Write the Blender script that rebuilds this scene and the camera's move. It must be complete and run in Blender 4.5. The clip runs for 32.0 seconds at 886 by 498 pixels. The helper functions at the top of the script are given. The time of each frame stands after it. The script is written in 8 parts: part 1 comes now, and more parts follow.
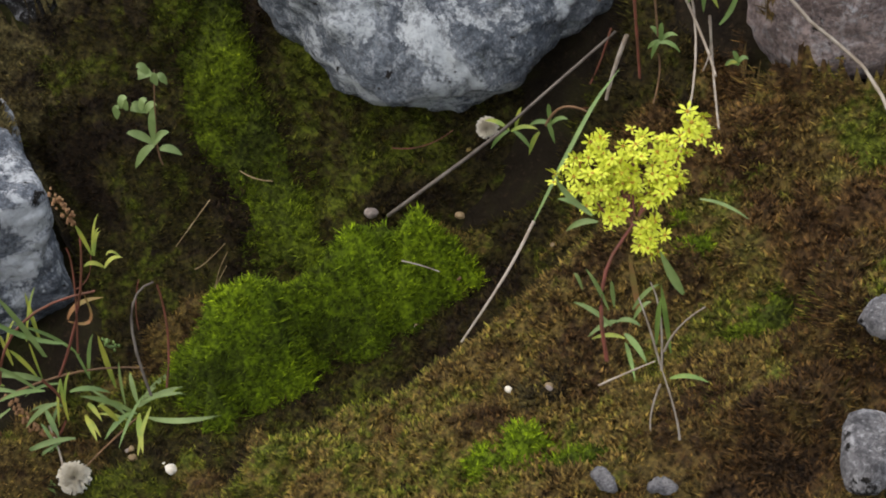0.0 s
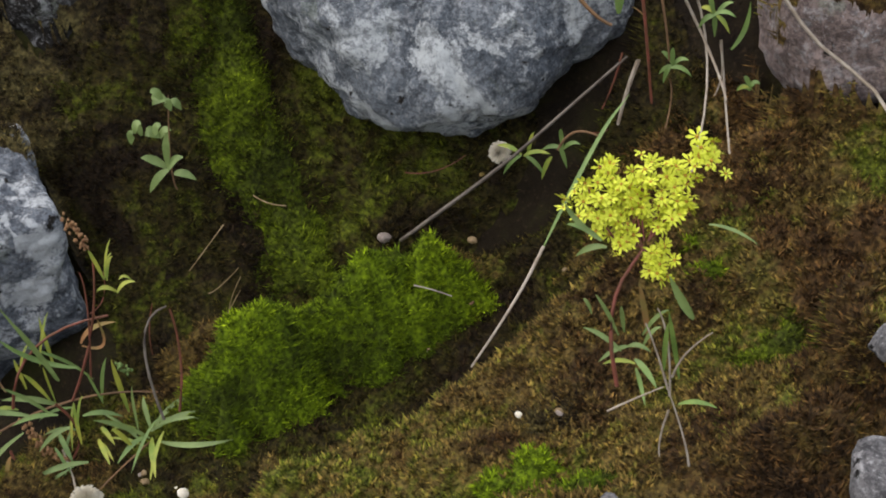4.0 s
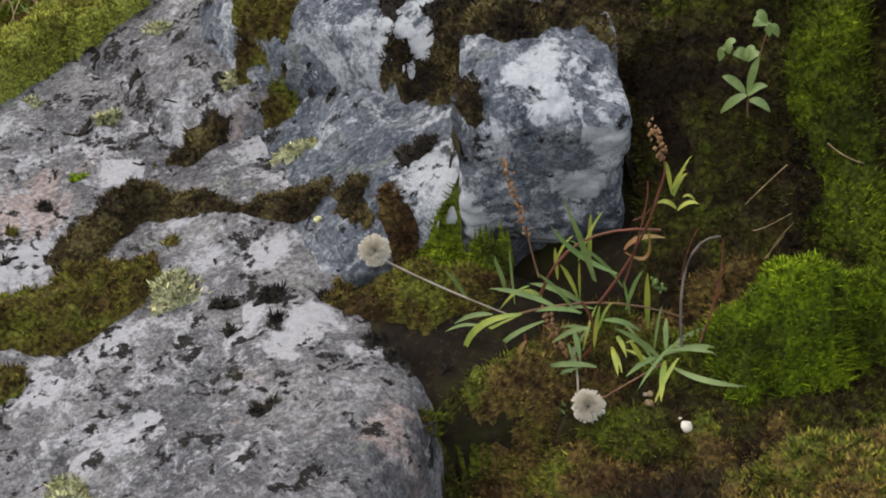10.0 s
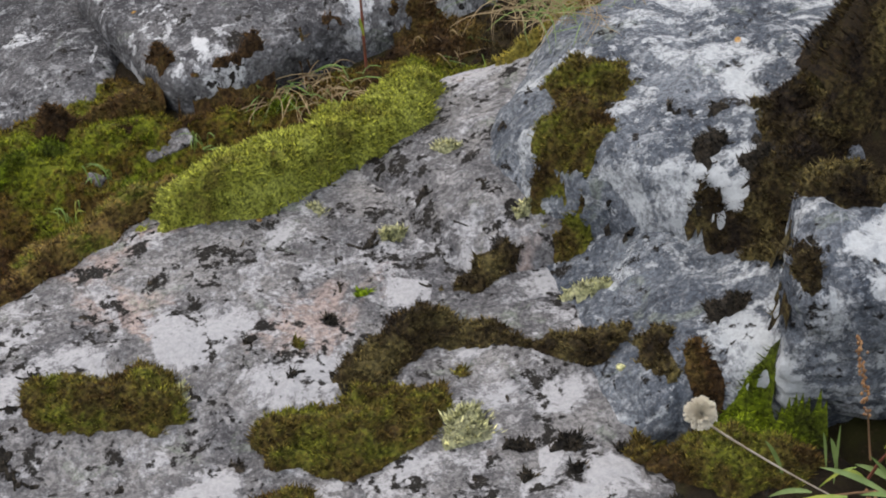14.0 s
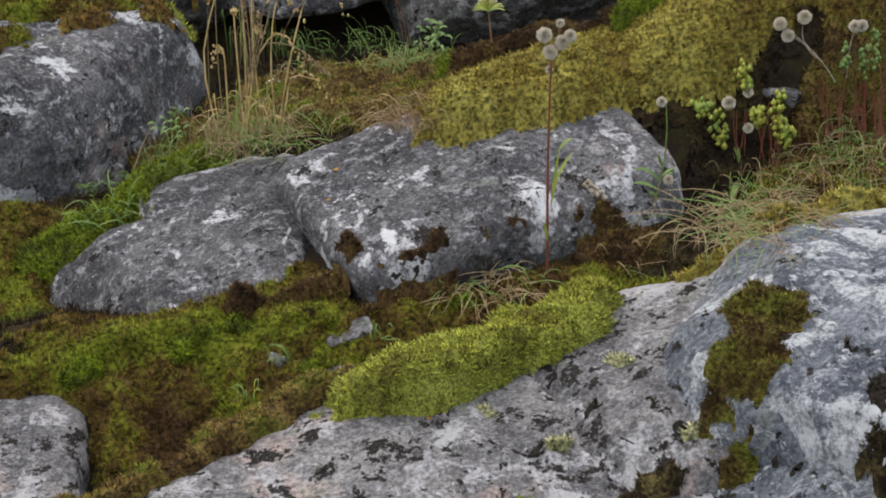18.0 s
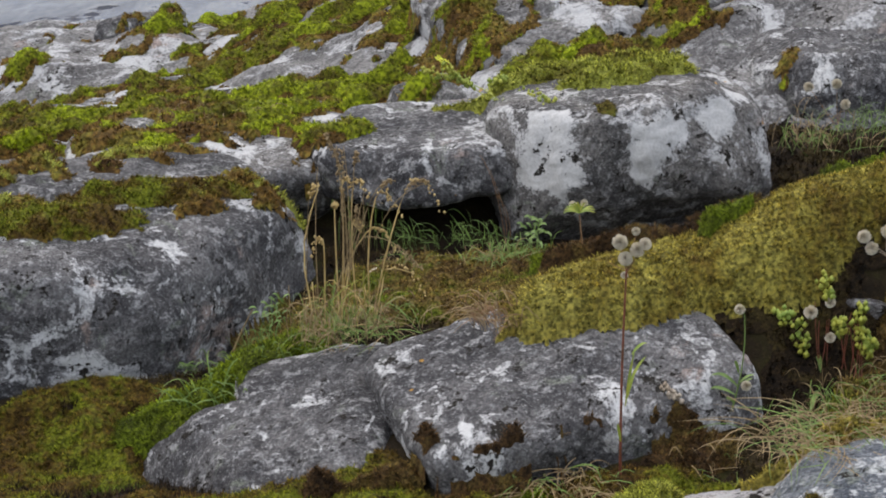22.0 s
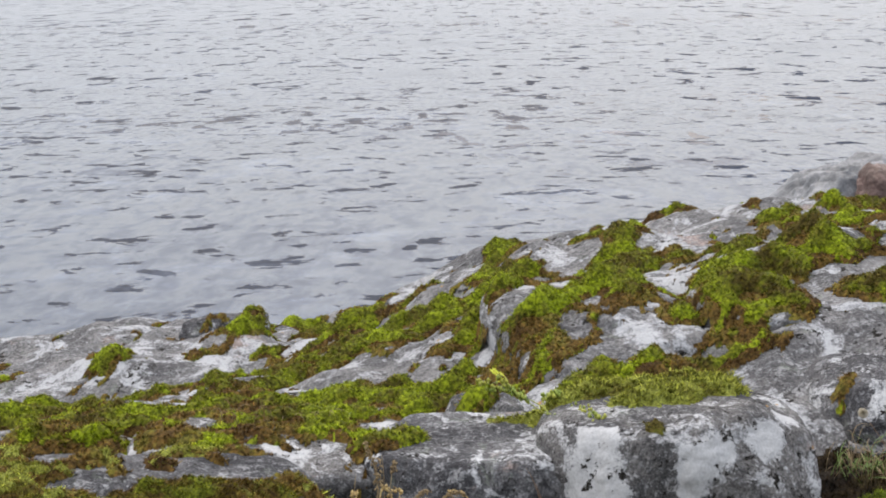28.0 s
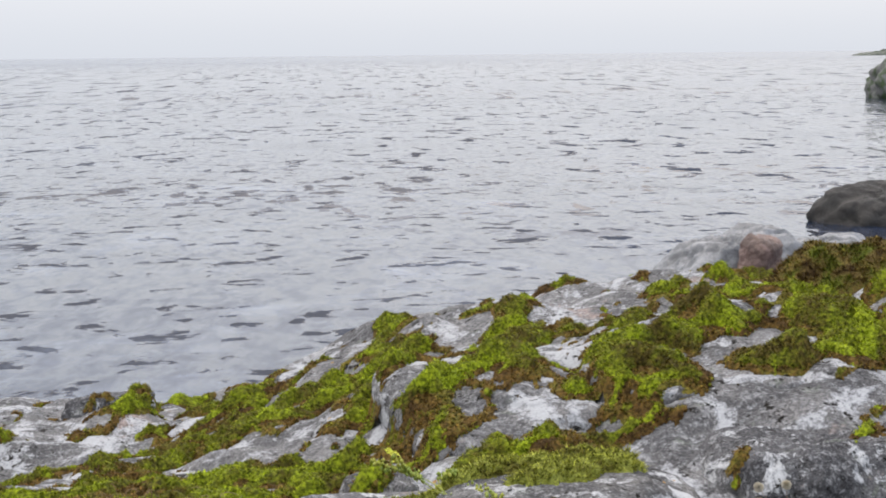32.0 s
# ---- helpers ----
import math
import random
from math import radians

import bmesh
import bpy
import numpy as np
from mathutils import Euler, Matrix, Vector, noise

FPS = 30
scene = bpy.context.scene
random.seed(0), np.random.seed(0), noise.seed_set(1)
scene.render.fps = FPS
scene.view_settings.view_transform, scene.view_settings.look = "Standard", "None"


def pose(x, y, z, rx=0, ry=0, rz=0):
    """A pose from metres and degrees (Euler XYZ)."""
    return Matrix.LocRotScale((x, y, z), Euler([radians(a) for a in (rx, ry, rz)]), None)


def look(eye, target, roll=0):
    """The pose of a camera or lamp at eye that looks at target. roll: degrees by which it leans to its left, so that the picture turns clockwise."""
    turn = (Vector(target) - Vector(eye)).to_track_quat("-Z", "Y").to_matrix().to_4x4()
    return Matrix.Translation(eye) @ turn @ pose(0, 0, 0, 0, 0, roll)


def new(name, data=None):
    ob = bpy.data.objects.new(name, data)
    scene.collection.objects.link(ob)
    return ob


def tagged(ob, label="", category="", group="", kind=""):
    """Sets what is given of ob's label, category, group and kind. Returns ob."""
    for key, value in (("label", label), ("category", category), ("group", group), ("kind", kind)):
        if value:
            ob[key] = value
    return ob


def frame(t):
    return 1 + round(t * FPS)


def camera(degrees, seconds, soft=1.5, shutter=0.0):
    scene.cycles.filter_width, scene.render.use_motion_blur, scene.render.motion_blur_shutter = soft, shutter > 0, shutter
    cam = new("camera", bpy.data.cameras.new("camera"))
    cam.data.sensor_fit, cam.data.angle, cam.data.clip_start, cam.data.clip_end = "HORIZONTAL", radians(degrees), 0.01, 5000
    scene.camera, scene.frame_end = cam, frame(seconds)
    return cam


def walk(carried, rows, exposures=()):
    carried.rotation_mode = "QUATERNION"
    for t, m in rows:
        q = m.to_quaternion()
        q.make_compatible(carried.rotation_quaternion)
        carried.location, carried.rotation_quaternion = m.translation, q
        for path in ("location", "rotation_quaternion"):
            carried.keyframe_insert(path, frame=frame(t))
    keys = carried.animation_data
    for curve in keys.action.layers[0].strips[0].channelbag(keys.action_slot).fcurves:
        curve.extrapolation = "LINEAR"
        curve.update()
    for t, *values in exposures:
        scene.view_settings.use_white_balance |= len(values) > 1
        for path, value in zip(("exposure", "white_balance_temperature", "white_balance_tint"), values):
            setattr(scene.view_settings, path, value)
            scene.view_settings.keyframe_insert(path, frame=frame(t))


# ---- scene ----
# Handheld camera that tilts up from a flower in the moss to the open sea.
PATH = [
    (0, pose(0.0943, -0.1674, 1.8535, 51.707, 8.411, -43.816)),
    (0.5, pose(0.1006, -0.1558, 1.8512, 51.299, 8.407, -43.536)),
    (1, pose(0.1051, -0.1529, 1.8525, 51.328, 8.444, -43.419)),
    (1.5, pose(0.1078, -0.1576, 1.8522, 51.801, 8.415, -43.052)),
    (2, pose(0.1075, -0.1678, 1.8543, 52.072, 8.587, -43.288)),
    (2.5, pose(0.1077, -0.1747, 1.8538, 52.514, 9.040, -43.201)),
    (4.5, pose(0.0973, -0.1754, 1.8534, 52.695, 8.870, -42.857)),
    (5, pose(0.0866, -0.1704, 1.8512, 52.392, 8.657, -42.411)),
    (5.5, pose(0.0804, -0.1596, 1.8549, 51.949, 8.484, -41.473)),
    (6, pose(0.0692, -0.1473, 1.8568, 52.047, 8.209, -39.630)),
    (6.5, pose(0.0656, -0.1415, 1.8550, 51.917, 8.021, -38.110)),
    (7, pose(0.0541, -0.1315, 1.8555, 52.139, 7.978, -36.387)),
    (7.5, pose(0.0502, -0.1283, 1.8535, 52.346, 7.943, -34.070)),
    (8, pose(0.0461, -0.1191, 1.8560, 52.591, 7.566, -31.779)),
    (8.5, pose(0.0391, -0.1073, 1.8514, 52.397, 7.335, -29.357)),
    (9, pose(0.0358, -0.0902, 1.8526, 51.836, 6.928, -26.887)),
    (9.5, pose(0.0253, -0.0732, 1.8564, 51.733, 6.446, -24.823)),
    (10, pose(0.0166, -0.0559, 1.8559, 51.920, 6.035, -22.326)),
    (10.5, pose(0.0013, -0.0378, 1.8638, 52.297, 5.433, -20.116)),
    (11, pose(-0.0212, -0.0194, 1.8694, 52.839, 4.985, -18.436)),
    (11.5, pose(-0.0503, -0.0030, 1.8752, 53.622, 4.239, -17.569)),
    (12, pose(-0.0758, 0.0107, 1.8745, 54.121, 3.422, -17.171)),
    (12.5, pose(-0.1031, 0.0292, 1.8782, 54.574, 3.157, -16.978)),
    (13, pose(-0.1235, 0.0454, 1.8775, 54.959, 3.179, -16.786)),
    (13.5, pose(-0.1417, 0.0634, 1.8791, 55.247, 3.136, -16.675)),
    (15.5, pose(-0.1635, 0.0913, 1.9089, 58.048, 2.409, -13.404)),
    (16, pose(-0.1673, 0.0921, 1.9166, 59.012, 2.336, -12.569)),
    (16.5, pose(-0.1741, 0.0911, 1.9212, 60.122, 2.095, -11.191)),
    (17, pose(-0.1669, 0.0889, 1.9259, 60.749, 2.030, -9.993)),
    (17.5, pose(-0.1595, 0.0817, 1.9312, 61.511, 2.175, -9.270)),
    (18, pose(-0.1518, 0.0742, 1.9354, 62.233, 2.064, -8.115)),
    (18.5, pose(-0.1427, 0.0657, 1.9435, 62.972, 1.763, -7.349)),
    (19, pose(-0.1367, 0.0565, 1.9487, 63.797, 1.665, -6.631)),
    (19.5, pose(-0.1244, 0.0482, 1.9557, 64.679, 1.854, -6.057)),
    (20, pose(-0.1120, 0.0428, 1.9627, 65.429, 1.828, -5.017)),
    (20.5, pose(-0.1022, 0.0349, 1.9708, 66.385, 1.674, -4.046)),
    (21, pose(-0.0929, 0.0265, 1.9740, 67.147, 1.839, -3.520)),
    (21.5, pose(-0.0884, 0.0216, 1.9757, 68.121, 1.979, -2.864)),
    (22, pose(-0.0763, 0.0180, 1.9804, 69.001, 1.949, -2.404)),
    (22.5, pose(-0.0629, 0.0157, 1.9844, 69.932, 1.663, -1.866)),
    (23, pose(-0.0525, 0.0105, 1.9883, 70.915, 1.529, -1.605)),
    (23.5, pose(-0.0414, 0.0061, 1.9922, 71.799, 1.659, -0.993)),
    (24, pose(-0.0284, 0.0040, 1.9948, 72.723, 1.518, -0.277)),
    (24.5, pose(-0.0136, 0.0022, 1.9990, 73.751, 1.253, 0.391)),
    (25, pose(0.0018, -0.0023, 2.0029, 74.927, 0.786, 1.203)),
    (25.5, pose(0.0161, -0.0051, 2.0079, 76.281, 0.409, 1.918)),
    (27.5, pose(0.0109, -0.0327, 2.0037, 79.615, 0.732, 1.895)),
    (28, pose(0.0138, -0.0401, 2.0080, 80.290, 0.783, 1.687)),
    (28.5, pose(0.0160, -0.0489, 2.0105, 81.424, 0.488, 1.245)),
    (29, pose(0.0131, -0.0593, 2.0156, 82.579, -0.068, 0.909)),
    (29.5, pose(0.0113, -0.0607, 2.0191, 83.466, -0.554, 0.393)),
    (30, pose(0.0120, -0.0515, 2.0179, 83.524, -0.548, 0.254)),
    (30.5, pose(0.0103, -0.0334, 2.0157, 83.126, -0.471, -0.389)),
    (31, pose(0.0062, -0.0206, 2.0146, 82.865, -0.219, -1.083)),
    (31.5, pose(0.0017, -0.0076, 2.0119, 82.998, 0.657, -1.986)),
    (32, pose(-0.0015, 0.0045, 2.0129, 82.862, 0.588, -2.539)),
]
cam = camera(31.83, 32.0, soft=1.9)
walk(cam, PATH, ((0, -0.12), (8, -0.18), (12, -0.12), (16, -0.08), (22, -0.12), (25, -0.05), (28, 0.0), (32, 0.0)))

# ---- light: bright overcast sky over the sea ----
world = bpy.data.worlds.new("overcast")
scene.world = world
world.use_nodes = True
wn = world.node_tree
sky = wn.nodes.new("ShaderNodeTexSky")
sky.sky_type = "NISHITA"
sky.sun_disc = False
sky.sun_elevation = radians(48)
sky.sun_rotation = radians(15)
sky.air_density, sky.dust_density, sky.ozone_density = 1.0, 6.0, 1.0
bg = wn.nodes["Background"]
cover = wn.nodes.new("ShaderNodeMixRGB")
cover.inputs["Fac"].default_value = 0.72
cover.inputs["Color2"].default_value = (8.25, 8.7, 9.55, 1)
wn.links.new(sky.outputs[0], cover.inputs["Color1"])
# an overcast sky is brighter overhead than at the horizon
wco = wn.nodes.new("ShaderNodeTexCoord")
wsep = wn.nodes.new("ShaderNodeSeparateXYZ")
wn.links.new(wco.outputs["Generated"], wsep.inputs[0])
wgrad = wn.nodes.new("ShaderNodeMapRange")
wgrad.inputs["From Max"].default_value = 0.9
wgrad.inputs["To Min"].default_value, wgrad.inputs["To Max"].default_value = 0.98, 1.75
wn.links.new(wsep.outputs["Z"], wgrad.inputs["Value"])
wmul = wn.nodes.new("ShaderNodeVectorMath")
wmul.operation = "SCALE"
wn.links.new(cover.outputs[0], wmul.inputs[0])
wn.links.new(wgrad.outputs[0], wmul.inputs["Scale"])
wn.links.new(wmul.outputs[0], bg.inputs["Color"])
bg.inputs["Strength"].default_value = 0.12

sun_data = bpy.data.lights.new("sun", "SUN")
sun_data.energy, sun_data.angle, sun_data.color = 1.5, radians(75), (1.0, 0.84, 0.64)
sun = new("sun", sun_data)
sun.matrix_world = look((-5, 2, 9), (0, 1, 0))


# ---- numeric helpers ----
def hash01(i, j, k, seed):
    n = (i * 374761393 + j * 668265263 + k * 1274126177 + seed * 362437) & 0x7FFFFFFF
    n = ((n ^ (n >> 13)) * 1274126177) & 0x7FFFFFFF
    n = ((n ^ (n >> 15)) * 48271) & 0x7FFFFFFF
    return ((n ^ (n >> 16)) & 0xFFFF) / 65535.0


def vnoise(p, seed=0):
    """Smooth value noise in -1..1 at points p (N x 3)."""
    c = np.floor(p).astype(np.int64)
    q = p - c
    q = q * q * q * (q * (q * 6 - 15) + 10)
    total = np.zeros(len(p))
    for a in (0, 1):
        for b in (0, 1):
            for d in (0, 1):
                wgt = (q[:, 0] if a else 1 - q[:, 0]) * (q[:, 1] if b else 1 - q[:, 1]) * (q[:, 2] if d else 1 - q[:, 2])
                total += wgt * hash01(c[:, 0] + a, c[:, 1] + b, c[:, 2] + d, seed)
    return total * 2 - 1


def fbm(p, octaves=4, seed=0, gain=0.5):
    total, amp = np.zeros(len(p)), 1.0
    for o in range(octaves):
        total += amp * vnoise(p * (2.03 ** o) + 17.3 * o, seed + o)
        amp *= gain
    return total


def fbm2(x, y, scale, octaves=4, seed=0, gain=0.5):
    p = np.stack([x.ravel() / scale, y.ravel() / scale, np.full(x.size, 0.37)], 1)
    return fbm(p, octaves, seed, gain).reshape(x.shape)


def smooth(a, b, v):
    s = np.clip((v - a) / (b - a), 0, 1)
    return s * s * (3 - 2 * s)


def mesh_from(name, verts, faces, material, shade=True):
    """A mesh from arrays of vertices and of equally long faces."""
    me = bpy.data.meshes.new(name)
    faces = np.asarray(faces, dtype=np.int32)
    nf, k = faces.shape
    me.vertices.add(len(verts))
    me.vertices.foreach_set("co", np.asarray(verts, dtype=np.float32).ravel())
    me.loops.add(nf * k)
    me.loops.foreach_set("vertex_index", faces.ravel())
    me.polygons.add(nf)
    me.polygons.foreach_set("loop_start", np.arange(0, nf * k, k, dtype=np.int32))
    me.polygons.foreach_set("loop_total", np.full(nf, k, dtype=np.int32))
    me.update(calc_edges=True)
    if shade:
        me.polygons.foreach_set("use_smooth", np.ones(nf, dtype=bool))
    me.materials.append(material)
    return me

# places where larger patches of pale or dark crust lichen grow: x, y, z, radius
SPOTS_SLAB = ((-0.089, 1.304, 0.994, 0.053), (-0.119, 1.330, 1.001, 0.030), (-0.021, 1.229, 0.976, 0.047), (0.012, 1.235, 0.972, 0.028), (0.122, 1.315, 0.971, 0.020), (-0.182, 1.160, 1.001, 0.031), (-0.113, 1.126, 0.926, 0.036), (-0.211, 1.212, 1.009, 0.023), (-0.017, 1.059, 0.949, 0.020), (0.059, 0.968, 0.944, 0.017), (0.226, 1.030, 0.956, 0.030), (0.255, 0.962, 0.940, 0.022), (0.117, 0.889, 0.946, 0.014), (0.210, 1.141, 0.967, 0.032), (0.197, 1.001, 0.946, 0.022), (-0.270, 1.363, 1.005, 0.031),)
SPOTS_BLUE = ((0.470, 1.037, 1.122, 0.030), (0.473, 1.001, 1.109, 0.021), (0.525, 1.019, 1.129, 0.025), (0.507, 0.969, 1.074, 0.024), (0.491, 0.987, 1.019, 0.019), (0.431, 1.026, 1.015, 0.017), (0.351, 1.344, 1.023, 0.033), (0.399, 1.046, 1.005, 0.022), (0.392, 1.036, 0.973, 0.021), (0.415, 1.262, 1.076, 0.021), (0.862, 0.856, 1.137, 0.036), (0.885, 0.830, 1.100, 0.030), (0.923, 0.814, 1.137, 0.042), (0.967, 0.773, 1.123, 0.036), (0.846, 0.887, 1.161, 0.030), (0.941, 0.783, 1.089, 0.024),)
SPOTS_DARK = ((0.165, 1.944, 1.080, 0.027), (0.132, 1.901, 1.072, 0.017), (-0.251, 1.919, 1.004, 0.033), (-0.270, 1.895, 0.988, 0.022), (-0.171, 1.910, 1.016, 0.019), (-0.001, 1.853, 1.034, 0.025), (-0.056, 1.892, 1.041, 0.022), (0.242, 1.959, 1.077, 0.016), (0.143, 1.878, 1.043, 0.012), (-0.374, 2.579, 1.032, 0.019), (-0.376, 2.588, 1.049, 0.015), (-0.525, 2.369, 1.030, 0.034), (-0.445, 2.453, 0.970, 0.018), (-0.675, 2.292, 0.990, 0.044), (-0.697, 2.285, 0.939, 0.040), (-0.648, 2.294, 1.006, 0.031), (-0.460, 2.478, 1.077, 0.020), (-0.550, 2.416, 1.084, 0.020),)
SPOTS_LEDGE = ((0.193, 2.781, 1.080, 0.049), (0.228, 2.748, 1.066, 0.044), (0.239, 2.754, 1.103, 0.038), (0.405, 2.756, 1.125, 0.053), (0.377, 2.746, 1.084, 0.038), (0.445, 2.778, 1.139, 0.039), (0.534, 2.823, 1.150, 0.045), (0.585, 2.898, 1.166, 0.035), (0.212, 2.799, 1.154, 0.044), (-0.499, 2.741, 1.144, 0.051), (-0.405, 2.938, 1.093, 0.046),)
SMUDGES_DARK = ((0.113, 1.881, 1.061, 0.025), (0.046, 1.853, 1.012, 0.022), (0.267, 1.929, 1.041, 0.022), (0.188, 1.915, 1.073, 0.014), (-0.431, 2.476, 0.998, 0.024), (-0.604, 2.310, 1.044, 0.021),)
ORANGE = ((0.429, 1.052, 1.103, 0.005), (0.069, 0.914, 0.943, 0.004), (0.074, 0.944, 0.944, 0.003),)

# ---- materials ----
class Nodes:
    """A material with a short way to add and link nodes."""

    def __init__(self, name, rough=0.85):
        self.mat = bpy.data.materials.new(name)
        self.mat.use_nodes = True
        self.tree = self.mat.node_tree
        self.bsdf = self.tree.nodes["Principled BSDF"]
        self.bsdf.inputs["Roughness"].default_value = rough
        if rough >= 0.85:
            self.bsdf.inputs["Specular IOR Level"].default_value = 0.15
        self.co = self.tree.nodes.new("ShaderNodeTexCoord").outputs["Object"]

    def link(self, a, b):
        self.tree.links.new(a, b)

    def noise(self, scale, detail=4, rough=0.55, distort=0.0, co=None):
        n = self.tree.nodes.new("ShaderNodeTexNoise")
        n.inputs["Scale"].default_value, n.inputs["Detail"].default_value = scale, detail
        n.inputs["Roughness"].default_value, n.inputs["Distortion"].default_value = rough, distort
        self.link(co or self.co, n.inputs["Vector"])
        return n.outputs["Fac"]

    def cells(self, scale, feature="F1"):
        n = self.tree.nodes.new("ShaderNodeTexVoronoi")
        n.feature = feature
        n.inputs["Scale"].default_value = scale
        self.link(self.co, n.inputs["Vector"])
        return n.outputs["Distance"]

    def step(self, value, lo, hi, out0=0.0, out1=1.0):
        n = self.tree.nodes.new("ShaderNodeMapRange")
        n.interpolation_type = "SMOOTHSTEP"
        for key, val in (("From Min", lo), ("From Max", hi), ("To Min", out0), ("To Max", out1)):
            n.inputs[key].default_value = val
        self.link(value, n.inputs["Value"])
        return n.outputs["Result"]

    def math(self, op, a, b):
        n = self.tree.nodes.new("ShaderNodeMath")
        n.operation = op
        for k, v in enumerate((a, b)):
            if isinstance(v, (int, float)):
                n.inputs[k].default_value = v
            else:
                self.link(v, n.inputs[k])
        return n.outputs[0]

    def mix(self, fac, a, b, mode="MIX"):
        n = self.tree.nodes.new("ShaderNodeMixRGB")
        n.blend_type = mode
        for k, v in enumerate((fac, a, b)):
            if isinstance(v, (int, float)):
                n.inputs[k].default_value = v
            elif isinstance(v, tuple):
                n.inputs[k].default_value = (*v, 1)
            else:
                self.link(v, n.inputs[k])
        return n.outputs[0]

    def ramp(self, value, *stops):
        n = self.tree.nodes.new("ShaderNodeValToRGB")
        el = n.color_ramp.elements
        while len(el) < len(stops):
            el.new(0.5)
        for e, (pos, col) in zip(el, stops):
            e.position, e.color = pos, (*col, 1)
        self.link(value, n.inputs[0])
        return n.outputs[0]

    def island(self):
        return self.tree.nodes.new("ShaderNodeNewGeometry").outputs["Random Per Island"]

    def done(self, color, bump=None, strength=0.5, distance=0.002, rough=None):
        if isinstance(color, tuple):
            self.bsdf.inputs["Base Color"].default_value = (*color, 1)
        else:
            self.link(color, self.bsdf.inputs["Base Color"])
        if rough is not None:
            self.link(rough, self.bsdf.inputs["Roughness"])
        if bump is not None:
            b = self.tree.nodes.new("ShaderNodeBump")
            b.inputs["Strength"].default_value, b.inputs["Distance"].default_value = strength, distance
            self.link(bump, b.inputs["Height"])
            self.link(b.outputs[0], self.bsdf.inputs["Normal"])
        return self.mat


def rock_material(name, dark=(0.08, 0.078, 0.08), light=(0.20, 0.19, 0.185), white=0.535, black=0.575, pink=0.62, scale=1.0, crust=(0.55, 0.56, 0.585), spots_at=(), dark_at=(), orange_at=()):
    """Weathered granite: grey grain, pale crust lichen with ragged rims, dark lichen specks, pinkish bare patches."""
    m = Nodes(name, 0.9)
    grain = m.noise(190 * scale, 5, 0.75)
    speck = m.noise(75 * scale, 6, 0.7)
    base = m.mix(m.step(m.noise(7 * scale, 5, 0.6), 0.35, 0.65), dark, light)
    base = m.mix(m.step(m.noise(5.3 * scale, 5, 0.65, 0.3), pink, pink + 0.07, 0, 0.7), base, (0.42, 0.325, 0.29))
    base = m.mix(m.step(speck, 0.5, 0.72, 0, 0.55), base, (0.40, 0.41, 0.43))
    # greenish thin crust
    base = m.mix(m.step(m.noise(16 * scale, 6, 0.7, 0.6), 0.58, 0.66, 0, 0.55), base, (0.21, 0.235, 0.19))
    patch = m.math("ADD", m.math("MULTIPLY", m.noise(9 * scale, 8, 0.66, 0.7), 0.78), m.math("MULTIPLY", m.noise(60 * scale, 4, 0.7), 0.22))
    where = m.tree.nodes.new("ShaderNodeNewGeometry").outputs["Position"] if spots_at or dark_at or orange_at else None
    ragged = m.math("MULTIPLY", m.noise(26, 8, 0.72, 0.8), 0.09) if where else None

    def rosettes(field, places, gain):
        """Raise a field round given places, so that a patch of lichen grows there."""
        for x, y, z, r in places:
            d = m.tree.nodes.new("ShaderNodeVectorMath")
            d.operation = "DISTANCE"
            m.link(where, d.inputs[0])
            d.inputs[1].default_value = (x, y, z)
            grown = m.math("ADD", d.outputs["Value"], ragged)
            field = m.math("ADD", field, m.step(grown, r * 1.3 + 0.043, r * 0.4 + 0.043, 0, gain))
        return field

    base = m.mix(m.step(m.noise(44 * scale, 6, 0.72, 0.3), 0.54, 0.60, 0, 0.55), base, tuple(0.5 * (a + b) for a, b in zip(light, crust)))
    base = m.mix(m.step(m.noise(38 * scale, 6, 0.72, 0.5), 0.45, 0.39, 0, 0.6), base, tuple(0.55 * c for c in dark))
    patch = rosettes(patch, spots_at, 0.16)
    rim = m.step(patch, white, white + 0.018, 0, 0.75)
    solid = m.step(patch, white + 0.050, white + 0.060)
    lichen = m.mix(m.step(m.noise(130 * scale, 4, 0.7), 0.35, 0.65), crust, tuple(c * 0.72 for c in crust))
    base = m.mix(rim, base, lichen)
    base = m.mix(solid, base, tuple(0.80 * c for c in crust))
    sp = m.math("ADD", m.math("MULTIPLY", m.noise(26 * scale, 6, 0.68, 0.4), 0.7), m.math("MULTIPLY", m.noise(95 * scale, 3, 0.6), 0.3))
    sp = rosettes(sp, dark_at, 0.2)
    spots = m.step(sp, black, black + 0.035)
    base = m.mix(spots, base, (0.028, 0.025, 0.022))
    base = m.mix(m.step(m.cells(11 * scale), 0.05, 0.03, 0, 0.85), base, (0.46, 0.25, 0.05))
    if orange_at:
        base = m.mix(m.step(rosettes(m.math("MULTIPLY", grain, 0.3), orange_at, 0.6), 0.4, 0.6), base, (0.52, 0.26, 0.03))
    base = m.mix(m.step(m.noise(330 * scale, 3, 0.6), 0.60, 0.68, 0, 0.5), base, (0.42, 0.42, 0.43))
    base = m.mix(m.math("MULTIPLY", m.step(grain, 0.40, 0.60), m.math("SUBTRACT", 1.0, m.math("MULTIPLY", solid, 0.65))), base, m.mix(1.0, base, (0.48, 0.48, 0.49), "MULTIPLY"))
    h = m.math("ADD", m.math("MULTIPLY", grain, 0.35), m.math("MULTIPLY", speck, 0.5))
    h = m.math("ADD", h, m.math("MULTIPLY", rim, 0.22))
    h = m.math("ADD", h, m.math("MULTIPLY", spots, 0.5))
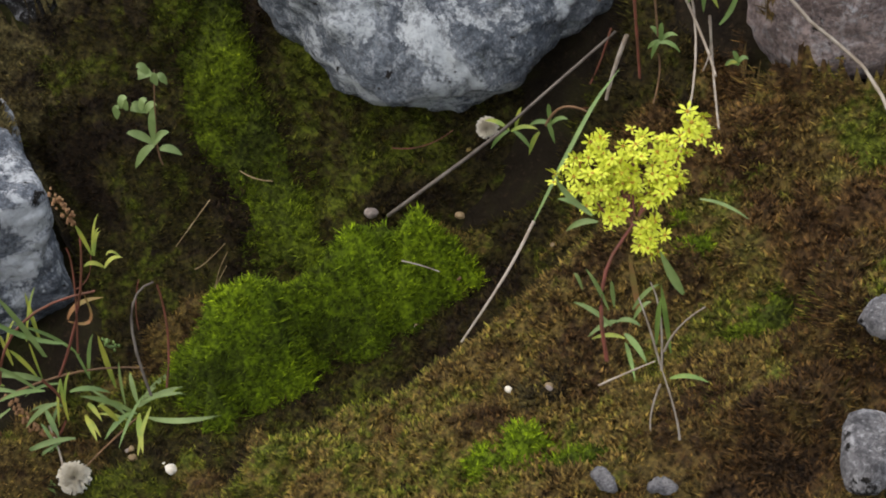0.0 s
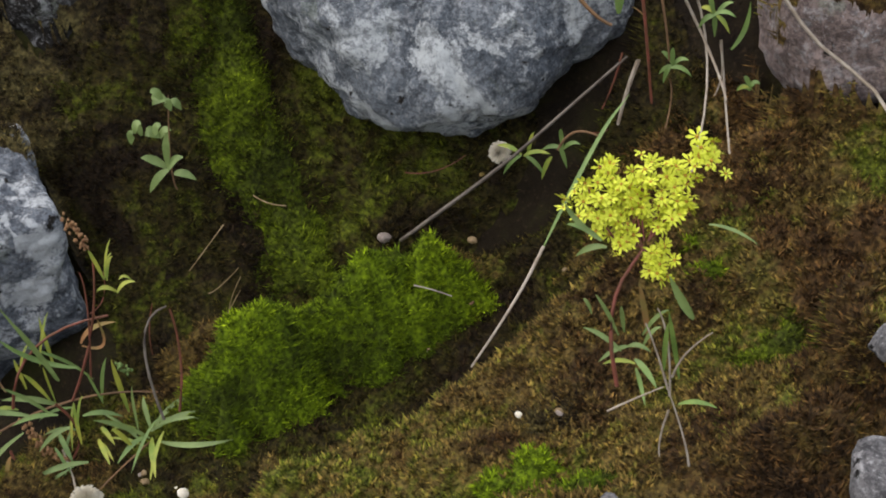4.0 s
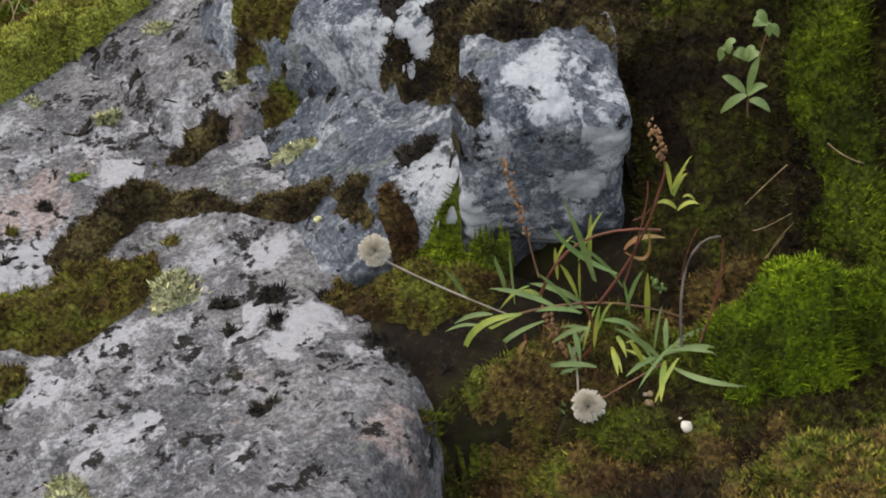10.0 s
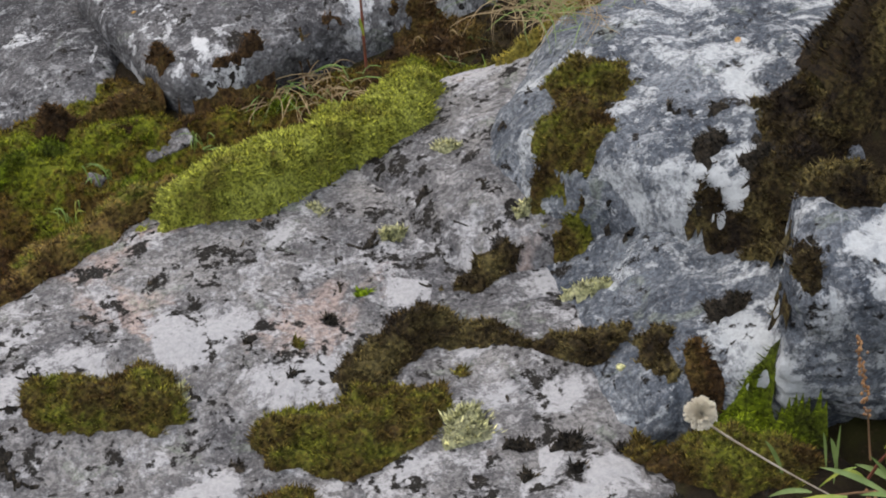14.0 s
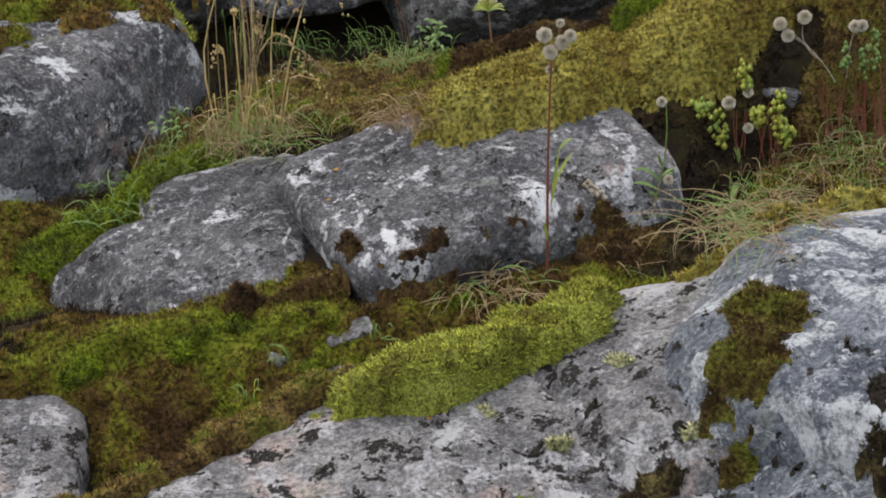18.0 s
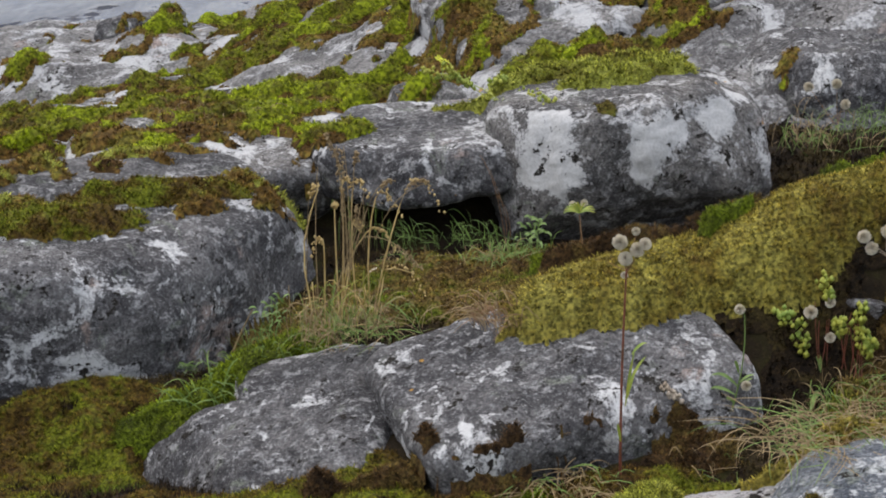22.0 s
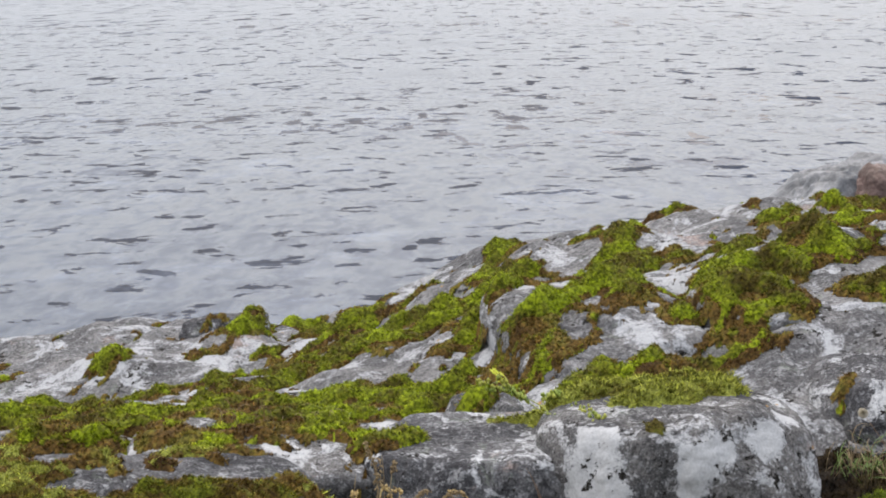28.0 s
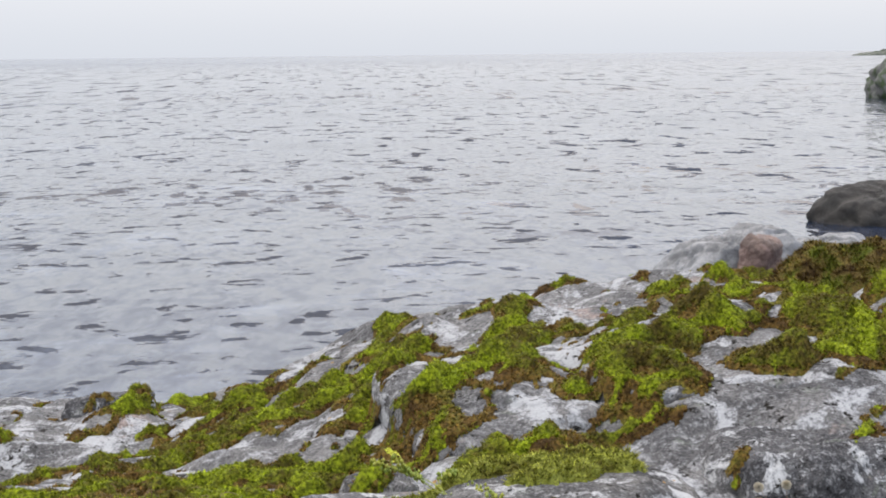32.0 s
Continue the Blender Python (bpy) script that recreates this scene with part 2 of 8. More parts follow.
    h = m.math("ADD", h, m.math("MULTIPLY", m.noise(22 * scale, 5, 0.6), 1.2))
    return m.done(base, h, 0.75, 0.004 / scale)


ROCK = rock_material("lichen_granite", crust=(0.64, 0.645, 0.66), spots_at=SPOTS_LEDGE)
PALE_ROCK = rock_material("pale_lichen_granite", crust=(0.47, 0.465, 0.48), dark=(0.115, 0.112, 0.118), light=(0.26, 0.248, 0.243), white=0.521, black=0.545, pink=0.555, spots_at=SPOTS_SLAB)
BLUE_ROCK = rock_material("blue_lichen_granite", dark=(0.078, 0.09, 0.112), light=(0.18, 0.197, 0.225), white=0.515, black=0.585, pink=0.75, crust=(0.55, 0.575, 0.60), spots_at=SPOTS_BLUE, orange_at=ORANGE)
MOTTLED_ROCK = rock_material("mottled_lichen_granite", dark=(0.10, 0.115, 0.135), light=(0.24, 0.26, 0.285), white=0.490, black=0.60, pink=0.75, crust=(0.54, 0.57, 0.585), scale=1.3)
DARK_ROCK = rock_material("dark_lichen_granite", dark=(0.060, 0.059, 0.064), light=(0.155, 0.151, 0.156), white=0.550, black=0.575, pink=0.60, crust=(0.68, 0.69, 0.71), spots_at=SPOTS_DARK, dark_at=SMUDGES_DARK)
# near-black: mossy crust behind the boulder, painted shade in the ledge hollow
SHADE_ROCK = rock_material("mossy_shade_granite", dark=(0.022, 0.020, 0.018), light=(0.06, 0.055, 0.05), white=0.60, black=0.52, pink=0.8)
PINK_ROCK = rock_material("pink_granite", dark=(0.19, 0.145, 0.135), light=(0.34, 0.265, 0.245), white=0.58, black=0.60, pink=0.5)
DOME_ROCK = rock_material("shore_granite", dark=(0.11, 0.108, 0.112), light=(0.25, 0.243, 0.242), white=0.512, black=0.575, pink=0.60, scale=0.6)


MAT_UNDER = {}


def moss_material(name, low, mid, high, scale=14.0, bias=0.0, specks=0.25, tuft=230):
    """The shoots of a moss, each a little lighter or darker; the dense mat beneath them is kept in MAT_UNDER."""
    for under in (True, False):
        m = Nodes(name + "_mat" if under else name, 0.95)
        n = m.math("ADD", m.math("MULTIPLY", m.noise(scale, 5, 0.6, 0.4), 0.72), m.math("MULTIPLY", m.noise(scale * 9, 3, 0.6), 0.28))
        n = m.math("ADD", n, bias)
        col = m.ramp(n, (0.40, low), (0.5, mid), (0.60, high))
        # the mat's colour is multiplied down for the shade between shoots
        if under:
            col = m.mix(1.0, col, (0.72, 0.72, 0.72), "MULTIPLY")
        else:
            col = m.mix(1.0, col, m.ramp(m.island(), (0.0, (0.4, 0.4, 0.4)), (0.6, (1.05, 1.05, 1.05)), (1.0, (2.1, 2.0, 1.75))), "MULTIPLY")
        # tuft noise puts bright tips and shaded gaps into the colour
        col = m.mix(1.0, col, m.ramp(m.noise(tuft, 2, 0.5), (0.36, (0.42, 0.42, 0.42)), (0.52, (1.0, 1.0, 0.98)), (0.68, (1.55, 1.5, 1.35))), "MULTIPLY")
        col = m.mix(m.step(m.noise(scale * 30, 2), 0.62, 0.72, 0, specks), col, (0.13, 0.085, 0.035))
        m.bsdf.inputs["Specular IOR Level"].default_value = 0.2
        made = m.done(col, m.noise(420, 3, 0.7), 0.8, 0.003)
        if under:
            MAT_UNDER[name] = made
    return made


MOSS_GREEN = moss_material("bright_green_moss", (0.06, 0.085, 0.006), (0.135, 0.205, 0.006), (0.23, 0.33, 0.009), 9, 0.02, 0.05)
MOSS_VIVID = moss_material("vivid_moss", (0.055, 0.070, 0.008), (0.115, 0.155, 0.009), (0.18, 0.245, 0.011), 12, 0.0, 0.1)
MOSS_OLIVE = moss_material("olive_moss", (0.07, 0.040, 0.016), (0.19, 0.135, 0.040), (0.13, 0.155, 0.018), 15)
MOSS_BROWN = moss_material("brown_moss", (0.035, 0.02, 0.010), (0.085, 0.048, 0.018), (0.14, 0.10, 0.03), 16, 0.0)
MOSS_DARK = moss_material("dark_moss", (0.018, 0.012, 0.008), (0.050, 0.036, 0.015), (0.14, 0.115, 0.045), 22, 0.0)
MOSS_YELLOW = moss_material("yellow_green_moss", (0.15, 0.135, 0.028), (0.26, 0.28, 0.042), (0.37, 0.40, 0.08), 14, 0.02, 0.15, 340)
MOSS_GOLD = moss_material("golden_moss", (0.13, 0.070, 0.02), (0.225, 0.182, 0.034), (0.37, 0.335, 0.08), 5.0, 0.0, 0.08, 160)
MOSS_CUSHION = moss_material("cushion_moss", (0.06, 0.036, 0.012), (0.12, 0.095, 0.022), (0.145, 0.155, 0.02), 24)
MOSS_SLOPE = moss_material("slope_moss", (0.064, 0.034, 0.011), (0.122, 0.084, 0.015), (0.16, 0.185, 0.014), 11, 0.02, 0.15, 190)
MOSS_FAR = moss_material("shore_slope_moss", (0.11, 0.085, 0.018), (0.18, 0.205, 0.014), (0.30, 0.375, 0.015), 7, 0.0, 0.15, 110)
MOSS_RIM = moss_material("shore_brown_moss", (0.09, 0.05, 0.016), (0.17, 0.105, 0.026), (0.19, 0.17, 0.03), 9, 0.0, 0.15, 110)
LICHEN_PALE = moss_material("pale_reindeer_lichen", (0.20, 0.20, 0.09), (0.34, 0.35, 0.19), (0.46, 0.46, 0.28), 30, 0.05, 0.1)
MOSS_RUST = moss_material("rust_moss", (0.07, 0.038, 0.016), (0.16, 0.095, 0.034), (0.17, 0.15, 0.036), 17)
# darker copy of the olive moss: crevice shade is put into its colour
MOSS_SHADE = moss_material("shade_darkened_moss", (0.026, 0.016, 0.008), (0.055, 0.045, 0.011), (0.115, 0.14, 0.012), 11, 0.0, 0.2)
MOSS_LITTER = moss_material("brown_litter", (0.010, 0.007, 0.005), (0.030, 0.019, 0.009), (0.060, 0.046, 0.016), 17, 0.0, 0.3)
SPECK_DARK = moss_material("dark_crust_lichen", (0.016, 0.014, 0.012), (0.030, 0.026, 0.021), (0.055, 0.045, 0.034), 40, 0.0, 0.1)


def soil_material():
    m = Nodes("soil", 0.95)
    n = m.noise(11, 6, 0.65, 0.3)
    col = m.ramp(n, (0.35, (0.010, 0.007, 0.005)), (0.5, (0.022, 0.016, 0.009)), (0.65, (0.035, 0.034, 0.010)))
    col = m.mix(m.step(m.noise(160, 4, 0.7), 0.55, 0.7, 0, 0.6), col, (0.07, 0.045, 0.025))
    h = m.math("ADD", m.noise(60, 6, 0.7), m.math("MULTIPLY", m.noise(300, 3, 0.7), 0.4))
    return m.done(col, h, 0.9, 0.006)


SOIL = soil_material()


def plain(name, color, vary=0.3, rough=0.6, scale=60, metal=0.0, second=None, trans=0.0):
    m = Nodes(name, rough)
    dark = second or tuple(c * (1 - vary) for c in color)
    col = m.mix(m.step(m.noise(scale, 4, 0.6), 0.35, 0.65), dark, color)
    if trans:
        m.bsdf.inputs["Subsurface Weight"].default_value = trans
        m.bsdf.inputs["Subsurface Radius"].default_value = (0.004, 0.004, 0.001)
        m.bsdf.inputs["Subsurface Scale"].default_value = 0.3
    return m.done(col, m.noise(scale * 6, 3), 0.25, 0.0008)


LEAF = plain("leaf_green", (0.17, 0.26, 0.065), second=(0.11, 0.18, 0.045), rough=0.5, scale=45)
LEAF_BLUE = plain("leaf_grey_green", (0.20, 0.275, 0.085), second=(0.13, 0.19, 0.05), rough=0.5, scale=45)
LEAF_YELLOW = plain("leaf_yellowing", (0.36, 0.37, 0.05), second=(0.18, 0.26, 0.04), rough=0.55, scale=40)
LEAF_BROWN = plain("leaf_withered", (0.30, 0.14, 0.05), second=(0.20, 0.16, 0.04), rough=0.7, scale=40)
STEM_RED = plain("stem_red", (0.20, 0.055, 0.035), second=(0.13, 0.05, 0.025), rough=0.6)
STEM_PALE = plain("stem_pale", (0.46, 0.40, 0.33), second=(0.30, 0.24, 0.18), rough=0.7)
STEM_BROWN = plain("stem_brown", (0.24, 0.13, 0.06), second=(0.14, 0.08, 0.04), rough=0.75)
STRAW = plain("dry_straw", (0.32, 0.235, 0.12), second=(0.18, 0.12, 0.055), rough=0.65)
GRASS = plain("grass_green", (0.17, 0.26, 0.05), second=(0.10, 0.17, 0.03), rough=0.55)
GOLD_STRAW = plain("golden_straw", (0.56, 0.42, 0.18), second=(0.36, 0.25, 0.09), rough=0.6)
PETAL = plain("petal_yellow", (0.72, 0.78, 0.06), second=(0.58, 0.62, 0.035), rough=0.6, scale=120)
DISC = plain("flower_disc", (0.48, 0.30, 0.03), second=(0.38, 0.20, 0.02), rough=0.8)
FLUFF = plain("seed_fluff", (0.78, 0.74, 0.64), second=(0.62, 0.56, 0.44), rough=0.9, scale=200)
SEED = plain("seed_brown", (0.36, 0.20, 0.09), second=(0.22, 0.11, 0.05), rough=0.8, scale=200)
TWIG = plain("twig_grey", (0.22, 0.19, 0.16), second=(0.12, 0.10, 0.085), rough=0.85)
PEBBLE = plain("pebble_pale", (0.34, 0.29, 0.25), second=(0.20, 0.16, 0.14), rough=0.8)


def wet_material(name, a, b, rough):
    m = Nodes(name, rough)
    col = m.mix(m.step(m.noise(2.6, 6, 0.65, 0.5), 0.42, 0.58), a, b)
    return m.done(col, m.noise(9, 6, 0.65), 0.8, 0.04)


WET_ROCK = wet_material("wet_granite", (0.10, 0.105, 0.115), (0.25, 0.255, 0.27), 0.4)
BROWN_WET = wet_material("wet_brown_granite", (0.09, 0.055, 0.045), (0.20, 0.13, 0.11), 0.5)
BLACK_ROCK = wet_material("black_wet_rock", (0.007, 0.007, 0.007), (0.024, 0.021, 0.019), 0.7)
FAR_ROCK = wet_material("far_islet_rock", (0.05, 0.075, 0.03), (0.14, 0.14, 0.14), 0.8)


def water_material():
    """Wind-ruffled sea: short wave faces lean towards the shore and show the dark water, the rest mirrors the sky."""
    m = Nodes("sea_water", 0.10)
    m.bsdf.inputs["IOR"].default_value = 1.45
    sep = m.tree.nodes.new("ShaderNodeSeparateXYZ")
    m.link(m.co, sep.inputs[0])
    far = sep.outputs["Y"]

    # gusts make the wavelets crowd here and thin out there
    gusts = m.math("MULTIPLY", m.math("SUBTRACT", m.noise(0.16, 3), 0.5), 0.22)

    def faces(sx, sy, lo, hi, shift):
        place = m.tree.nodes.new("ShaderNodeMapping")
        place.inputs["Scale"].default_value = (sx, sy, 1.0)
        place.inputs["Location"].default_value = (shift, shift * 0.7, 0)
        m.link(m.co, place.inputs["Vector"])
        return m.step(m.math("ADD", m.noise(1.0, 6, 0.60, 0.35, place.outputs[0]), gusts), lo, hi)

    # the longer the way, the longer the waves that still tell apart
    near = m.math("MULTIPLY", faces(2.2, 2.6, 0.580, 0.612, 3.0), m.step(far, 36, 18))
    mid = m.math("MULTIPLY", faces(1.6, 0.85, 0.580, 0.615, 11.0), m.math("MULTIPLY", m.step(far, 14, 30), m.step(far, 110, 60)))
    wide = m.math("MULTIPLY", faces(0.75, 0.12, 0.565, 0.65, 23.0), m.math("MULTIPLY", m.step(far, 50, 100), m.step(far, 700, 300)))
    lean = m.math("MULTIPLY", m.math("MAXIMUM", near, m.math("MAXIMUM", mid, wide)), 0.78)
    lean = m.math("ADD", lean, m.step(far, 60, 500, 0.0, 0.09))
    ripple = m.math("MULTIPLY", m.math("SUBTRACT", faces(5.0, 2.2, 0.30, 0.75, 31.0), 0.35), 0.15)
    swell = m.math("MULTIPLY", m.math("SUBTRACT", faces(0.5, 0.16, 0.25, 0.75, 41.0), 0.4), 0.05)
    lean = m.math("ADD", lean, m.math("ADD", ripple, swell))
    side = m.math("MULTIPLY", m.math("SUBTRACT", m.noise(3.1, 3), 0.5), 0.25)
    up = m.tree.nodes.new("ShaderNodeCombineXYZ")
    m.link(side, up.inputs["X"])
    m.link(m.math("MULTIPLY", lean, -1.0), up.inputs["Y"])
    up.inputs["Z"].default_value = 1.0
    unit = m.tree.nodes.new("ShaderNodeVectorMath")
    unit.operation = "NORMALIZE"
    m.link(up.outputs[0], unit.inputs[0])
    m.link(unit.outputs[0], m.bsdf.inputs["Normal"])
    # pale blue patches put into the base colour to brighten the sea
    pale_lift = m.step(m.noise(0.55, 8, 0.75, 0.8), 0.50, 0.76, 0, 0.40)
    return m.done(m.mix(pale_lift, (0.014, 0.022, 0.046), (0.38, 0.44, 0.57)))


WATER = water_material()

from mathutils.bvhtree import BVHTree

# ---- the ground: one sheet from the hollow under the camera to the sea bed ----
PROFILE_Y = (-4000, -6, 0.0, 0.7, 1.3, 1.6, 1.8, 2.0, 2.25, 2.5, 2.85, 3.1, 3.6, 4.3, 5.0, 5.6, 7.0, 9.0, 12, 40, 300, 4600)
PROFILE_Z = (1.3, 1.1, 0.86, 0.84, 0.86, 0.88, 0.93, 0.96, 1.02, 0.93, 0.92, 0.99, 1.03, 1.07, 1.10, 1.07, 0.55, -0.2, -1, -3, -12, -60)


def bank(x, y):
    """The mossy bank at the goldenrod: its brow runs across, and behind it the ground drops into a crevice."""
    u, v = 0.906 * x + 0.423 * y, -0.423 * x + 0.906 * y
    brow = 0.405 - 0.85 * (u - 0.713)
    z = 1.02 + 0.14 * np.clip(brow - v, 0, 0.5) + 0.55 * np.clip(u - 0.96, 0, 0.4) * (1 - smooth(0.10, 0.30, v)) + 0.12 * np.clip(u - 0.7, -0.3, 0.3)
    z = z - 0.9 * np.clip(v - brow, 0, 0.075) - 0.02 * smooth(0, 0.02, v - brow)
    return np.minimum(z, 1.45)


def ground_z(x, y):
    z = np.interp(y, PROFILE_Y, PROFILE_Z)
    z = z + smooth(3.2, 4.6, y) * (1 - smooth(6, 9, y)) * (0.19 * np.clip(x - 0.2, -2.4, 0) + 0.085 * np.clip(x - 0.2, 0, 1.6))
    z = z - 0.105 * smooth(-0.02, -0.40, x) * smooth(1.80, 2.05, y) * (1 - smooth(2.3, 2.8, y))
    z = z + (0.08 * np.clip(x, -0.6, 0) + 0.17 * np.clip(x, 0, 0.9) - 0.03) * smooth(3.2, 3.7, y) * (1 - smooth(4.3, 4.9, y))
    # the brink sinks towards the water on one side
    z = z - 0.15 * smooth(4.0, 4.9, y) * (1 - smooth(6, 9, y)) * np.exp(-((x + 0.62) / 0.55) ** 2)
    # ridge of moss that climbs behind the second ledge
    across = y - (2.06 + 0.22 * np.clip(x, 0, 1.2))
    z = z + smooth(-0.15, 0.9, x) * (1 - smooth(1.3, 2.2, x)) * 0.20 * np.exp(-np.where(across > 0, across / 0.24, across / 0.12) ** 2)
    z = z - 0.05 * smooth(0.4, 0.8, y) * (1 - smooth(1.45, 1.8, y))
    wb = smooth(0.29, 0.41, x) * (1 - smooth(1.30, 1.60, y))
    z = z * (1 - wb) + (bank(x + 0.05, y - 0.012) - 0.060) * wb
    # dark bank that closes the crevice
    rise = smooth(1.00, 1.48, np.hypot(x - 0.04, y - 0.02)) * smooth(0.38, 0.66, x) * (1 - smooth(1.25, 1.60, y)) * smooth(0.45, 0.85, y)
    z = z + 0.40 * rise
    near = (1 - smooth(8, 14, np.hypot(x, y)))
    z = z + near * (0.014 * fbm2(x, y, 0.16, 4, 3) + 0.05 * smooth(3.0, 4.2, y) * fbm2(x, y, 0.55, 4, 9))
    return z


def axis(fine0, fine1, step, far0, far1, grow=1.12):
    mid = list(np.arange(fine0, fine1, step))
    lo, hi, s = [], [], step
    p = fine1
    while p < far1:
        hi.append(p); s *= grow; p += s
    hi.append(far1)
    s, p = step, fine0 - step
    while p > far0:
        lo.append(p); s *= grow; p -= s
    lo.append(far0)
    return np.array(lo[::-1] + mid + hi)


def sheet(name, xs, ys, zfun, material):
    gx, gy = np.meshgrid(xs, ys)
    gz = zfun(gx, gy)
    n, m = len(xs), len(ys)
    idx = np.arange(n * m).reshape(m, n)
    faces = np.stack([idx[:-1, :-1], idx[:-1, 1:], idx[1:, 1:], idx[1:, :-1]], -1).reshape(-1, 4)
    return new(name, mesh_from(name, np.stack([gx, gy, gz], -1).reshape(-1, 3), faces, material))


GX = axis(-1.1, 1.7, 0.022, -4500, 4500, 1.10)
GY = axis(0.3, 5.4, 0.022, -4000, 4600, 1.10)
ground = tagged(sheet("ground", GX, GY, ground_z, SOIL), "dark damp soil and thin moss between the rocks", "ground", kind="structure")


def dome_z(x, y):
    here = (1 - smooth(2.0, 3.0, np.abs(x - 0.2))) * smooth(-1.5, -0.8, y)
    inner = np.where(y > 3.2, smooth(3.05, 3.35, y) * (1 - smooth(10.0, 11.0, y)), 0) + 0.8 * (1 - smooth(3.05, 3.35, y)) * (1 - here) * (fbm2(x, y, 1.4, 3, 14) + 0.30 + 0.5 * smooth(2.2, 3.3, y))
    ridges = np.abs(fbm2(x + 0.4 * y, y, 0.42, 3, 12))
    return ground_z(x, y) - 0.04 + inner * (0.055 + 0.05 * ridges)


dome = tagged(sheet("bedrock", axis(-2.7, 3.6, 0.034, -40, 40, 1.08), np.concatenate([-np.geomspace(30, 0.3, 70), np.arange(-0.28, 3.0, 0.06), np.arange(3.0, 6.5, 0.034), np.arange(6.5, 11.1, 0.06)]), dome_z, DOME_ROCK),
              "pale lichened bedrock sloping to the sea", "bedrock", kind="structure")


# ---- rocks ----
def rock_shape(half, power=4.0, cuts=(), seed=0, rough=0.05, n=40, lump=0.10, fine=0.0035, soft=10.0, chips=11):
    """A rounded block: a superellipsoid, trimmed by soft planes (normal, distance), then weathered."""
    grid = np.linspace(-1, 1, n + 1)
    a, b = np.meshgrid(np.tan(grid * math.pi / 4), np.tan(grid * math.pi / 4))
    one = np.ones_like(a)
    sides = [(a, b, one), (b, a, -one), (one, a, b), (-one, b, a), (b, one, a), (a, -one, b)]
    verts, faces = [], []
    for k, s in enumerate(sides):
        d = np.stack(s, -1).reshape(-1, 3)
        verts.append(d / np.linalg.norm(d, axis=1)[:, None])
        i = np.arange((n + 1) ** 2).reshape(n + 1, n + 1) + k * (n + 1) ** 2
        faces.append(np.stack([i[:-1, :-1], i[:-1, 1:], i[1:, 1:], i[1:, :-1]], -1).reshape(-1, 4))
    d, faces = np.concatenate(verts), np.concatenate(faces)
    key = np.round(d * 1e5).astype(np.int64)
    _, first, inv = np.unique(key, axis=0, return_index=True, return_inverse=True)
    d, faces = d[first], inv.reshape(-1)[faces]
    h = np.array(half)
    inv_r = (np.abs(d / h) ** power).sum(1)
    inv_r = inv_r ** (soft / power)
    for nx, ny, nz, dist in cuts:
        nn = np.array((nx, ny, nz)) / math.sqrt(nx * nx + ny * ny + nz * nz)
        inv_r = inv_r + (np.maximum(d @ nn, 0) / dist) ** soft
    # broken facets all round
    rng = np.random.default_rng(seed + 400)
    for _ in range(chips):
        nn = rng.normal(size=3)
        nn /= np.linalg.norm(nn)
        reach = (np.abs(nn * h) ** (power / (power - 1))).sum() ** ((power - 1) / power)
        inv_r = inv_r + (np.maximum(d @ nn, 0) / (reach * rng.uniform(0.80, 0.95))) ** soft
    r = inv_r ** (-1 / soft)
    p = d * r[:, None]
    size = float(np.mean(h))
    off = seed * 13.7
    amp = lump * size * fbm(p / (size * 1.1) + off, 2, seed) + rough * size * fbm(p / (size * 0.35) + off, 4, seed + 5, 0.55)
    crack = 1 - np.abs(fbm(p / (size * 0.5) + off, 3, seed + 21))
    amp = amp - 0.10 * size * np.maximum(crack - 0.86, 0) * (chips > 0)
    amp = amp + fine * (0.6 * fbm(p / 0.045 + off, 2, seed + 9) + 0.35 * fbm(p / 0.016 + off, 2, seed + 11))
    return p + d * amp[:, None], faces


BASES = []
_dm = dome.data
_dv = np.empty(len(_dm.vertices) * 3, dtype=np.float32)
_dm.vertices.foreach_get('co', _dv)
_df = np.empty(len(_dm.loops), dtype=np.int32)
_dm.loops.foreach_get('vertex_index', _df)
BASES.append((_dv.reshape(-1, 3).astype(float), _df.reshape(-1, 4)))


def rock(name, at, half, turn=0, tilt=(0, 0), material=None, label="", **shape):
    v, f = rock_shape(half, **shape)
    m = pose(*at, tilt[0], tilt[1], turn)
    ob = new(name, mesh_from(name, v, f, material or ROCK))
    ob.matrix_world = m
    tagged(ob, label, "rock")
    rot = np.array(m.to_3x3())
    BASES.append((v @ rot.T + np.array(at), f))
    return ob


slab = rock("rock_slab", (-0.09, 1.125, 0.672), (0.62, 0.62, 0.29), 4, (7.5, 0), PALE_ROCK, n=118, power=4.2, rough=0.016, lump=0.04, seed=1,
            cuts=((0.35, -0.94, 0, 0.185), (-0.37, 0.93, 0.25, 0.505)), chips=0, label="broad grey rock slab with white crust lichen")
front_block = rock("rock_block", (0.093, 0.953, 0.754), (0.225, 0.25, 0.19), -8, (1, -1), PALE_ROCK, n=78, power=6, rough=0.022, lump=0.05, seed=21,
                   cuts=((0.75, -0.66, 0, 0.192), (0.6, 0.8, 0.3, 0.25)), chips=5, label="raised grey block at the slab with white lichen")
shoulder = rock("rock_hump", (0.596, 1.433, 0.910), (0.42, 0.29, 0.20), 0, (0, -4), BLUE_ROCK, n=78, power=3.6, rough=0.03, lump=0.06, seed=2,
                cuts=((-0.72, -0.69, 0.2, 0.285),), label="blue-grey lichened rock hump beside the slab")
ramp = rock("rock_hump", (0.313, 1.516, 0.926), (0.21, 0.19, 0.10), 15, (0, -6), PALE_ROCK, n=70, power=3.2, rough=0.03, chips=4, seed=22,
            label="low grey hump at the far end of the slab")
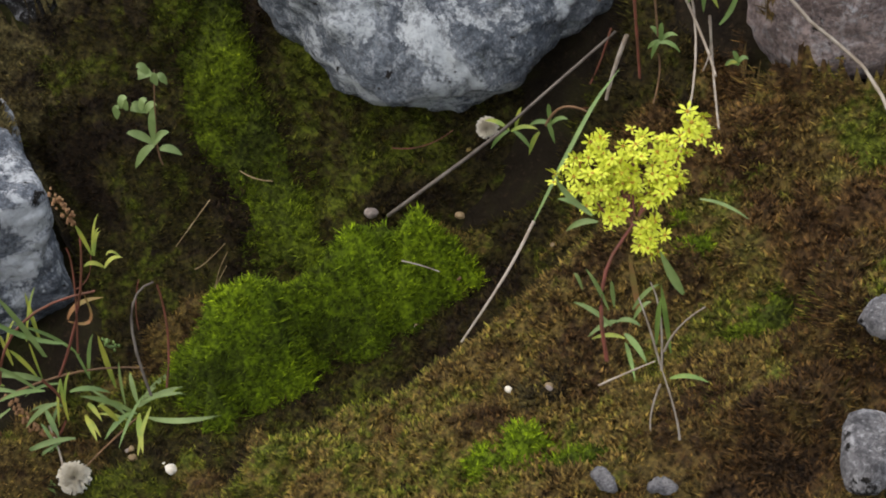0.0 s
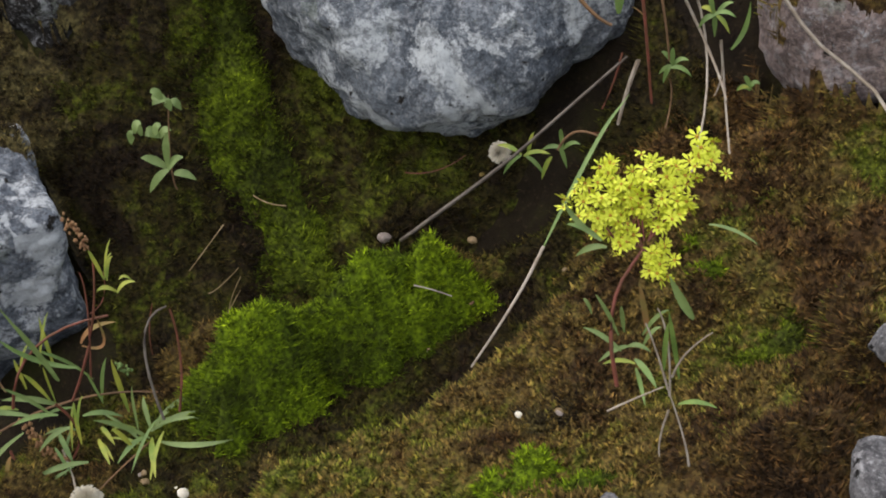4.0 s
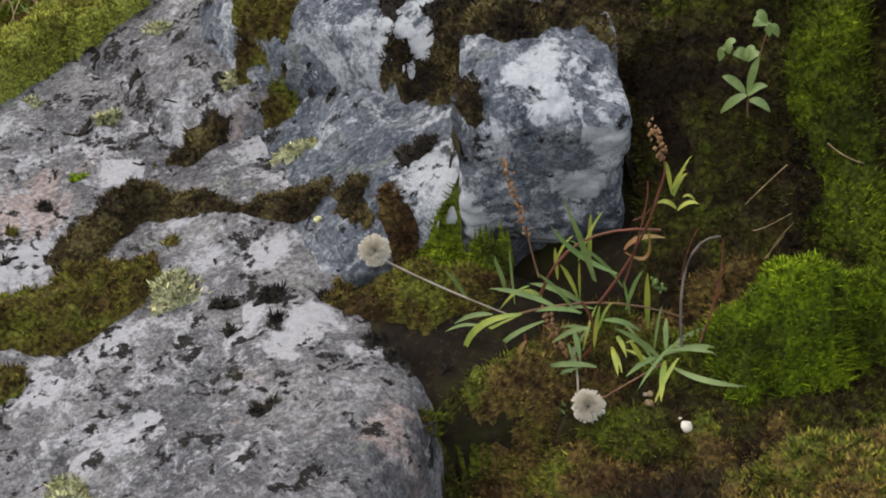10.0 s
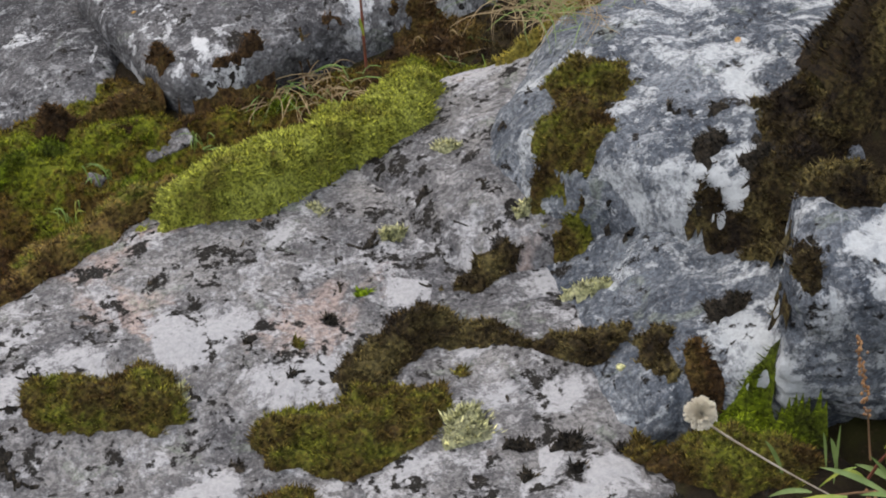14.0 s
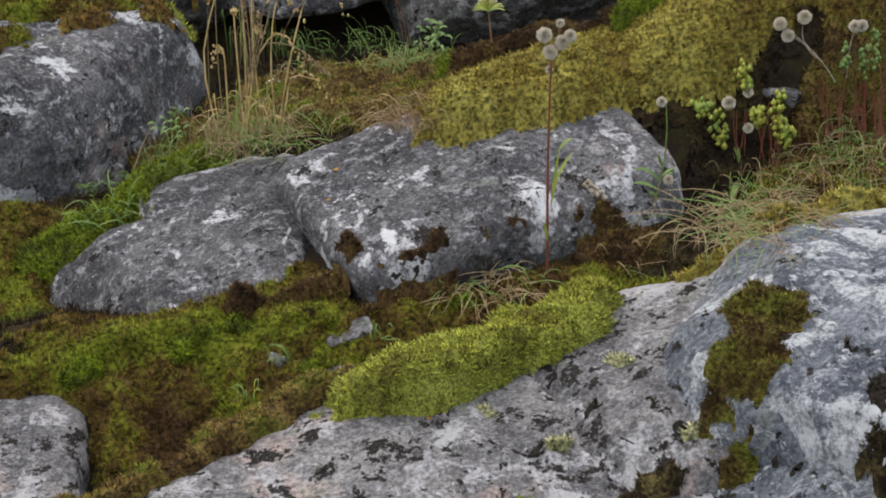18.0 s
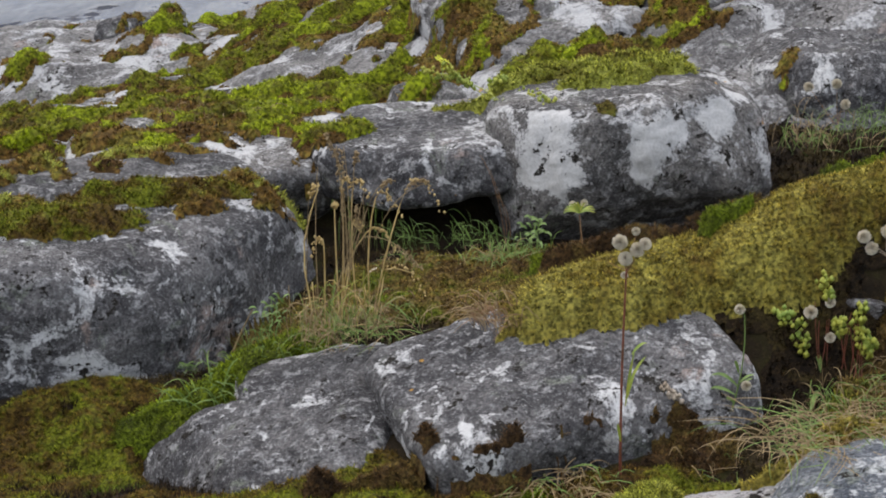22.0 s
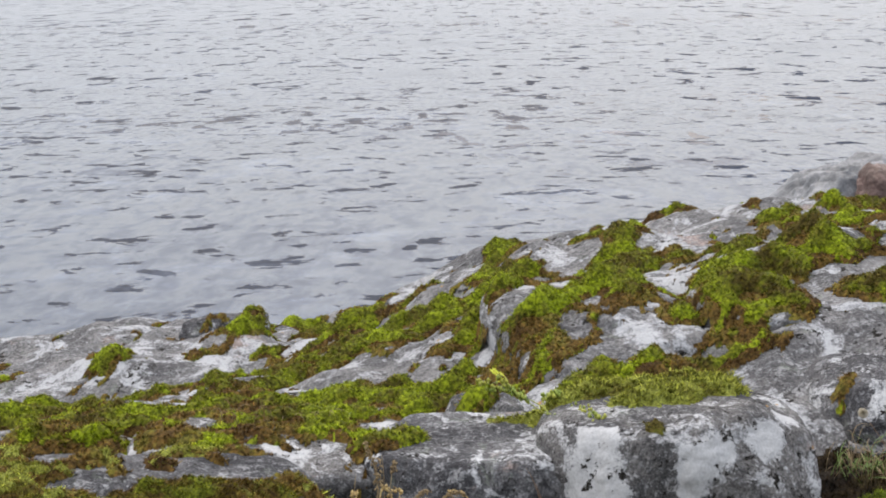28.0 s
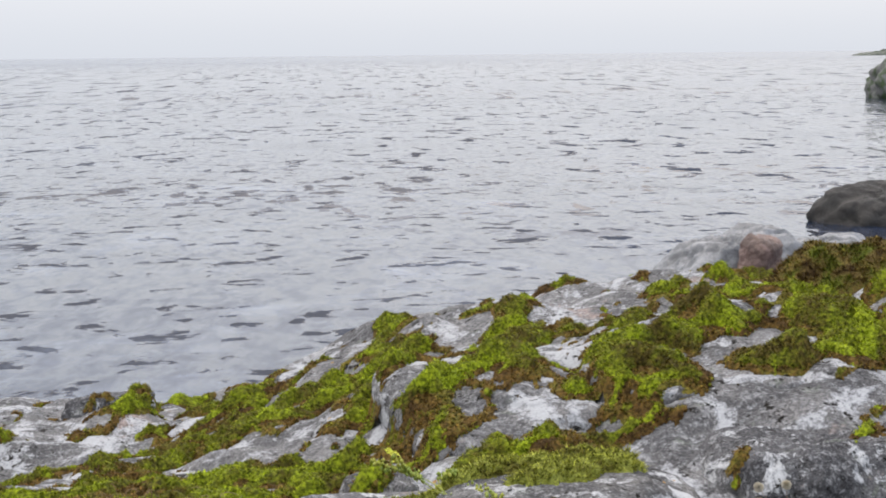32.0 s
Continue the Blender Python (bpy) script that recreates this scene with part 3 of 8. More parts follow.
hump_foot = rock("rock_hump", (0.410, 1.225, 0.895), (0.17, 0.17, 0.12), -8, (2, -22), BLUE_ROCK, n=80, power=6, chips=4, rough=0.04, lump=0.07, seed=36,
                 label="low lichened step between the slab and the boulder")
mound = rock("soil_mound", (0.345, 0.975, 0.845), (0.13, 0.10, 0.10), -30, (0, 0), SOIL, n=40, power=2.4, rough=0.04, lump=0.08, seed=37, chips=0, label="dark soil mound in the notch beside the slab")
mound["category"] = "ground"
boulder = rock("boulder", (0.487, 1.067, 1.035), (0.077, 0.074, 0.098), -24, (6, 4), BLUE_ROCK, n=80, power=7, chips=6, soft=16, cuts=((0.1, -0.8, -0.5, 0.095), (-0.6, -0.2, 0.7, 0.125)), rough=0.05, lump=0.10, seed=3,
               label="blue-grey boulder with white lichen and an orange spot")
overhang = rock("overhanging_rock", (0.945, 0.880, 1.150), (0.185, 0.125, 0.120), -44, (-24, 6), MOTTLED_ROCK, n=75, power=6, soft=14, rough=0.06, lump=0.09, seed=4,
                cuts=((-0.75, -0.35, -0.55, 0.135), (0.55, -0.3, -0.8, 0.135)), label="pale lichened rock hanging over a dark crevice")
bank_stone = rock("stone", (0.842, 0.322, 1.050), (0.050, 0.040, 0.036), 55, (0, 0), PALE_ROCK, n=40, power=3, rough=0.05, seed=24, label="pale stone showing through the brown moss")
pink_stone = rock("stone", (1.135, 0.483, 1.176), (0.16, 0.09, 0.075), -40, (0, 0), PINK_ROCK, n=40, power=3, rough=0.05, seed=25, label="pinkish bare stone in the mossy bank")
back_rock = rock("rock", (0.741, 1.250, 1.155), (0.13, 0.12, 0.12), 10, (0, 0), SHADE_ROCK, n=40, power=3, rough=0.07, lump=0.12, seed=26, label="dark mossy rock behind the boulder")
ledge_a = rock("ledge_rock", (0.152, 2.034, 0.926), (0.25, 0.17, 0.135), 16, (4, -10), DARK_ROCK, n=75, power=12, soft=24, chips=4, rough=0.028, lump=0.04, seed=5,
               cuts=((0.2, -1, 0.45, 0.185), (0.15, -0.3, 1, 0.142)), label="grey ledge rock with white lichen patches")
ledge_b = rock("ledge_rock", (-0.285, 1.990, 0.822), (0.205, 0.145, 0.13), -6, (6, -9), DARK_ROCK, n=70, power=8, soft=20, chips=4, cuts=((-0.5, -0.4, 0.8, 0.125), (-0.75, -0.6, 0.3, 0.19)), rough=0.035, lump=0.05, seed=6,
               label="low rounded ledge rock with white lichen")
ledge_top = rock("rock", (-0.170, 2.125, 0.912), (0.19, 0.12, 0.07), 6, (8, -7), DARK_ROCK, n=40, power=6, rough=0.03, lump=0.06, seed=27, label="flat rock top showing through moss")
left_slab = rock("rock_slab", (-0.66, 1.64, 0.766), (0.35, 0.36, 0.15), 0, (0, 2), PALE_ROCK, n=70, power=8, rough=0.02, lump=0.03, seed=28, cuts=((1, 0.05, 0, 0.262), (0.1, 1, 0.1, 0.26)), label="low grey slab beside the mossy gully")
left_boulder = rock("boulder", (-0.700, 2.550, 0.876), (0.54, 0.29, 0.285), 12, (5, 1), DARK_ROCK, n=75, power=5, soft=15, rough=0.025, lump=0.05, seed=7, cuts=((0.72, -0.69, 0.1, 0.345),),
                    label="large dark grey boulder with white lichen")
ledge_c = rock("ledge_rock", (0.374, 2.958, 1.020), (0.265, 0.20, 0.165), 3, (0, -5), ROCK, n=75, power=9, soft=22, chips=7, cuts=((0.35, -0.9, 0.35, 0.215), (-0.5, -0.7, 0.6, 0.26), (0.5, 0, 0.85, 0.22), (0, -0.8, -0.6, 0.165)), rough=0.03, lump=0.06, seed=8,
               label="block of rock with white lichen on its top")
ledge_d = rock("ledge_rock", (-0.023, 2.991, 1.053), (0.21, 0.21, 0.055), 0, (0, -1), DARK_ROCK, n=60, power=7, soft=18, cuts=((-0.2, -0.9, 0.5, 0.17),), rough=0.04, lump=0.08, seed=9, label="thin rock ledge over a dark hollow")
ledge_back = rock("ledge_rock", (-0.415, 3.038, 1.017), (0.34, 0.22, 0.09), 8, (2, 1), ROCK, n=60, power=3.6, rough=0.03, lump=0.06, seed=29, label="flat lichened rock behind the boulder")
# the near-black colour puts the hollow's shade into this rock
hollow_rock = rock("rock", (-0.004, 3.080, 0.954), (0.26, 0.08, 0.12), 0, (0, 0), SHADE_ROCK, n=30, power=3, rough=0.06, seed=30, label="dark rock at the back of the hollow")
ledge_e = rock("ledge_rock", (1.020, 3.420, 1.030), (0.30, 0.18, 0.115), 6, (0, -2), DARK_ROCK, n=60, power=7, soft=18, cuts=((0.1, -0.8, 0.6, 0.15),), rough=0.05, lump=0.08, seed=10, label="dark grey ledge rock under moss")
ledge_f = rock("ledge_rock", (1.120, 3.850, 1.140), (0.28, 0.18, 0.08), 4, (0, -3), DOME_ROCK, n=50, power=6, rough=0.04, lump=0.07, seed=31, label="pale ledge rock with mossy rim")
stone_a = rock("stone", (-0.010, 3.300, 1.055), (0.095, 0.08, 0.055), 10, (0, 0), ROCK, n=30, power=2.6, rough=0.05, seed=11, label="small grey stone among moss")
stone_b = rock("rock", (0.360, 3.420, 1.085), (0.14, 0.10, 0.062), 12, (0, -5), ROCK, n=36, power=3.6, rough=0.05, seed=12, label="grey rock with a mossy top")
dome_rock = rock("rock", (0.280, 3.920, 1.020), (0.25, 0.42, 0.15), 16, (5, -6), DOME_ROCK, n=70, power=5, rough=0.05, lump=0.10, seed=13, label="pale lichened rock in the mossy slope")
dome_rock_b = rock("rock", (0.800, 3.900, 1.165), (0.26, 0.26, 0.075), 0, (8, -4), DOME_ROCK, n=50, power=6, soft=16, rough=0.06, lump=0.10, seed=32, label="pale lichened rock among bright moss")
dome_rock_c = rock("rock", (-0.450, 3.880, 0.845), (0.20, 0.14, 0.08), 0, (0, 0), DOME_ROCK, n=30, power=3, rough=0.06, lump=0.10, seed=33, label="flat pale rock showing through moss")
dome_rock_d = rock("rock", (1.000, 4.900, 1.130), (0.35, 0.24, 0.12), 10, (0, -4), DOME_ROCK, n=36, power=3, rough=0.06, lump=0.10, seed=34, label="pale rock near the crest")
shore_rock = rock("rock", (-0.900, 5.220, 0.800), (0.17, 0.12, 0.10), 0, (0, 0), DARK_ROCK, n=30, power=3, rough=0.08, seed=35, label="dark mossy rock at the brink")
shore_boulder = rock("shore_boulder", (3.22, 13.6, 0.02), (0.86, 0.45, 0.46), 12, (0, -13), WET_ROCK, n=40, power=3, rough=0.09, lump=0.16, seed=14, label="wet grey boulder at the water")
brown_block = rock("shore_boulder", (3.26, 12.98, 0.24), (0.17, 0.15, 0.24), 35, (8, 10), BROWN_WET, n=30, power=4, rough=0.06, lump=0.10, seed=18, label="wet brown block of rock leaning on the grey boulder")
pale_block = rock("shore_boulder", (4.250, 14.600, -0.080), (0.62, 0.40, 0.30), 10, (0, -6), WET_ROCK, n=36, power=3, rough=0.08, lump=0.14, seed=19, label="low wet grey rock washed by the surf")
dark_boulder = rock("shore_boulder", (6.300, 18.400, -0.050), (1.1, 0.6, 0.48), 10, (0, -8), BLACK_ROCK, n=40, power=3.4, rough=0.08, lump=0.12, seed=15, label="black wet boulder in the surf")
islet = rock("islet", (24.600, 66.000, -0.200), (4.0, 3.0, 2.3), 0, (0, 0), FAR_ROCK, n=50, power=2.6, rough=0.09, lump=0.14, seed=16, label="low rocky islet with a green top")
far_islet = rock("islet", (199.000, 590.000, -1.000), (20, 8, 2.6), 0, (0, 0), FAR_ROCK, n=40, power=2.4, rough=0.12, lump=0.14, seed=17, label="far dark skerry on the horizon")


# the sea: low swell; the short wavelets are in its material
WS = np.concatenate([-np.geomspace(300, 0.43, 30), np.arange(-0.41, 0.52, 0.016), np.geomspace(0.53, 300, 30)])
WD = np.concatenate([np.geomspace(5.2, 8.9, 20), np.geomspace(9.0, 50, 300), np.geomspace(50.5, 4600, 120)])
ws, wd = np.meshgrid(WS, WD)
wx = np.clip(ws * wd, -4600, 4600)
wz = -0.03 + 0.012 * fbm2(wx * 0.4, wd, 2.6, 2, 36) * (1 - smooth(60, 200, wd)) + 0.010 * fbm2(wx * 0.6, wd, 0.9, 2, 38) * (1 - smooth(20, 50, wd))
wi = np.arange(ws.size).reshape(ws.shape)
water = new("water", mesh_from("water", np.stack([wx, wd, wz], -1).reshape(-1, 3),
                               np.stack([wi[:-1, :-1], wi[:-1, 1:], wi[1:, 1:], wi[1:, :-1]], -1).reshape(-1, 4), WATER))
tagged(water, "grey choppy sea reflecting a pale sky", "sea", kind="structure")

# ---- moss: raised cushions with a pile of fine shoots ----
def surface_tree(items):
    verts, faces, off = [], [], 0
    for v, f in items:
        verts.append(v)
        faces.append(f + off)
        off += len(v)
    return BVHTree.FromPolygons(np.concatenate(verts).tolist(), np.concatenate(faces).tolist())


def ground_patch(x0, x1, y0, y1, step):
    gx, gy = np.meshgrid(np.arange(x0, x1, step), np.arange(y0, y1, step))
    m, n = gx.shape
    idx = np.arange(n * m).reshape(m, n)
    f = np.stack([idx[:-1, :-1], idx[:-1, 1:], idx[1:, 1:], idx[1:, :-1]], -1).reshape(-1, 4)
    return np.stack([gx, gy, ground_z(gx, gy)], -1).reshape(-1, 3), f


TREE = surface_tree(BASES[:-4] + [ground_patch(-1.8, 2.2, 0.1, 2.6, 0.02), ground_patch(-2.2, 3.0, 2.58, 8.0, 0.04)])


def base_height(x, y):
    out = np.empty(x.size)
    down, shape = Vector((0, 0, -1)), x.shape
    for k, (a, b) in enumerate(zip(x.ravel().tolist(), y.ravel().tolist())):
        hit = TREE.ray_cast(Vector((a, b, 2.0)), down)[0]
        out[k] = hit.z if hit else 0.0
    return out.reshape(shape)


def base_flag(x, y):
    """1 where rock stands clear of the ground, else 0."""
    return (base_height(x, y) > ground_z(x, y) + 0.012).astype(float)


def shoots(name, px, py, pz, nx, ny, length, width, rng, material, blades=3):
    """A pile of tiny leaning blades, one triangle each, in tufts."""
    n = len(px)
    turn = rng.uniform(0, 2 * math.pi, n)
    verts = np.empty((n, blades, 3, 3), dtype=np.float32)
    size = rng.uniform(0.6, 1.35, n)
    for b in range(blades):
        a = turn + b * 2 * math.pi / blades + rng.uniform(-0.5, 0.5, n)
        lean = rng.uniform(0.25, 0.95, n)
        dx, dy = np.cos(a), np.sin(a)
        lx, ly = -dy * width * size, dx * width * size
        root = np.stack([px + dx * width * 0.6, py + dy * width * 0.6, pz - 0.001], 1)
        tip = root + np.stack([dx * lean * length * size - nx * length * 0.7, dy * lean * length * size - ny * length * 0.7, length * size * rng.uniform(0.65, 1.1, n)], 1)
        verts[:, b, 0] = root + np.stack([lx, ly, np.zeros(n)], 1)
        verts[:, b, 1] = root - np.stack([lx, ly, np.zeros(n)], 1)
        verts[:, b, 2] = tip
    count = n * blades
    return mesh_from(name, verts.reshape(-1, 3), np.arange(count * 3).reshape(count, 3), material, shade=False)


def moss(name, blobs, thick, material, label, seed, spacing=0.0026, length=0.0042, width=0.0010, edge=0.015, edge_scale=0.05, lumps=0.011,
         lump_scale=0.03, step=None, mask=None, category="moss", kind="", grain=0.0026, drape=5, ground_only=False, taper=False, beneath=False):
    """One cushion or carpet: blobs are ellipses (x, y, half length, half width, turn in degrees) in plan."""
    rng = np.random.default_rng(seed)
    step = step or max(spacing * 1.6, 0.004)
    reach = [max(b[2], b[3]) + edge * 2 for b in blobs]
    x0, x1 = min(b[0] - r for b, r in zip(blobs, reach)), max(b[0] + r for b, r in zip(blobs, reach))
    y0, y1 = min(b[1] - r for b, r in zip(blobs, reach)), max(b[1] + r for b, r in zip(blobs, reach))
    xs, ys = np.arange(x0, x1, step), np.arange(y0, y1, step)
    gx, gy = np.meshgrid(xs, ys)

    def inside(x, y):
        d = np.full(x.shape, -1.0)
        for bx, by, a, b, turn in blobs:
            c, s = math.cos(radians(turn)), math.sin(radians(turn))
            u, v = (x - bx) * c + (y - by) * s, -(x - bx) * s + (y - by) * c
            d = np.maximum(d, (1 - np.sqrt((u / a) ** 2 + (v / b) ** 2)) * min(a, b))
        d = d + edge * fbm2(x, y, edge_scale, 3, seed, 0.5)
        if ground_only:
            d = np.where(base_flag(x, y) > 0, -1.0, d)
        return np.minimum(d, mask(x, y)) if mask else d

    d = inside(gx, gy)
    keep = d > -0.004
    z = np.zeros(gx.shape)
    z[keep] = ground_z(gx[keep], gy[keep]) if beneath else base_height(gx[keep], gy[keep])
    # thin out towards every edge and towards steep drops
    steep = np.zeros(gx.shape, bool)
    for ax in (0, 1):
        jump = np.abs(np.diff(z, axis=ax)) > max(4.0 * step, 0.03)
        if ax == 0:
            steep[1:] |= jump; steep[:-1] |= jump
        else:
            steep[:, 1:] |= jump; steep[:, :-1] |= jump
    d = np.where(steep, np.minimum(d, -0.002), d)
    out = ~keep | (d <= 0)
    for k in range(10):
        ring = out.copy()
        ring[1:] |= out[:-1]; ring[:-1] |= out[1:]; ring[:, 1:] |= out[:, :-1]; ring[:, :-1] |= out[:, 1:]
        fresh = ring & ~out
        d = np.where(fresh, np.minimum(d, (k + 0.5) * step * 0.8), d)
        out = ring
    # let the mat drape softly over steps
    soft_z, wgt = np.where(keep, z, 0.0), keep.astype(float)
    for _ in range(drape):
        sz, sw = soft_z.copy(), wgt.copy()
        for ax in (0, 1):
            sz = (np.roll(sz, 1, ax) + 2 * sz + np.roll(sz, -1, ax)) / 4
            sw = (np.roll(sw, 1, ax) + 2 * sw + np.roll(sw, -1, ax)) / 4
        soft_z, wgt = np.where(keep, sz, 0.0), np.where(keep, sw, 0.0)
    z = np.where(keep, np.maximum(z, soft_z / np.maximum(wgt, 1e-6)), z)
    lift = thick * np.sin(np.clip(d / (thick * 1.9), 0, 1) * math.pi / 2) + lumps * fbm2(gx, gy, lump_scale, 2, seed + 7, 0.4) * np.clip(d / 0.01, 0, 1)
    if taper:
        swellup = np.sin(np.clip(d / (thick * 1.3 if taper is True else taper), 0, 1) * math.pi / 2)
        lift = swellup * (thick + lumps * fbm2(gx, gy, lump_scale, 2, seed + 7, 0.4))
    top = z + np.where(d > 0, np.maximum(lift, 0.0005), -0.006)
    idx = np.full(gx.shape, -1)
    quad = keep[:-1, :-1] & keep[:-1, 1:] & keep[1:, 1:] & keep[1:, :-1]
    corner = [z[:-1, :-1], z[:-1, 1:], z[1:, 1:], z[1:, :-1]]
    quad &= (np.maximum.reduce(corner) - np.minimum.reduce(corner)) < max(6.0 * step, 0.045)
    used = np.zeros(gx.shape, bool)
    used[:-1, :-1] |= quad; used[:-1, 1:] |= quad; used[1:, 1:] |= quad; used[1:, :-1] |= quad
    idx[used] = np.arange(used.sum())
    faces = np.stack([idx[:-1, :-1][quad], idx[:-1, 1:][quad], idx[1:, 1:][quad], idx[1:, :-1][quad]], 1)
    if not mask:
        # keep the one connected cushion
        best = np.zeros_like(quad)
        for bx, by, *_ in blobs:
            r_, c_ = int(np.clip((by - y0) / step, 1, quad.shape[0] - 2)), int(np.clip((bx - x0) / step, 1, quad.shape[1] - 2))
            if best[r_, c_]:
                continue
            grown = np.zeros_like(quad)
            grown[r_ - 1:r_ + 2, c_ - 1:c_ + 2] = True
            grown &= quad
            reach_ok = np.zeros_like(quad)
            while (grown != reach_ok).any():
                reach_ok = grown
                grown = reach_ok.copy()
                grown[1:] |= reach_ok[:-1]; grown[:-1] |= reach_ok[1:]; grown[:, 1:] |= reach_ok[:, :-1]; grown[:, :-1] |= reach_ok[:, 1:]
                grown &= quad
            if reach_ok.sum() > best.sum():
                best = reach_ok
        reach_ok = best
        quad = reach_ok
        used = np.zeros(gx.shape, bool)
        used[:-1, :-1] |= quad; used[:-1, 1:] |= quad; used[1:, 1:] |= quad; used[1:, :-1] |= quad
        idx[:] = -1
        idx[used] = np.arange(used.sum())
        faces = np.stack([idx[:-1, :-1][quad], idx[:-1, 1:][quad], idx[1:, 1:][quad], idx[1:, :-1][quad]], 1)
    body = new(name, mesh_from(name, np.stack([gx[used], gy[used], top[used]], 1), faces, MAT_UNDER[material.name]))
    tagged(body, label, category, kind=kind)
    # shoots
    n = int((x1 - x0) * (y1 - y0) / spacing ** 2)
    px, py = rng.uniform(x0, xs[-2], n), rng.uniform(y0, ys[-2], n)
    i, j = ((py - y0) / step).astype(int), ((px - x0) / step).astype(int)
    ok = quad[i, j] & (d[i, j] > 0.0)
    px, py, i, j = px[ok], py[ok], i[ok], j[ok]
    fu, fv = (px - x0) / step - j, (py - y0) / step - i
    pz = top[i, j] * (1 - fu) * (1 - fv) + top[i, j + 1] * fu * (1 - fv) + top[i + 1, j] * (1 - fu) * fv + top[i + 1, j + 1] * fu * fv
    pz = pz + grain * fbm2(px, py, 0.007 if spacing < 0.0056 else 0.014, 2, seed + 3)
    nx, ny = np.clip((top[i, j + 1] - top[i, j]) / step, -1.5, 1.5), np.clip((top[i + 1, j] - top[i, j]) / step, -1.5, 1.5)
    pile = new("foliage", shoots("foliage", px, py, pz, nx, ny, length, width, rng, material))
    pile.parent = body
    pile["kind"] = "stuff"
    return body


# brown litter and thin moss over the bare soil
moss("leaf_litter", [(0.2, 1.9, 1.3, 1.55, 0)], 0.006, MOSS_LITTER, "brown leaf litter and dead moss on the soil", 40, spacing=0.0066, length=0.009, width=0.0014, step=0.012, edge=0.03, edge_scale=0.1,
     lumps=0.007, lump_scale=0.05, grain=0.004, mask=lambda x, y: 0.04 * (fbm2(x, y, 0.07, 3, 91) + 0.55 - 0.75 * smooth(0.40, 0.55, x) * (1 - smooth(1.15, 1.35, y))), ground_only=True, category="litter", kind="stuff")

# the bank at the goldenrod
moss("moss_carpet", [(0.580, 0.532, 0.22, 0.17, 0), (0.760, 0.500, 0.20, 0.15, -30), (0.882, 0.444, 0.22, 0.18, 0)], 0.012, MOSS_OLIVE,
     "olive and brown moss carpet over the bank", 41, spacing=0.0027, length=0.0048, width=0.0015, grain=0.0055, lumps=0.012, lump_scale=0.05)
moss("moss_carpet", [(0.942, 0.572, 0.14, 0.10, -50), (0.911, 0.413, 0.10, 0.07, -50)], 0.018, MOSS_RUST, "rust-brown moss high on the bank", 42, spacing=0.0030, length=0.0055, width=0.0015, grain=0.0055)
moss("moss_cushion", [(0.738, 0.315, 0.070, 0.056, 20)], 0.045, MOSS_BROWN, "round dark brown moss cushion", 43, length=0.006, width=0.0014, lumps=0.014)
moss("moss_cushion", [(0.680, 0.500, 0.046, 0.026, -40)], 0.024, MOSS_DARK, "blackish moss patch on the bank", 44, length=0.006, width=0.0014)
moss("moss_cushion", [(0.604, 0.470, 0.048, 0.030, -40), (0.622, 0.435, 0.036, 0.024, -40)], 0.040, MOSS_GREEN, "small bright green moss patch on the bank", 45)
moss("moss_cushion", [(0.825, 0.385, 0.055, 0.042, -40)], 0.024, MOSS_VIVID, "green moss patch high on the bank", 27)
# the crevice floor carries its shade in the darkened moss colour
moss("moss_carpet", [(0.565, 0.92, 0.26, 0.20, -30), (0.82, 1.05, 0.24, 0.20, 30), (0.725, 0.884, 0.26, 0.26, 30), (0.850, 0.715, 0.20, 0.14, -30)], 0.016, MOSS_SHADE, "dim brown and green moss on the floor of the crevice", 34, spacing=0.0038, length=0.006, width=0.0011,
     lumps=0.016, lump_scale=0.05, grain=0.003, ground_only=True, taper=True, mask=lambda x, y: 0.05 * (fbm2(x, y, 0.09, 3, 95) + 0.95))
moss("moss_hummock", [(0.600, 0.815, 0.085, 0.055, -10), (0.700, 0.785, 0.085, 0.050, -15), (0.775, 0.745, 0.060, 0.030, -25)], 0.105, MOSS_GREEN, "soft bright green moss hummock", 46,
     spacing=0.0026, length=0.005, lumps=0.032, lump_scale=0.075, taper=0.065, edge=0.024)
# duller green than the hummock in front: some shade put into the colour
moss("moss_hummock", [(0.706, 0.858, 0.055, 0.045, 40), (0.709, 0.894, 0.065, 0.055, 60), (0.762, 0.976, 0.09, 0.075, 60), (0.826, 1.079, 0.08, 0.07, 60)], 0.030, MOSS_VIVID, "green moss climbing the shaded back of the crevice", 47, ground_only=True,
     spacing=0.0032, length=0.006, width=0.0011, lumps=0.014, lump_scale=0.045, taper=0.05, edge=0.02)
moss("moss_carpet", [(0.878, 0.692, 0.10, 0.06, -30), (0.838, 0.606, 0.05, 0.03, -40)], 0.012, MOSS_OLIVE, "dim olive moss under the goldenrod", 48, ground_only=True, spacing=0.004, mask=lambda x, y: 0.05 * fbm2(x, y, 0.05, 2, 5) + 0.02)
moss("moss_carpet", [(0.426, 0.816, 0.10, 0.06, -30), (0.516, 0.778, 0.10, 0.05, -20)], 0.010, MOSS_OLIVE, "green-brown moss at the foot of the leafy plant", 49, spacing=0.0032)

moss("moss_carpet", [(0.681, 1.130, 0.12, 0.09, 20), (0.613, 0.980, 0.07, 0.05, 60)], 0.018, MOSS_DARK, "dark brown moss on the shaded bank", 38, spacing=0.0036, length=0.006, mask=lambda x, y: 0.05 * (fbm2(x, y, 0.06, 3, 92) + 0.3))
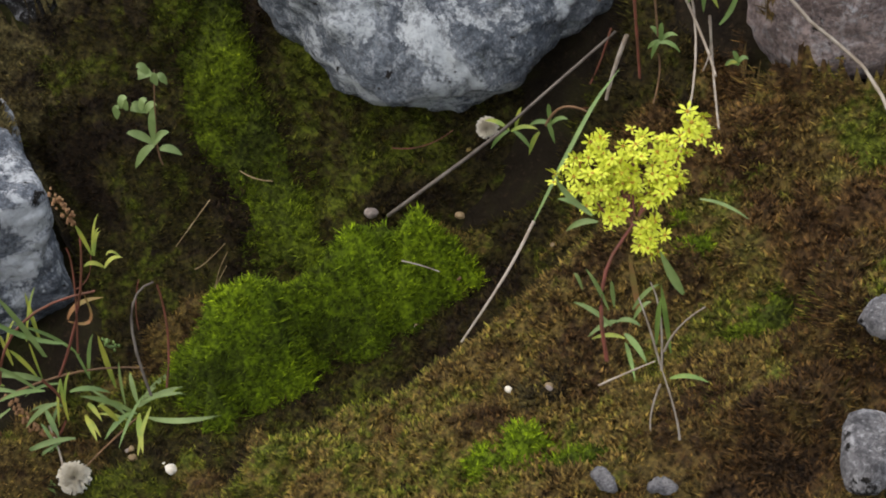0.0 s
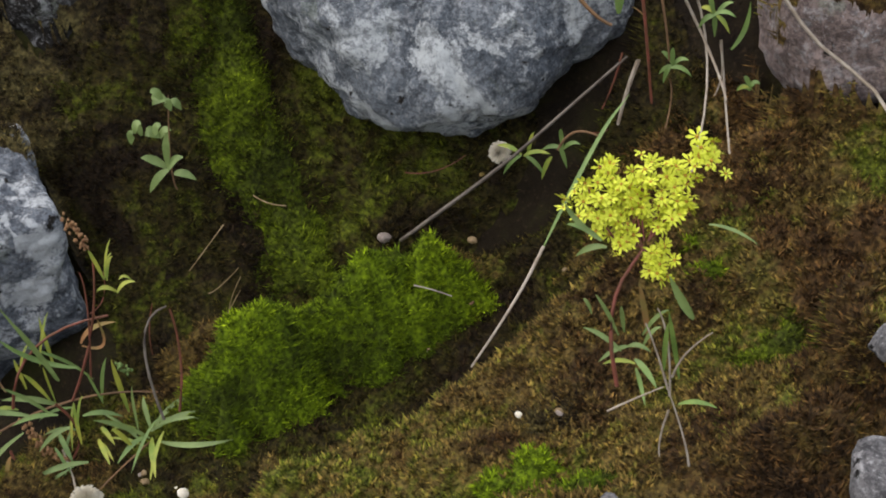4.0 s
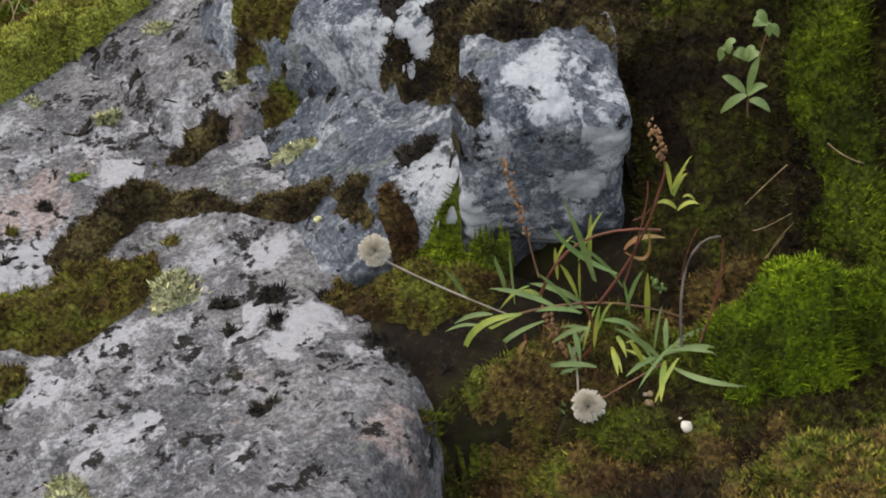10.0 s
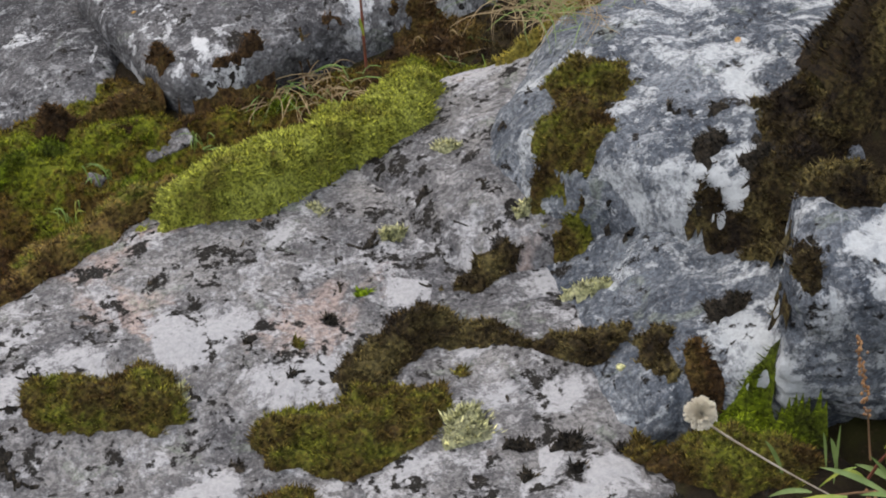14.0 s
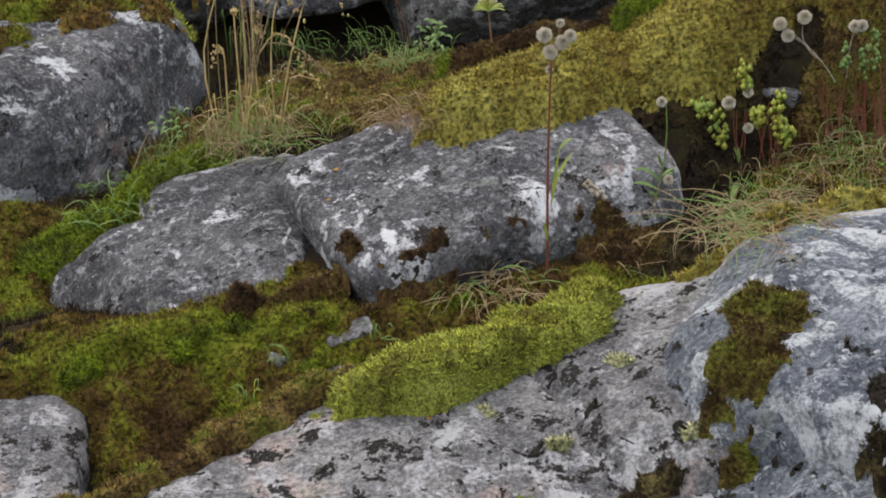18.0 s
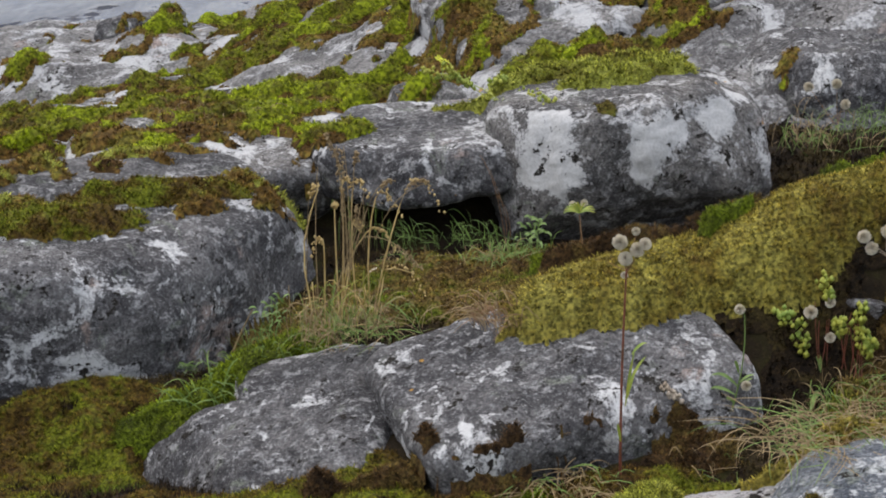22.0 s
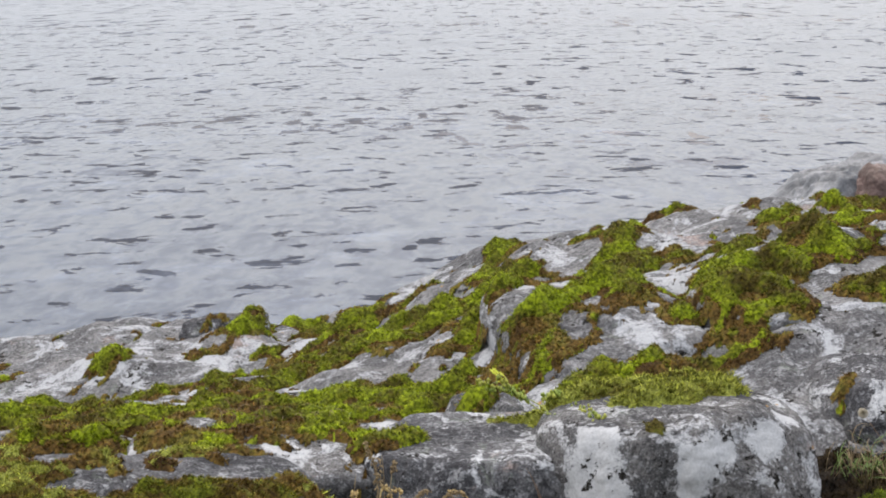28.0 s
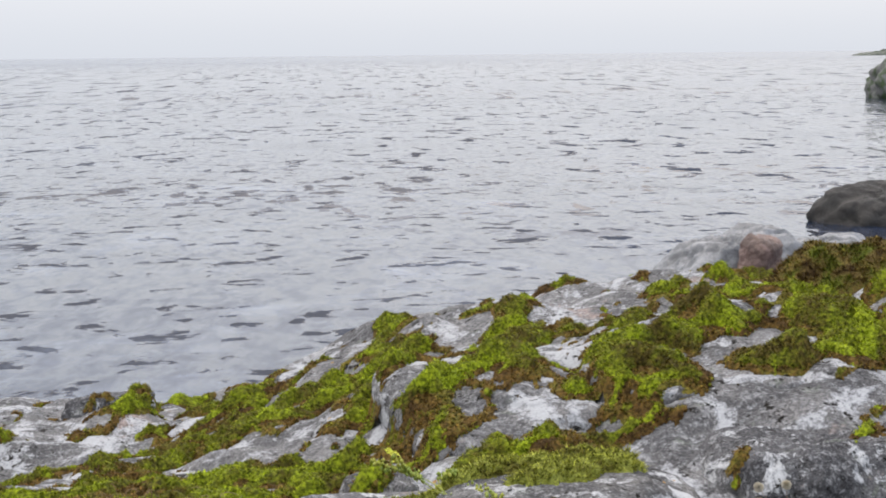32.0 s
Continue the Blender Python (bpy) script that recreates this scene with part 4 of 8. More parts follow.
moss("moss_carpet", [(0.677, 0.294, 0.16, 0.12, 10), (0.881, 0.273, 0.12, 0.10, 0)], 0.012, MOSS_BROWN, "brown moss on the near side of the bank", 39, spacing=0.0027, length=0.0048, width=0.0015, grain=0.0055, lumps=0.010, lump_scale=0.05,
     mask=lambda x, y: 0.05 * (fbm2(x, y, 0.08, 3, 93) + 0.45))

moss("moss_carpet", [(0.830, 0.736, 0.10, 0.07, -40), (0.899, 0.652, 0.08, 0.06, -40)], 0.014, MOSS_OLIVE, "shaded olive moss between twig and goldenrod", 37, ground_only=True, spacing=0.003, mask=lambda x, y: 0.05 * (fbm2(x, y, 0.06, 3, 94) + 0.35))
moss("moss_cushion", [(0.900, 0.555, 0.035, 0.022, -40)], 0.02, MOSS_GREEN, "bright green moss tuft beside the goldenrod", 36)
moss("moss_cushion", [(0.834, 0.497, 0.03, 0.018, -60), (0.860, 0.520, 0.02, 0.015, 0)], 0.016, MOSS_GREEN, "bright green moss below the yellow flowers", 35)

# moss and litter under the overhang, with the shade painted into the colour
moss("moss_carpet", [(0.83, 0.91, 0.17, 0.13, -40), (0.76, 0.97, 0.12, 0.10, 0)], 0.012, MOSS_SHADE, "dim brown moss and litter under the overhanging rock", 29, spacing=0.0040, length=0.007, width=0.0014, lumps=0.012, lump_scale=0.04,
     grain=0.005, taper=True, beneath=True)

# the slab, its block and the boulders
moss("moss_cushion", [(0.375, 1.038, 0.055, 0.026, -15)], 0.03, MOSS_VIVID, "green moss under the boulder", 30, lumps=0.008, taper=0.03)
moss("moss_cushion", [(0.322, 1.010, 0.075, 0.046, -38), (0.365, 0.985, 0.045, 0.04, 0)], 0.026, MOSS_CUSHION, "green and rust moss cushion in the notch of the slab", 50, lumps=0.010, taper=0.035)
moss("moss_cushion", [(0.015, 1.150, 0.088, 0.048, -12), (0.085, 1.170, 0.05, 0.03, 20)], 0.030, MOSS_CUSHION, "thick green-brown moss cushion on the slab", 51)
moss("moss_cushion", [(0.065, 1.232, 0.050, 0.028, 20), (0.121, 1.264, 0.042, 0.028, 30), (0.165, 1.298, 0.035, 0.016, 45)], 0.024, MOSS_DARK, "dark moss cushion on the slab", 52)
moss("lichen_tuft", [(0.112, 1.132, 0.04, 0.024, 30)], 0.014, LICHEN_PALE, "pale yellow-green lichen clump beside the cushion", 53, spacing=0.0038, length=0.006, width=0.0018, category="lichen")
moss("moss_cushion", [(0.195, 1.222, 0.070, 0.024, -20), (0.275, 1.185, 0.055, 0.034, -25), (0.305, 1.140, 0.034, 0.045, 0)], 0.026, MOSS_DARK, "band of dark moss along the crack", 54, lumps=0.014, edge=0.02)
moss("moss_cushion", [(0.210, 1.324, 0.05, 0.020, 15)], 0.018, MOSS_DARK, "small dark moss cushion on the slab", 55)
moss("moss_cushion", [(-0.191, 1.258, 0.075, 0.040, -10)], 0.022, MOSS_CUSHION, "olive moss cushion on bare slab", 56)
moss("moss_cushion", [(-0.051, 1.082, 0.028, 0.016, 10)], 0.012, MOSS_CUSHION, "small green moss tuft on the slab", 57)
moss("moss_cushion", [(0.324, 1.385, 0.036, 0.065, -28), (0.359, 1.445, 0.045, 0.06, -28)], 0.050, MOSS_CUSHION, "upright rusty brown moss cushion on the hump", 58, lumps=0.018, lump_scale=0.035)
moss("lichen_tuft", [(0.286, 1.261, 0.03, 0.014, -20), (0.256, 1.306, 0.02, 0.012, 0)], 0.010, LICHEN_PALE, "pale lichen at the foot of the hump", 59, spacing=0.004, width=0.0018, category="lichen")
moss("moss_carpet", [(0.504, 1.198, 0.10, 0.05, -20), (0.600, 1.152, 0.11, 0.07, -60), (0.493, 1.147, 0.06, 0.025, 0), (0.679, 1.284, 0.16, 0.12, 0), (0.447, 1.188, 0.028, 0.05, -10), (0.600, 1.200, 0.12, 0.07, -45), (0.580, 1.255, 0.11, 0.09, 0)], 0.020, MOSS_DARK, "dark brown moss hood over the boulder", 60, lumps=0.012, mask=lambda x, y: 0.05 * (fbm2(x, y, 0.05, 3, 96) + 0.6))
moss("moss_cushion", [(0.515, 1.112, 0.085, 0.045, -10), (0.561, 1.065, 0.035, 0.04, 0)], 0.040, MOSS_DARK, "dark moss cap on top of the boulder", 31, edge=0.016)
moss("moss_cushion", [(0.400, 1.045, 0.016, 0.045, -10)], 0.016, MOSS_DARK, "dark moss in the cleft beside the boulder", 61)
moss("moss_cushion", [(0.457, 1.250, 0.034, 0.026, 0), (0.428, 1.284, 0.020, 0.018, 0)], 0.010, SPECK_DARK, "dark lichen rosette on the hump", 62, category="lichen")
moss("moss_cushion", [(0.387, 1.140, 0.030, 0.018, -10)], 0.009, SPECK_DARK, "dark lichen spot above the cushion", 63, category="lichen")
moss("moss_cushion", [(0.342, 1.092, 0.022, 0.034, 0)], 0.010, MOSS_BROWN, "thin red-brown moss beside the dark band", 26)
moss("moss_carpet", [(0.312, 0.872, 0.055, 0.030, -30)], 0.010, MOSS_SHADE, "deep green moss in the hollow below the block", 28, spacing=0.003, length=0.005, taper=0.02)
moss("moss_carpet", [(0.385, 0.850, 0.10, 0.06, -20), (0.470, 0.890, 0.10, 0.05, 10), (0.56, 0.885, 0.07, 0.05, 0)], 0.014, MOSS_OLIVE, "olive and rust moss under the leafy weed", 33, spacing=0.003, length=0.005, taper=0.02)
moss("moss_carpet", [(0.023, 1.544, 0.155, 0.055, 26), (0.154, 1.616, 0.10, 0.075, 40)], 0.042, MOSS_YELLOW, "yellow-green moss mat on the slab's far edge", 64, spacing=0.0028, length=0.0045, lumps=0.014, lump_scale=0.05, edge=0.012, edge_scale=0.05, taper=0.022)
moss("moss_carpet", [(-0.359, 1.410, 0.10, 0.034, 35), (-0.184, 1.512, 0.14, 0.032, 30), (-0.007, 1.622, 0.15, 0.035, 24)], 0.024, MOSS_OLIVE, "brown-green moss strip along the slab", 65, spacing=0.003, edge=0.014, taper=0.016)
moss("dark_lichen_specks", [(0.007, 1.212, 0.48, 0.42, 0)], 0.004, SPECK_DARK, "scattered dark crust lichen on the slab", 66, spacing=0.004, length=0.004, width=0.0014, step=0.006, lumps=0.002,
     mask=lambda x, y: 0.03 * (fbm2(x, y, 0.028, 3, 71) + 0.5 * fbm2(x, y, 0.15, 2, 72) - 0.62), category="lichen", kind="stuff")

# gully behind the slab and the ridge over the second ledge
moss("moss_carpet", [(-0.168, 1.736, 0.42, 0.19, 0), (0.123, 1.745, 0.25, 0.12, 5), (-0.631, 2.077, 0.25, 0.16, 30)], 0.018, MOSS_SLOPE, "mixed brown and green moss in the gully", 67, spacing=0.0038, length=0.005, width=0.0010,
     lumps=0.014, lump_scale=0.05, ground_only=True, taper=True, mask=lambda x, y: 0.06 * (fbm2(x, y, 0.09, 2, 73) + 1.1))
for k, (x, y, a, b, turn) in enumerate(((-0.250, 1.776, 0.075, 0.035, 20), (-0.410, 1.757, 0.045, 0.025, 0), (-0.347, 1.779, 0.03, 0.02, 30), (-0.054, 1.827, 0.07, 0.03, 10), (-0.249, 1.607, 0.07, 0.03, 30),
                                        (-0.083, 1.775, 0.035, 0.02, 0), (0.074, 1.790, 0.05, 0.022, 25), (-0.492, 1.958, 0.06, 0.03, 40), (-0.139, 1.699, 0.05, 0.025, 40))):
    moss("moss_cushion", [(x, y, a, b, turn)], 0.022, MOSS_VIVID, "vivid green moss cushion in the gully", 220 + k, ground_only=True, spacing=0.0036, length=0.006, width=0.0012, edge=0.012, taper=0.02)
moss("moss_carpet", [(0.235, 2.128, 0.22, 0.085, 15), (0.478, 2.204, 0.26, 0.11, 14), (0.855, 2.324, 0.30, 0.17, 12), (0.030, 2.285, 0.22, 0.085, 5)], 0.045, MOSS_GOLD, "thick golden-green moss ridge over the ledge", 68, taper=0.04,
     spacing=0.0040, length=0.0055, width=0.0010, lumps=0.022, lump_scale=0.13, edge=0.02, edge_scale=0.06, drape=12)
moss("moss_carpet", [(0.237, 2.396, 0.42, 0.20, 12), (0.729, 2.461, 0.35, 0.25, 15), (-0.172, 2.495, 0.22, 0.12, 20), (0.093, 2.606, 0.35, 0.12, 5)], 0.022, MOSS_OLIVE, "brown and green moss behind the ridge", 69, taper=True, spacing=0.0046, length=0.006, width=0.0011, lumps=0.012)
# brown moss strip; its dark tone also stands in for the gully's shade
moss("moss_carpet", [(0.16, 1.845, 0.24, 0.035, 12), (-0.02, 1.800, 0.14, 0.03, 5)], 0.024, MOSS_BROWN, "dark brown moss along the foot of the ledge", 41, spacing=0.0034, length=0.006, taper=0.02, edge=0.02,
     mask=lambda x, y: 0.05 * (fbm2(x, y, 0.07, 3, 97) + 0.30))
moss("moss_cushion", [(-0.105, 1.846, 0.060, 0.030, 0), (-0.195, 1.832, 0.050, 0.026, 10)], 0.050, MOSS_BROWN, "lumpy brown moss at the foot of the ledge", 70, taper=0.025)
moss("moss_carpet", [(-0.400, 2.170, 0.14, 0.06, 30), (-0.270, 2.270, 0.13, 0.06, 30), (-0.12, 2.345, 0.10, 0.05, 15)], 0.03, MOSS_VIVID, "vivid green moss below the dark boulder", 71, spacing=0.0042, length=0.007, taper=0.03, edge=0.02)
moss("moss_carpet", [(0.549, 1.698, 0.20, 0.05, 12), (0.757, 1.760, 0.12, 0.06, 20)], 0.025, MOSS_GOLD, "golden brown moss along the back of the hump", 72, spacing=0.0036, taper=0.02, edge=0.016)
moss("moss_carpet", [(0.678, 1.943, 0.22, 0.12, 12), (0.795, 2.078, 0.20, 0.13, 20)], 0.02, MOSS_OLIVE, "brown and green moss behind the hump", 32, spacing=0.0044, length=0.007, width=0.0013, lumps=0.014, taper=True, edge=0.02)

for k, (x, y, a, b, turn, mat, what) in enumerate(((0.527, 2.304, 0.20, 0.028, 14, MOSS_BROWN, "streak of brown moss on the ridge"), (0.826, 2.376, 0.20, 0.035, 14, MOSS_BROWN, "streak of brown moss on the ridge"),
                                                   (0.478, 2.247, 0.13, 0.022, 14, MOSS_VIVID, "streak of green moss on the ridge"), (0.278, 2.286, 0.14, 0.03, 10, MOSS_BROWN, "streak of brown moss on the ridge"),
                                                   (0.696, 2.305, 0.12, 0.03, 16, MOSS_VIVID, "streak of green moss on the ridge"), (0.924, 2.287, 0.12, 0.03, 16, MOSS_RUST, "streak of rusty moss on the ridge"),
                                                   (0.185, 2.383, 0.10, 0.03, 0, MOSS_VIVID, "green moss patch behind the ridge"), (0.407, 2.431, 0.14, 0.035, 10, MOSS_VIVID, "green moss patch behind the ridge"))):
    moss("moss_carpet", [(x, y, a, b, turn)], 0.066, mat, what, 240 + k, spacing=0.0042, length=0.006, width=0.0011, edge=0.022, edge_scale=0.05, taper=0.012, step=0.008, drape=12)

# the far boulder, third ledge and the slope to the sea
moss("moss_carpet", [(-0.653, 2.448, 0.15, 0.06, 12), (-0.835, 2.401, 0.16, 0.07, 15), (-0.485, 2.607, 0.20, 0.05, 22)], 0.018, MOSS_SLOPE, "green moss mat on the dark boulder", 73, taper=0.03, spacing=0.0045, length=0.006, width=0.0011)
moss("moss_carpet", [(-0.74, 2.63, 0.50, 0.20, 12)], 0.014, MOSS_RIM, "thin brownish moss on top of the dark boulder", 86, spacing=0.0052, length=0.006, width=0.0014, step=0.010, edge=0.02,
     mask=lambda x, y: 0.06 * (fbm2(x, y, 0.10, 4, 88, 0.6) + 0.02), taper=True)
moss("moss_carpet", [(-0.72, 2.66, 0.50, 0.20, 12)], 0.022, MOSS_YELLOW, "yellow-green moss patches on top of the dark boulder", 87, spacing=0.0050, length=0.006, width=0.0014, step=0.010, edge=0.02,
     mask=lambda x, y: 0.06 * (fbm2(x, y, 0.10, 4, 88, 0.6) - 0.16), taper=True)
moss("moss_carpet", [(-0.44, 3.05, 0.36, 0.24, 8), (-0.85, 3.08, 0.30, 0.22, 0)], 0.018, MOSS_FAR, "green moss streaks over the flat far ledge", 88, spacing=0.0058, length=0.006, width=0.0015, step=0.011, edge=0.02,
     mask=lambda x, y: 0.06 * (fbm2(x * 0.6, y, 0.09, 4, 89, 0.6) - 0.10), taper=True)
moss("moss_carpet", [(-0.44, 3.05, 0.36, 0.24, 8), (-0.85, 3.08, 0.30, 0.22, 0)], 0.010, MOSS_RIM, "thin ochre moss over the flat far ledge", 89, spacing=0.0062, length=0.006, width=0.0015, step=0.011, edge=0.02,
     mask=lambda x, y: 0.06 * (fbm2(x * 0.6, y, 0.09, 4, 89, 0.6) + 0.06), taper=True)
moss("moss_carpet", [(0.389, 3.000, 0.16, 0.05, 20), (0.292, 3.090, 0.28, 0.07, 6)], 0.022, MOSS_YELLOW, "yellow-green moss on the third ledge", 74, taper=0.03, spacing=0.006, length=0.008, width=0.0018)
moss("moss_cushion", [(0.320, 2.802, 0.025, 0.03, 0)], 0.02, MOSS_CUSHION, "green moss tuft on the ledge rim", 75, spacing=0.005)


# beds of moss and bare backs of rock on the slope: x, y, half length, half width
BEDS = ((0.89, 4.14, 0.31, 0.40), (1.19, 4.15, 0.14, 0.40), (0.53, 3.87, 0.13, 0.20), (0.67, 3.77, 0.21, 0.12), (0.35, 4.13, 0.11, 0.34), (-0.12, 4.59, 0.24, 0.40), (-0.43, 4.61, 0.24, 0.40), (-0.72, 5.77, 0.17, 0.25), (0.06, 5.52, 0.12, 0.25), (0.66, 4.72, 0.16, 0.18), (0.35, 3.41, 0.10, 0.13))
BACKS = ((0.28, 3.67, 0.17, 0.25), (0.80, 3.86, 0.16, 0.14), (0.61, 5.33, 0.18, 0.25), (0.20, 4.81, 0.14, 0.40), (0.76, 3.59, 0.11, 0.10), (0.91, 3.49, 0.12, 0.14), (1.00, 3.68, 0.08, 0.10))


def slope_mask(x, y):
    """Moss runs in bands up the slope and leaves the brink and the high backs of rock bare."""
    u, v = 0.50 * x + 0.866 * y, 0.866 * x - 0.50 * y
    n = fbm2(u * 0.6, v, 0.15, 5, 81, 0.66)
    band = sum(0.55 * np.exp(-((x - a) / r) ** 2 - ((y - b) / q) ** 2) for a, b, r, q in BEDS)
    bare = sum(0.55 * np.exp(-((x - a) / r) ** 2 - ((y - b) / q) ** 2) for a, b, r, q in BACKS)
    brink = 0.35 * smooth(4.7, 5.5, y - 0.6 * np.clip(x, -1, 1))
    shore = 0.22 * smooth(-0.05, -0.5, x) * (1 - smooth(5.0, 5.5, y))
    return 0.085 * (n - 0.11 + np.minimum(band, 0.75) + shore - bare - brink)


moss("moss_carpet", [(0.200, 4.550, 2.2, 1.35, 5)], 0.014, MOSS_RIM, "thin brown and ochre moss on the rocky slope", 79, spacing=0.0075, length=0.006, width=0.0018, step=0.012, edge=0.012, edge_scale=0.05, grain=0.002,
     lumps=0.006, lump_scale=0.06, drape=3, mask=lambda x, y: slope_mask(x, y) + 0.005, taper=True)
moss("moss_carpet", [(0.200, 4.550, 2.2, 1.35, 5)], 0.040, MOSS_FAR, "lush green moss over the rocky slope to the sea", 76, spacing=0.0065, length=0.006, width=0.0016, step=0.010, edge=0.012, edge_scale=0.05, grain=0.003,
     lumps=0.028, lump_scale=0.075, drape=4, mask=lambda x, y: slope_mask(x, y) - 0.006, taper=True)
moss("moss_carpet", [(-0.620, 3.300, 0.62, 0.36, 5)], 0.016, MOSS_RIM, "brownish moss behind the dark boulder", 77, spacing=0.007, length=0.007, width=0.0016, step=0.012, edge=0.02, edge_scale=0.06,
     mask=lambda x, y: 0.06 * (fbm2(x, y, 0.13, 3, 83) + 0.02), taper=True)
moss("moss_carpet", [(-0.600, 3.360, 0.60, 0.36, 5)], 0.026, MOSS_FAR, "green moss among pale rock behind the dark boulder", 80, spacing=0.006, length=0.007, width=0.0016, step=0.012, edge=0.02, edge_scale=0.06,
     mask=lambda x, y: 0.06 * (fbm2(x, y, 0.13, 3, 83) - 0.12), taper=True)
moss("moss_hummock", [(1.380, 4.550, 0.28, 0.24, 0)], 0.13, MOSS_OLIVE, "large olive moss hummock near the crest", 78, spacing=0.009, length=0.010, width=0.003, step=0.016, lumps=0.025, lump_scale=0.1, taper=0.18)

# small cushions and lichen tufts scattered on the slab
for k, (x, y, r, mat, what) in enumerate((
        (0.126, 1.405, 0.014, LICHEN_PALE, "pale lichen tuft on the slab"), (0.074, 1.330, 0.009, MOSS_GREEN, "tiny green moss tuft on the slab"),
        (-0.006, 1.272, 0.008, MOSS_CUSHION, "tiny moss tuft on the slab"), (0.061, 1.471, 0.012, LICHEN_PALE, "pale lichen tuft beside the moss mat"),
        (0.211, 1.493, 0.016, LICHEN_PALE, "pale lichen tuft beside the moss mat"), (0.257, 1.364, 0.012, LICHEN_PALE, "pale lichen tuft on the slab"),
        (-0.122, 1.246, 0.012, LICHEN_PALE, "pale lichen tuft beside the cushion"), (-0.025, 0.918, 0.026, LICHEN_PALE, "pale lichen clump at the near edge"),
        (0.034, 1.301, 0.010, SPECK_DARK, "dark lichen tuft on the slab"), (0.160, 1.086, 0.016, SPECK_DARK, "dark lichen tuft on the block"),
        (0.202, 1.075, 0.018, SPECK_DARK, "dark lichen tuft on the block"), (0.248, 1.059, 0.010, SPECK_DARK, "dark lichen tuft on the block"),
        (0.196, 1.040, 0.009, SPECK_DARK, "dark lichen tuft on the block"), (0.154, 1.049, 0.010, SPECK_DARK, "dark lichen tuft on the block"),
        (0.270, 0.973, 0.012, SPECK_DARK, "dark lichen tuft on the block"), (0.147, 0.932, 0.013, SPECK_DARK, "dark lichen tuft on the block"))):
    moss("lichen_tuft" if mat in (LICHEN_PALE, SPECK_DARK) else "moss_tuft", [(x, y, r, r * 0.75, 40 * k)], r * 0.55, mat, what, 200 + k, spacing=0.0028, length=0.0045, width=0.0014,
         edge=r * 0.35, edge_scale=0.015, lumps=0.002, step=0.004, category="lichen" if mat in (LICHEN_PALE, SPECK_DARK) else "moss")

# ---- plants: helpers ----
def part(name, verts, faces, material, parent, label="", shade=True):
    ob = new(name, mesh_from(name, verts, faces, material, shade))
    ob.parent = parent
    if label:
        ob["label"] = label
    return ob


def plant(name, label, category, group=""):
    return tagged(new(name), label, category, group)


def curve(points, n):
    """A smooth line through two, three or four points."""
    p = np.array(points, float)
    s = np.linspace(0, 1, n)[:, None]
    if len(p) == 2:
        return p[0] * (1 - s) + p[1] * s
    if len(p) == 3:
        c = 2 * p[1] - 0.5 * (p[0] + p[2])
        return p[0] * (1 - s) ** 2 + 2 * c * s * (1 - s) + p[2] * s ** 2
    k = np.linspace(0, len(p) - 1, n)
    i = np.minimum(k.astype(int), len(p) - 2)
    f = (k - i)[:, None]
    q = np.vstack([2 * p[0] - p[1], p, 2 * p[-1] - p[-2]])
    a, b, c, d = q[i], q[i + 1], q[i + 2], q[i + 3]
    return 0.5 * (2 * b + (c - a) * f + (2 * a - 5 * b + 4 * c - d) * f ** 2 + (3 * b - a - 3 * c + d) * f ** 3)


def tube_mesh(points, r0, r1, sides=5, n=9):
    p = curve(points, n)
    t = np.gradient(p, axis=0)
    t /= np.linalg.norm(t, axis=1)[:, None] + 1e-9
    ref = np.where(np.abs(t[:, 2:3]) > 0.9, np.array([[1.0, 0, 0]]), np.array([[0, 0, 1.0]]))
    a = np.cross(t, ref)
    a /= np.linalg.norm(a, axis=1)[:, None] + 1e-9
    b = np.cross(t, a)
    ang = np.arange(sides) * 2 * math.pi / sides
    r = np.linspace(r0, r1, n)[:, None, None]
    v = p[:, None] + r * (a[:, None] * np.cos(ang)[None, :, None] + b[:, None] * np.sin(ang)[None, :, None])
    k = np.arange(sides)
    f = [np.stack([i * sides + k, i * sides + (k + 1) % sides, (i + 1) * sides + (k + 1) % sides, (i + 1) * sides + k], 1) for i in range(n - 1)]
    return v.reshape(-1, 3), np.concatenate(f)


def stem(parent, points, r0, r1, material, name="stem", label=""):
    return part(name, *tube_mesh(points, r0, r1), material, parent, label)


def ribbon_mesh(points, width, fold=0.25, n=9, twist=0.0, blunt=0.75, face=(0.0, 0.0, 1.0)):
    p = curve(points, n)
    t = np.gradient(p, axis=0)
    t /= np.linalg.norm(t, axis=1)[:, None] + 1e-9
    up = np.array(face) / np.linalg.norm(face)
    side = np.cross(t, up)
    side /= np.linalg.norm(side, axis=1)[:, None] + 1e-9
    nor = np.cross(side, t)
    s = np.linspace(0, 1, n)
    w = width * 0.5 * np.maximum(np.sin(math.pi * np.clip(s * 0.93 + 0.07, 0, 1)) ** blunt, 0.04)[:, None]
    ang = (twist * s)[:, None]
    side, nor = side * np.cos(ang) + nor * np.sin(ang), nor * np.cos(ang) - side * np.sin(ang)
    v = np.stack([p - side * w + nor * w * fold, p, p + side * w + nor * w * fold], 1).reshape(-1, 3)
    i = np.arange(n - 1)[:, None] * 3
    f = np.concatenate([i + np.array([[0, 1, 4, 3]]), i + np.array([[1, 2, 5, 4]])])
    return v, f


def leaf(parent, points, width, material, sag=0.0, name="leaf", twist=0.3, label=""):
    """A narrow folded leaf; sag lifts its middle. It shows its upper side to the light and the open side of the place."""
    if len(points) == 2:
        a, b = np.array(points[0]), np.array(points[1])
        points = (a, (a + b) / 2 + np.array([0, 0, sag]), b)
    return part(name, *ribbon_mesh(points, width, twist=twist, face=(-0.45, -0.45, 0.78)), material, parent, label)


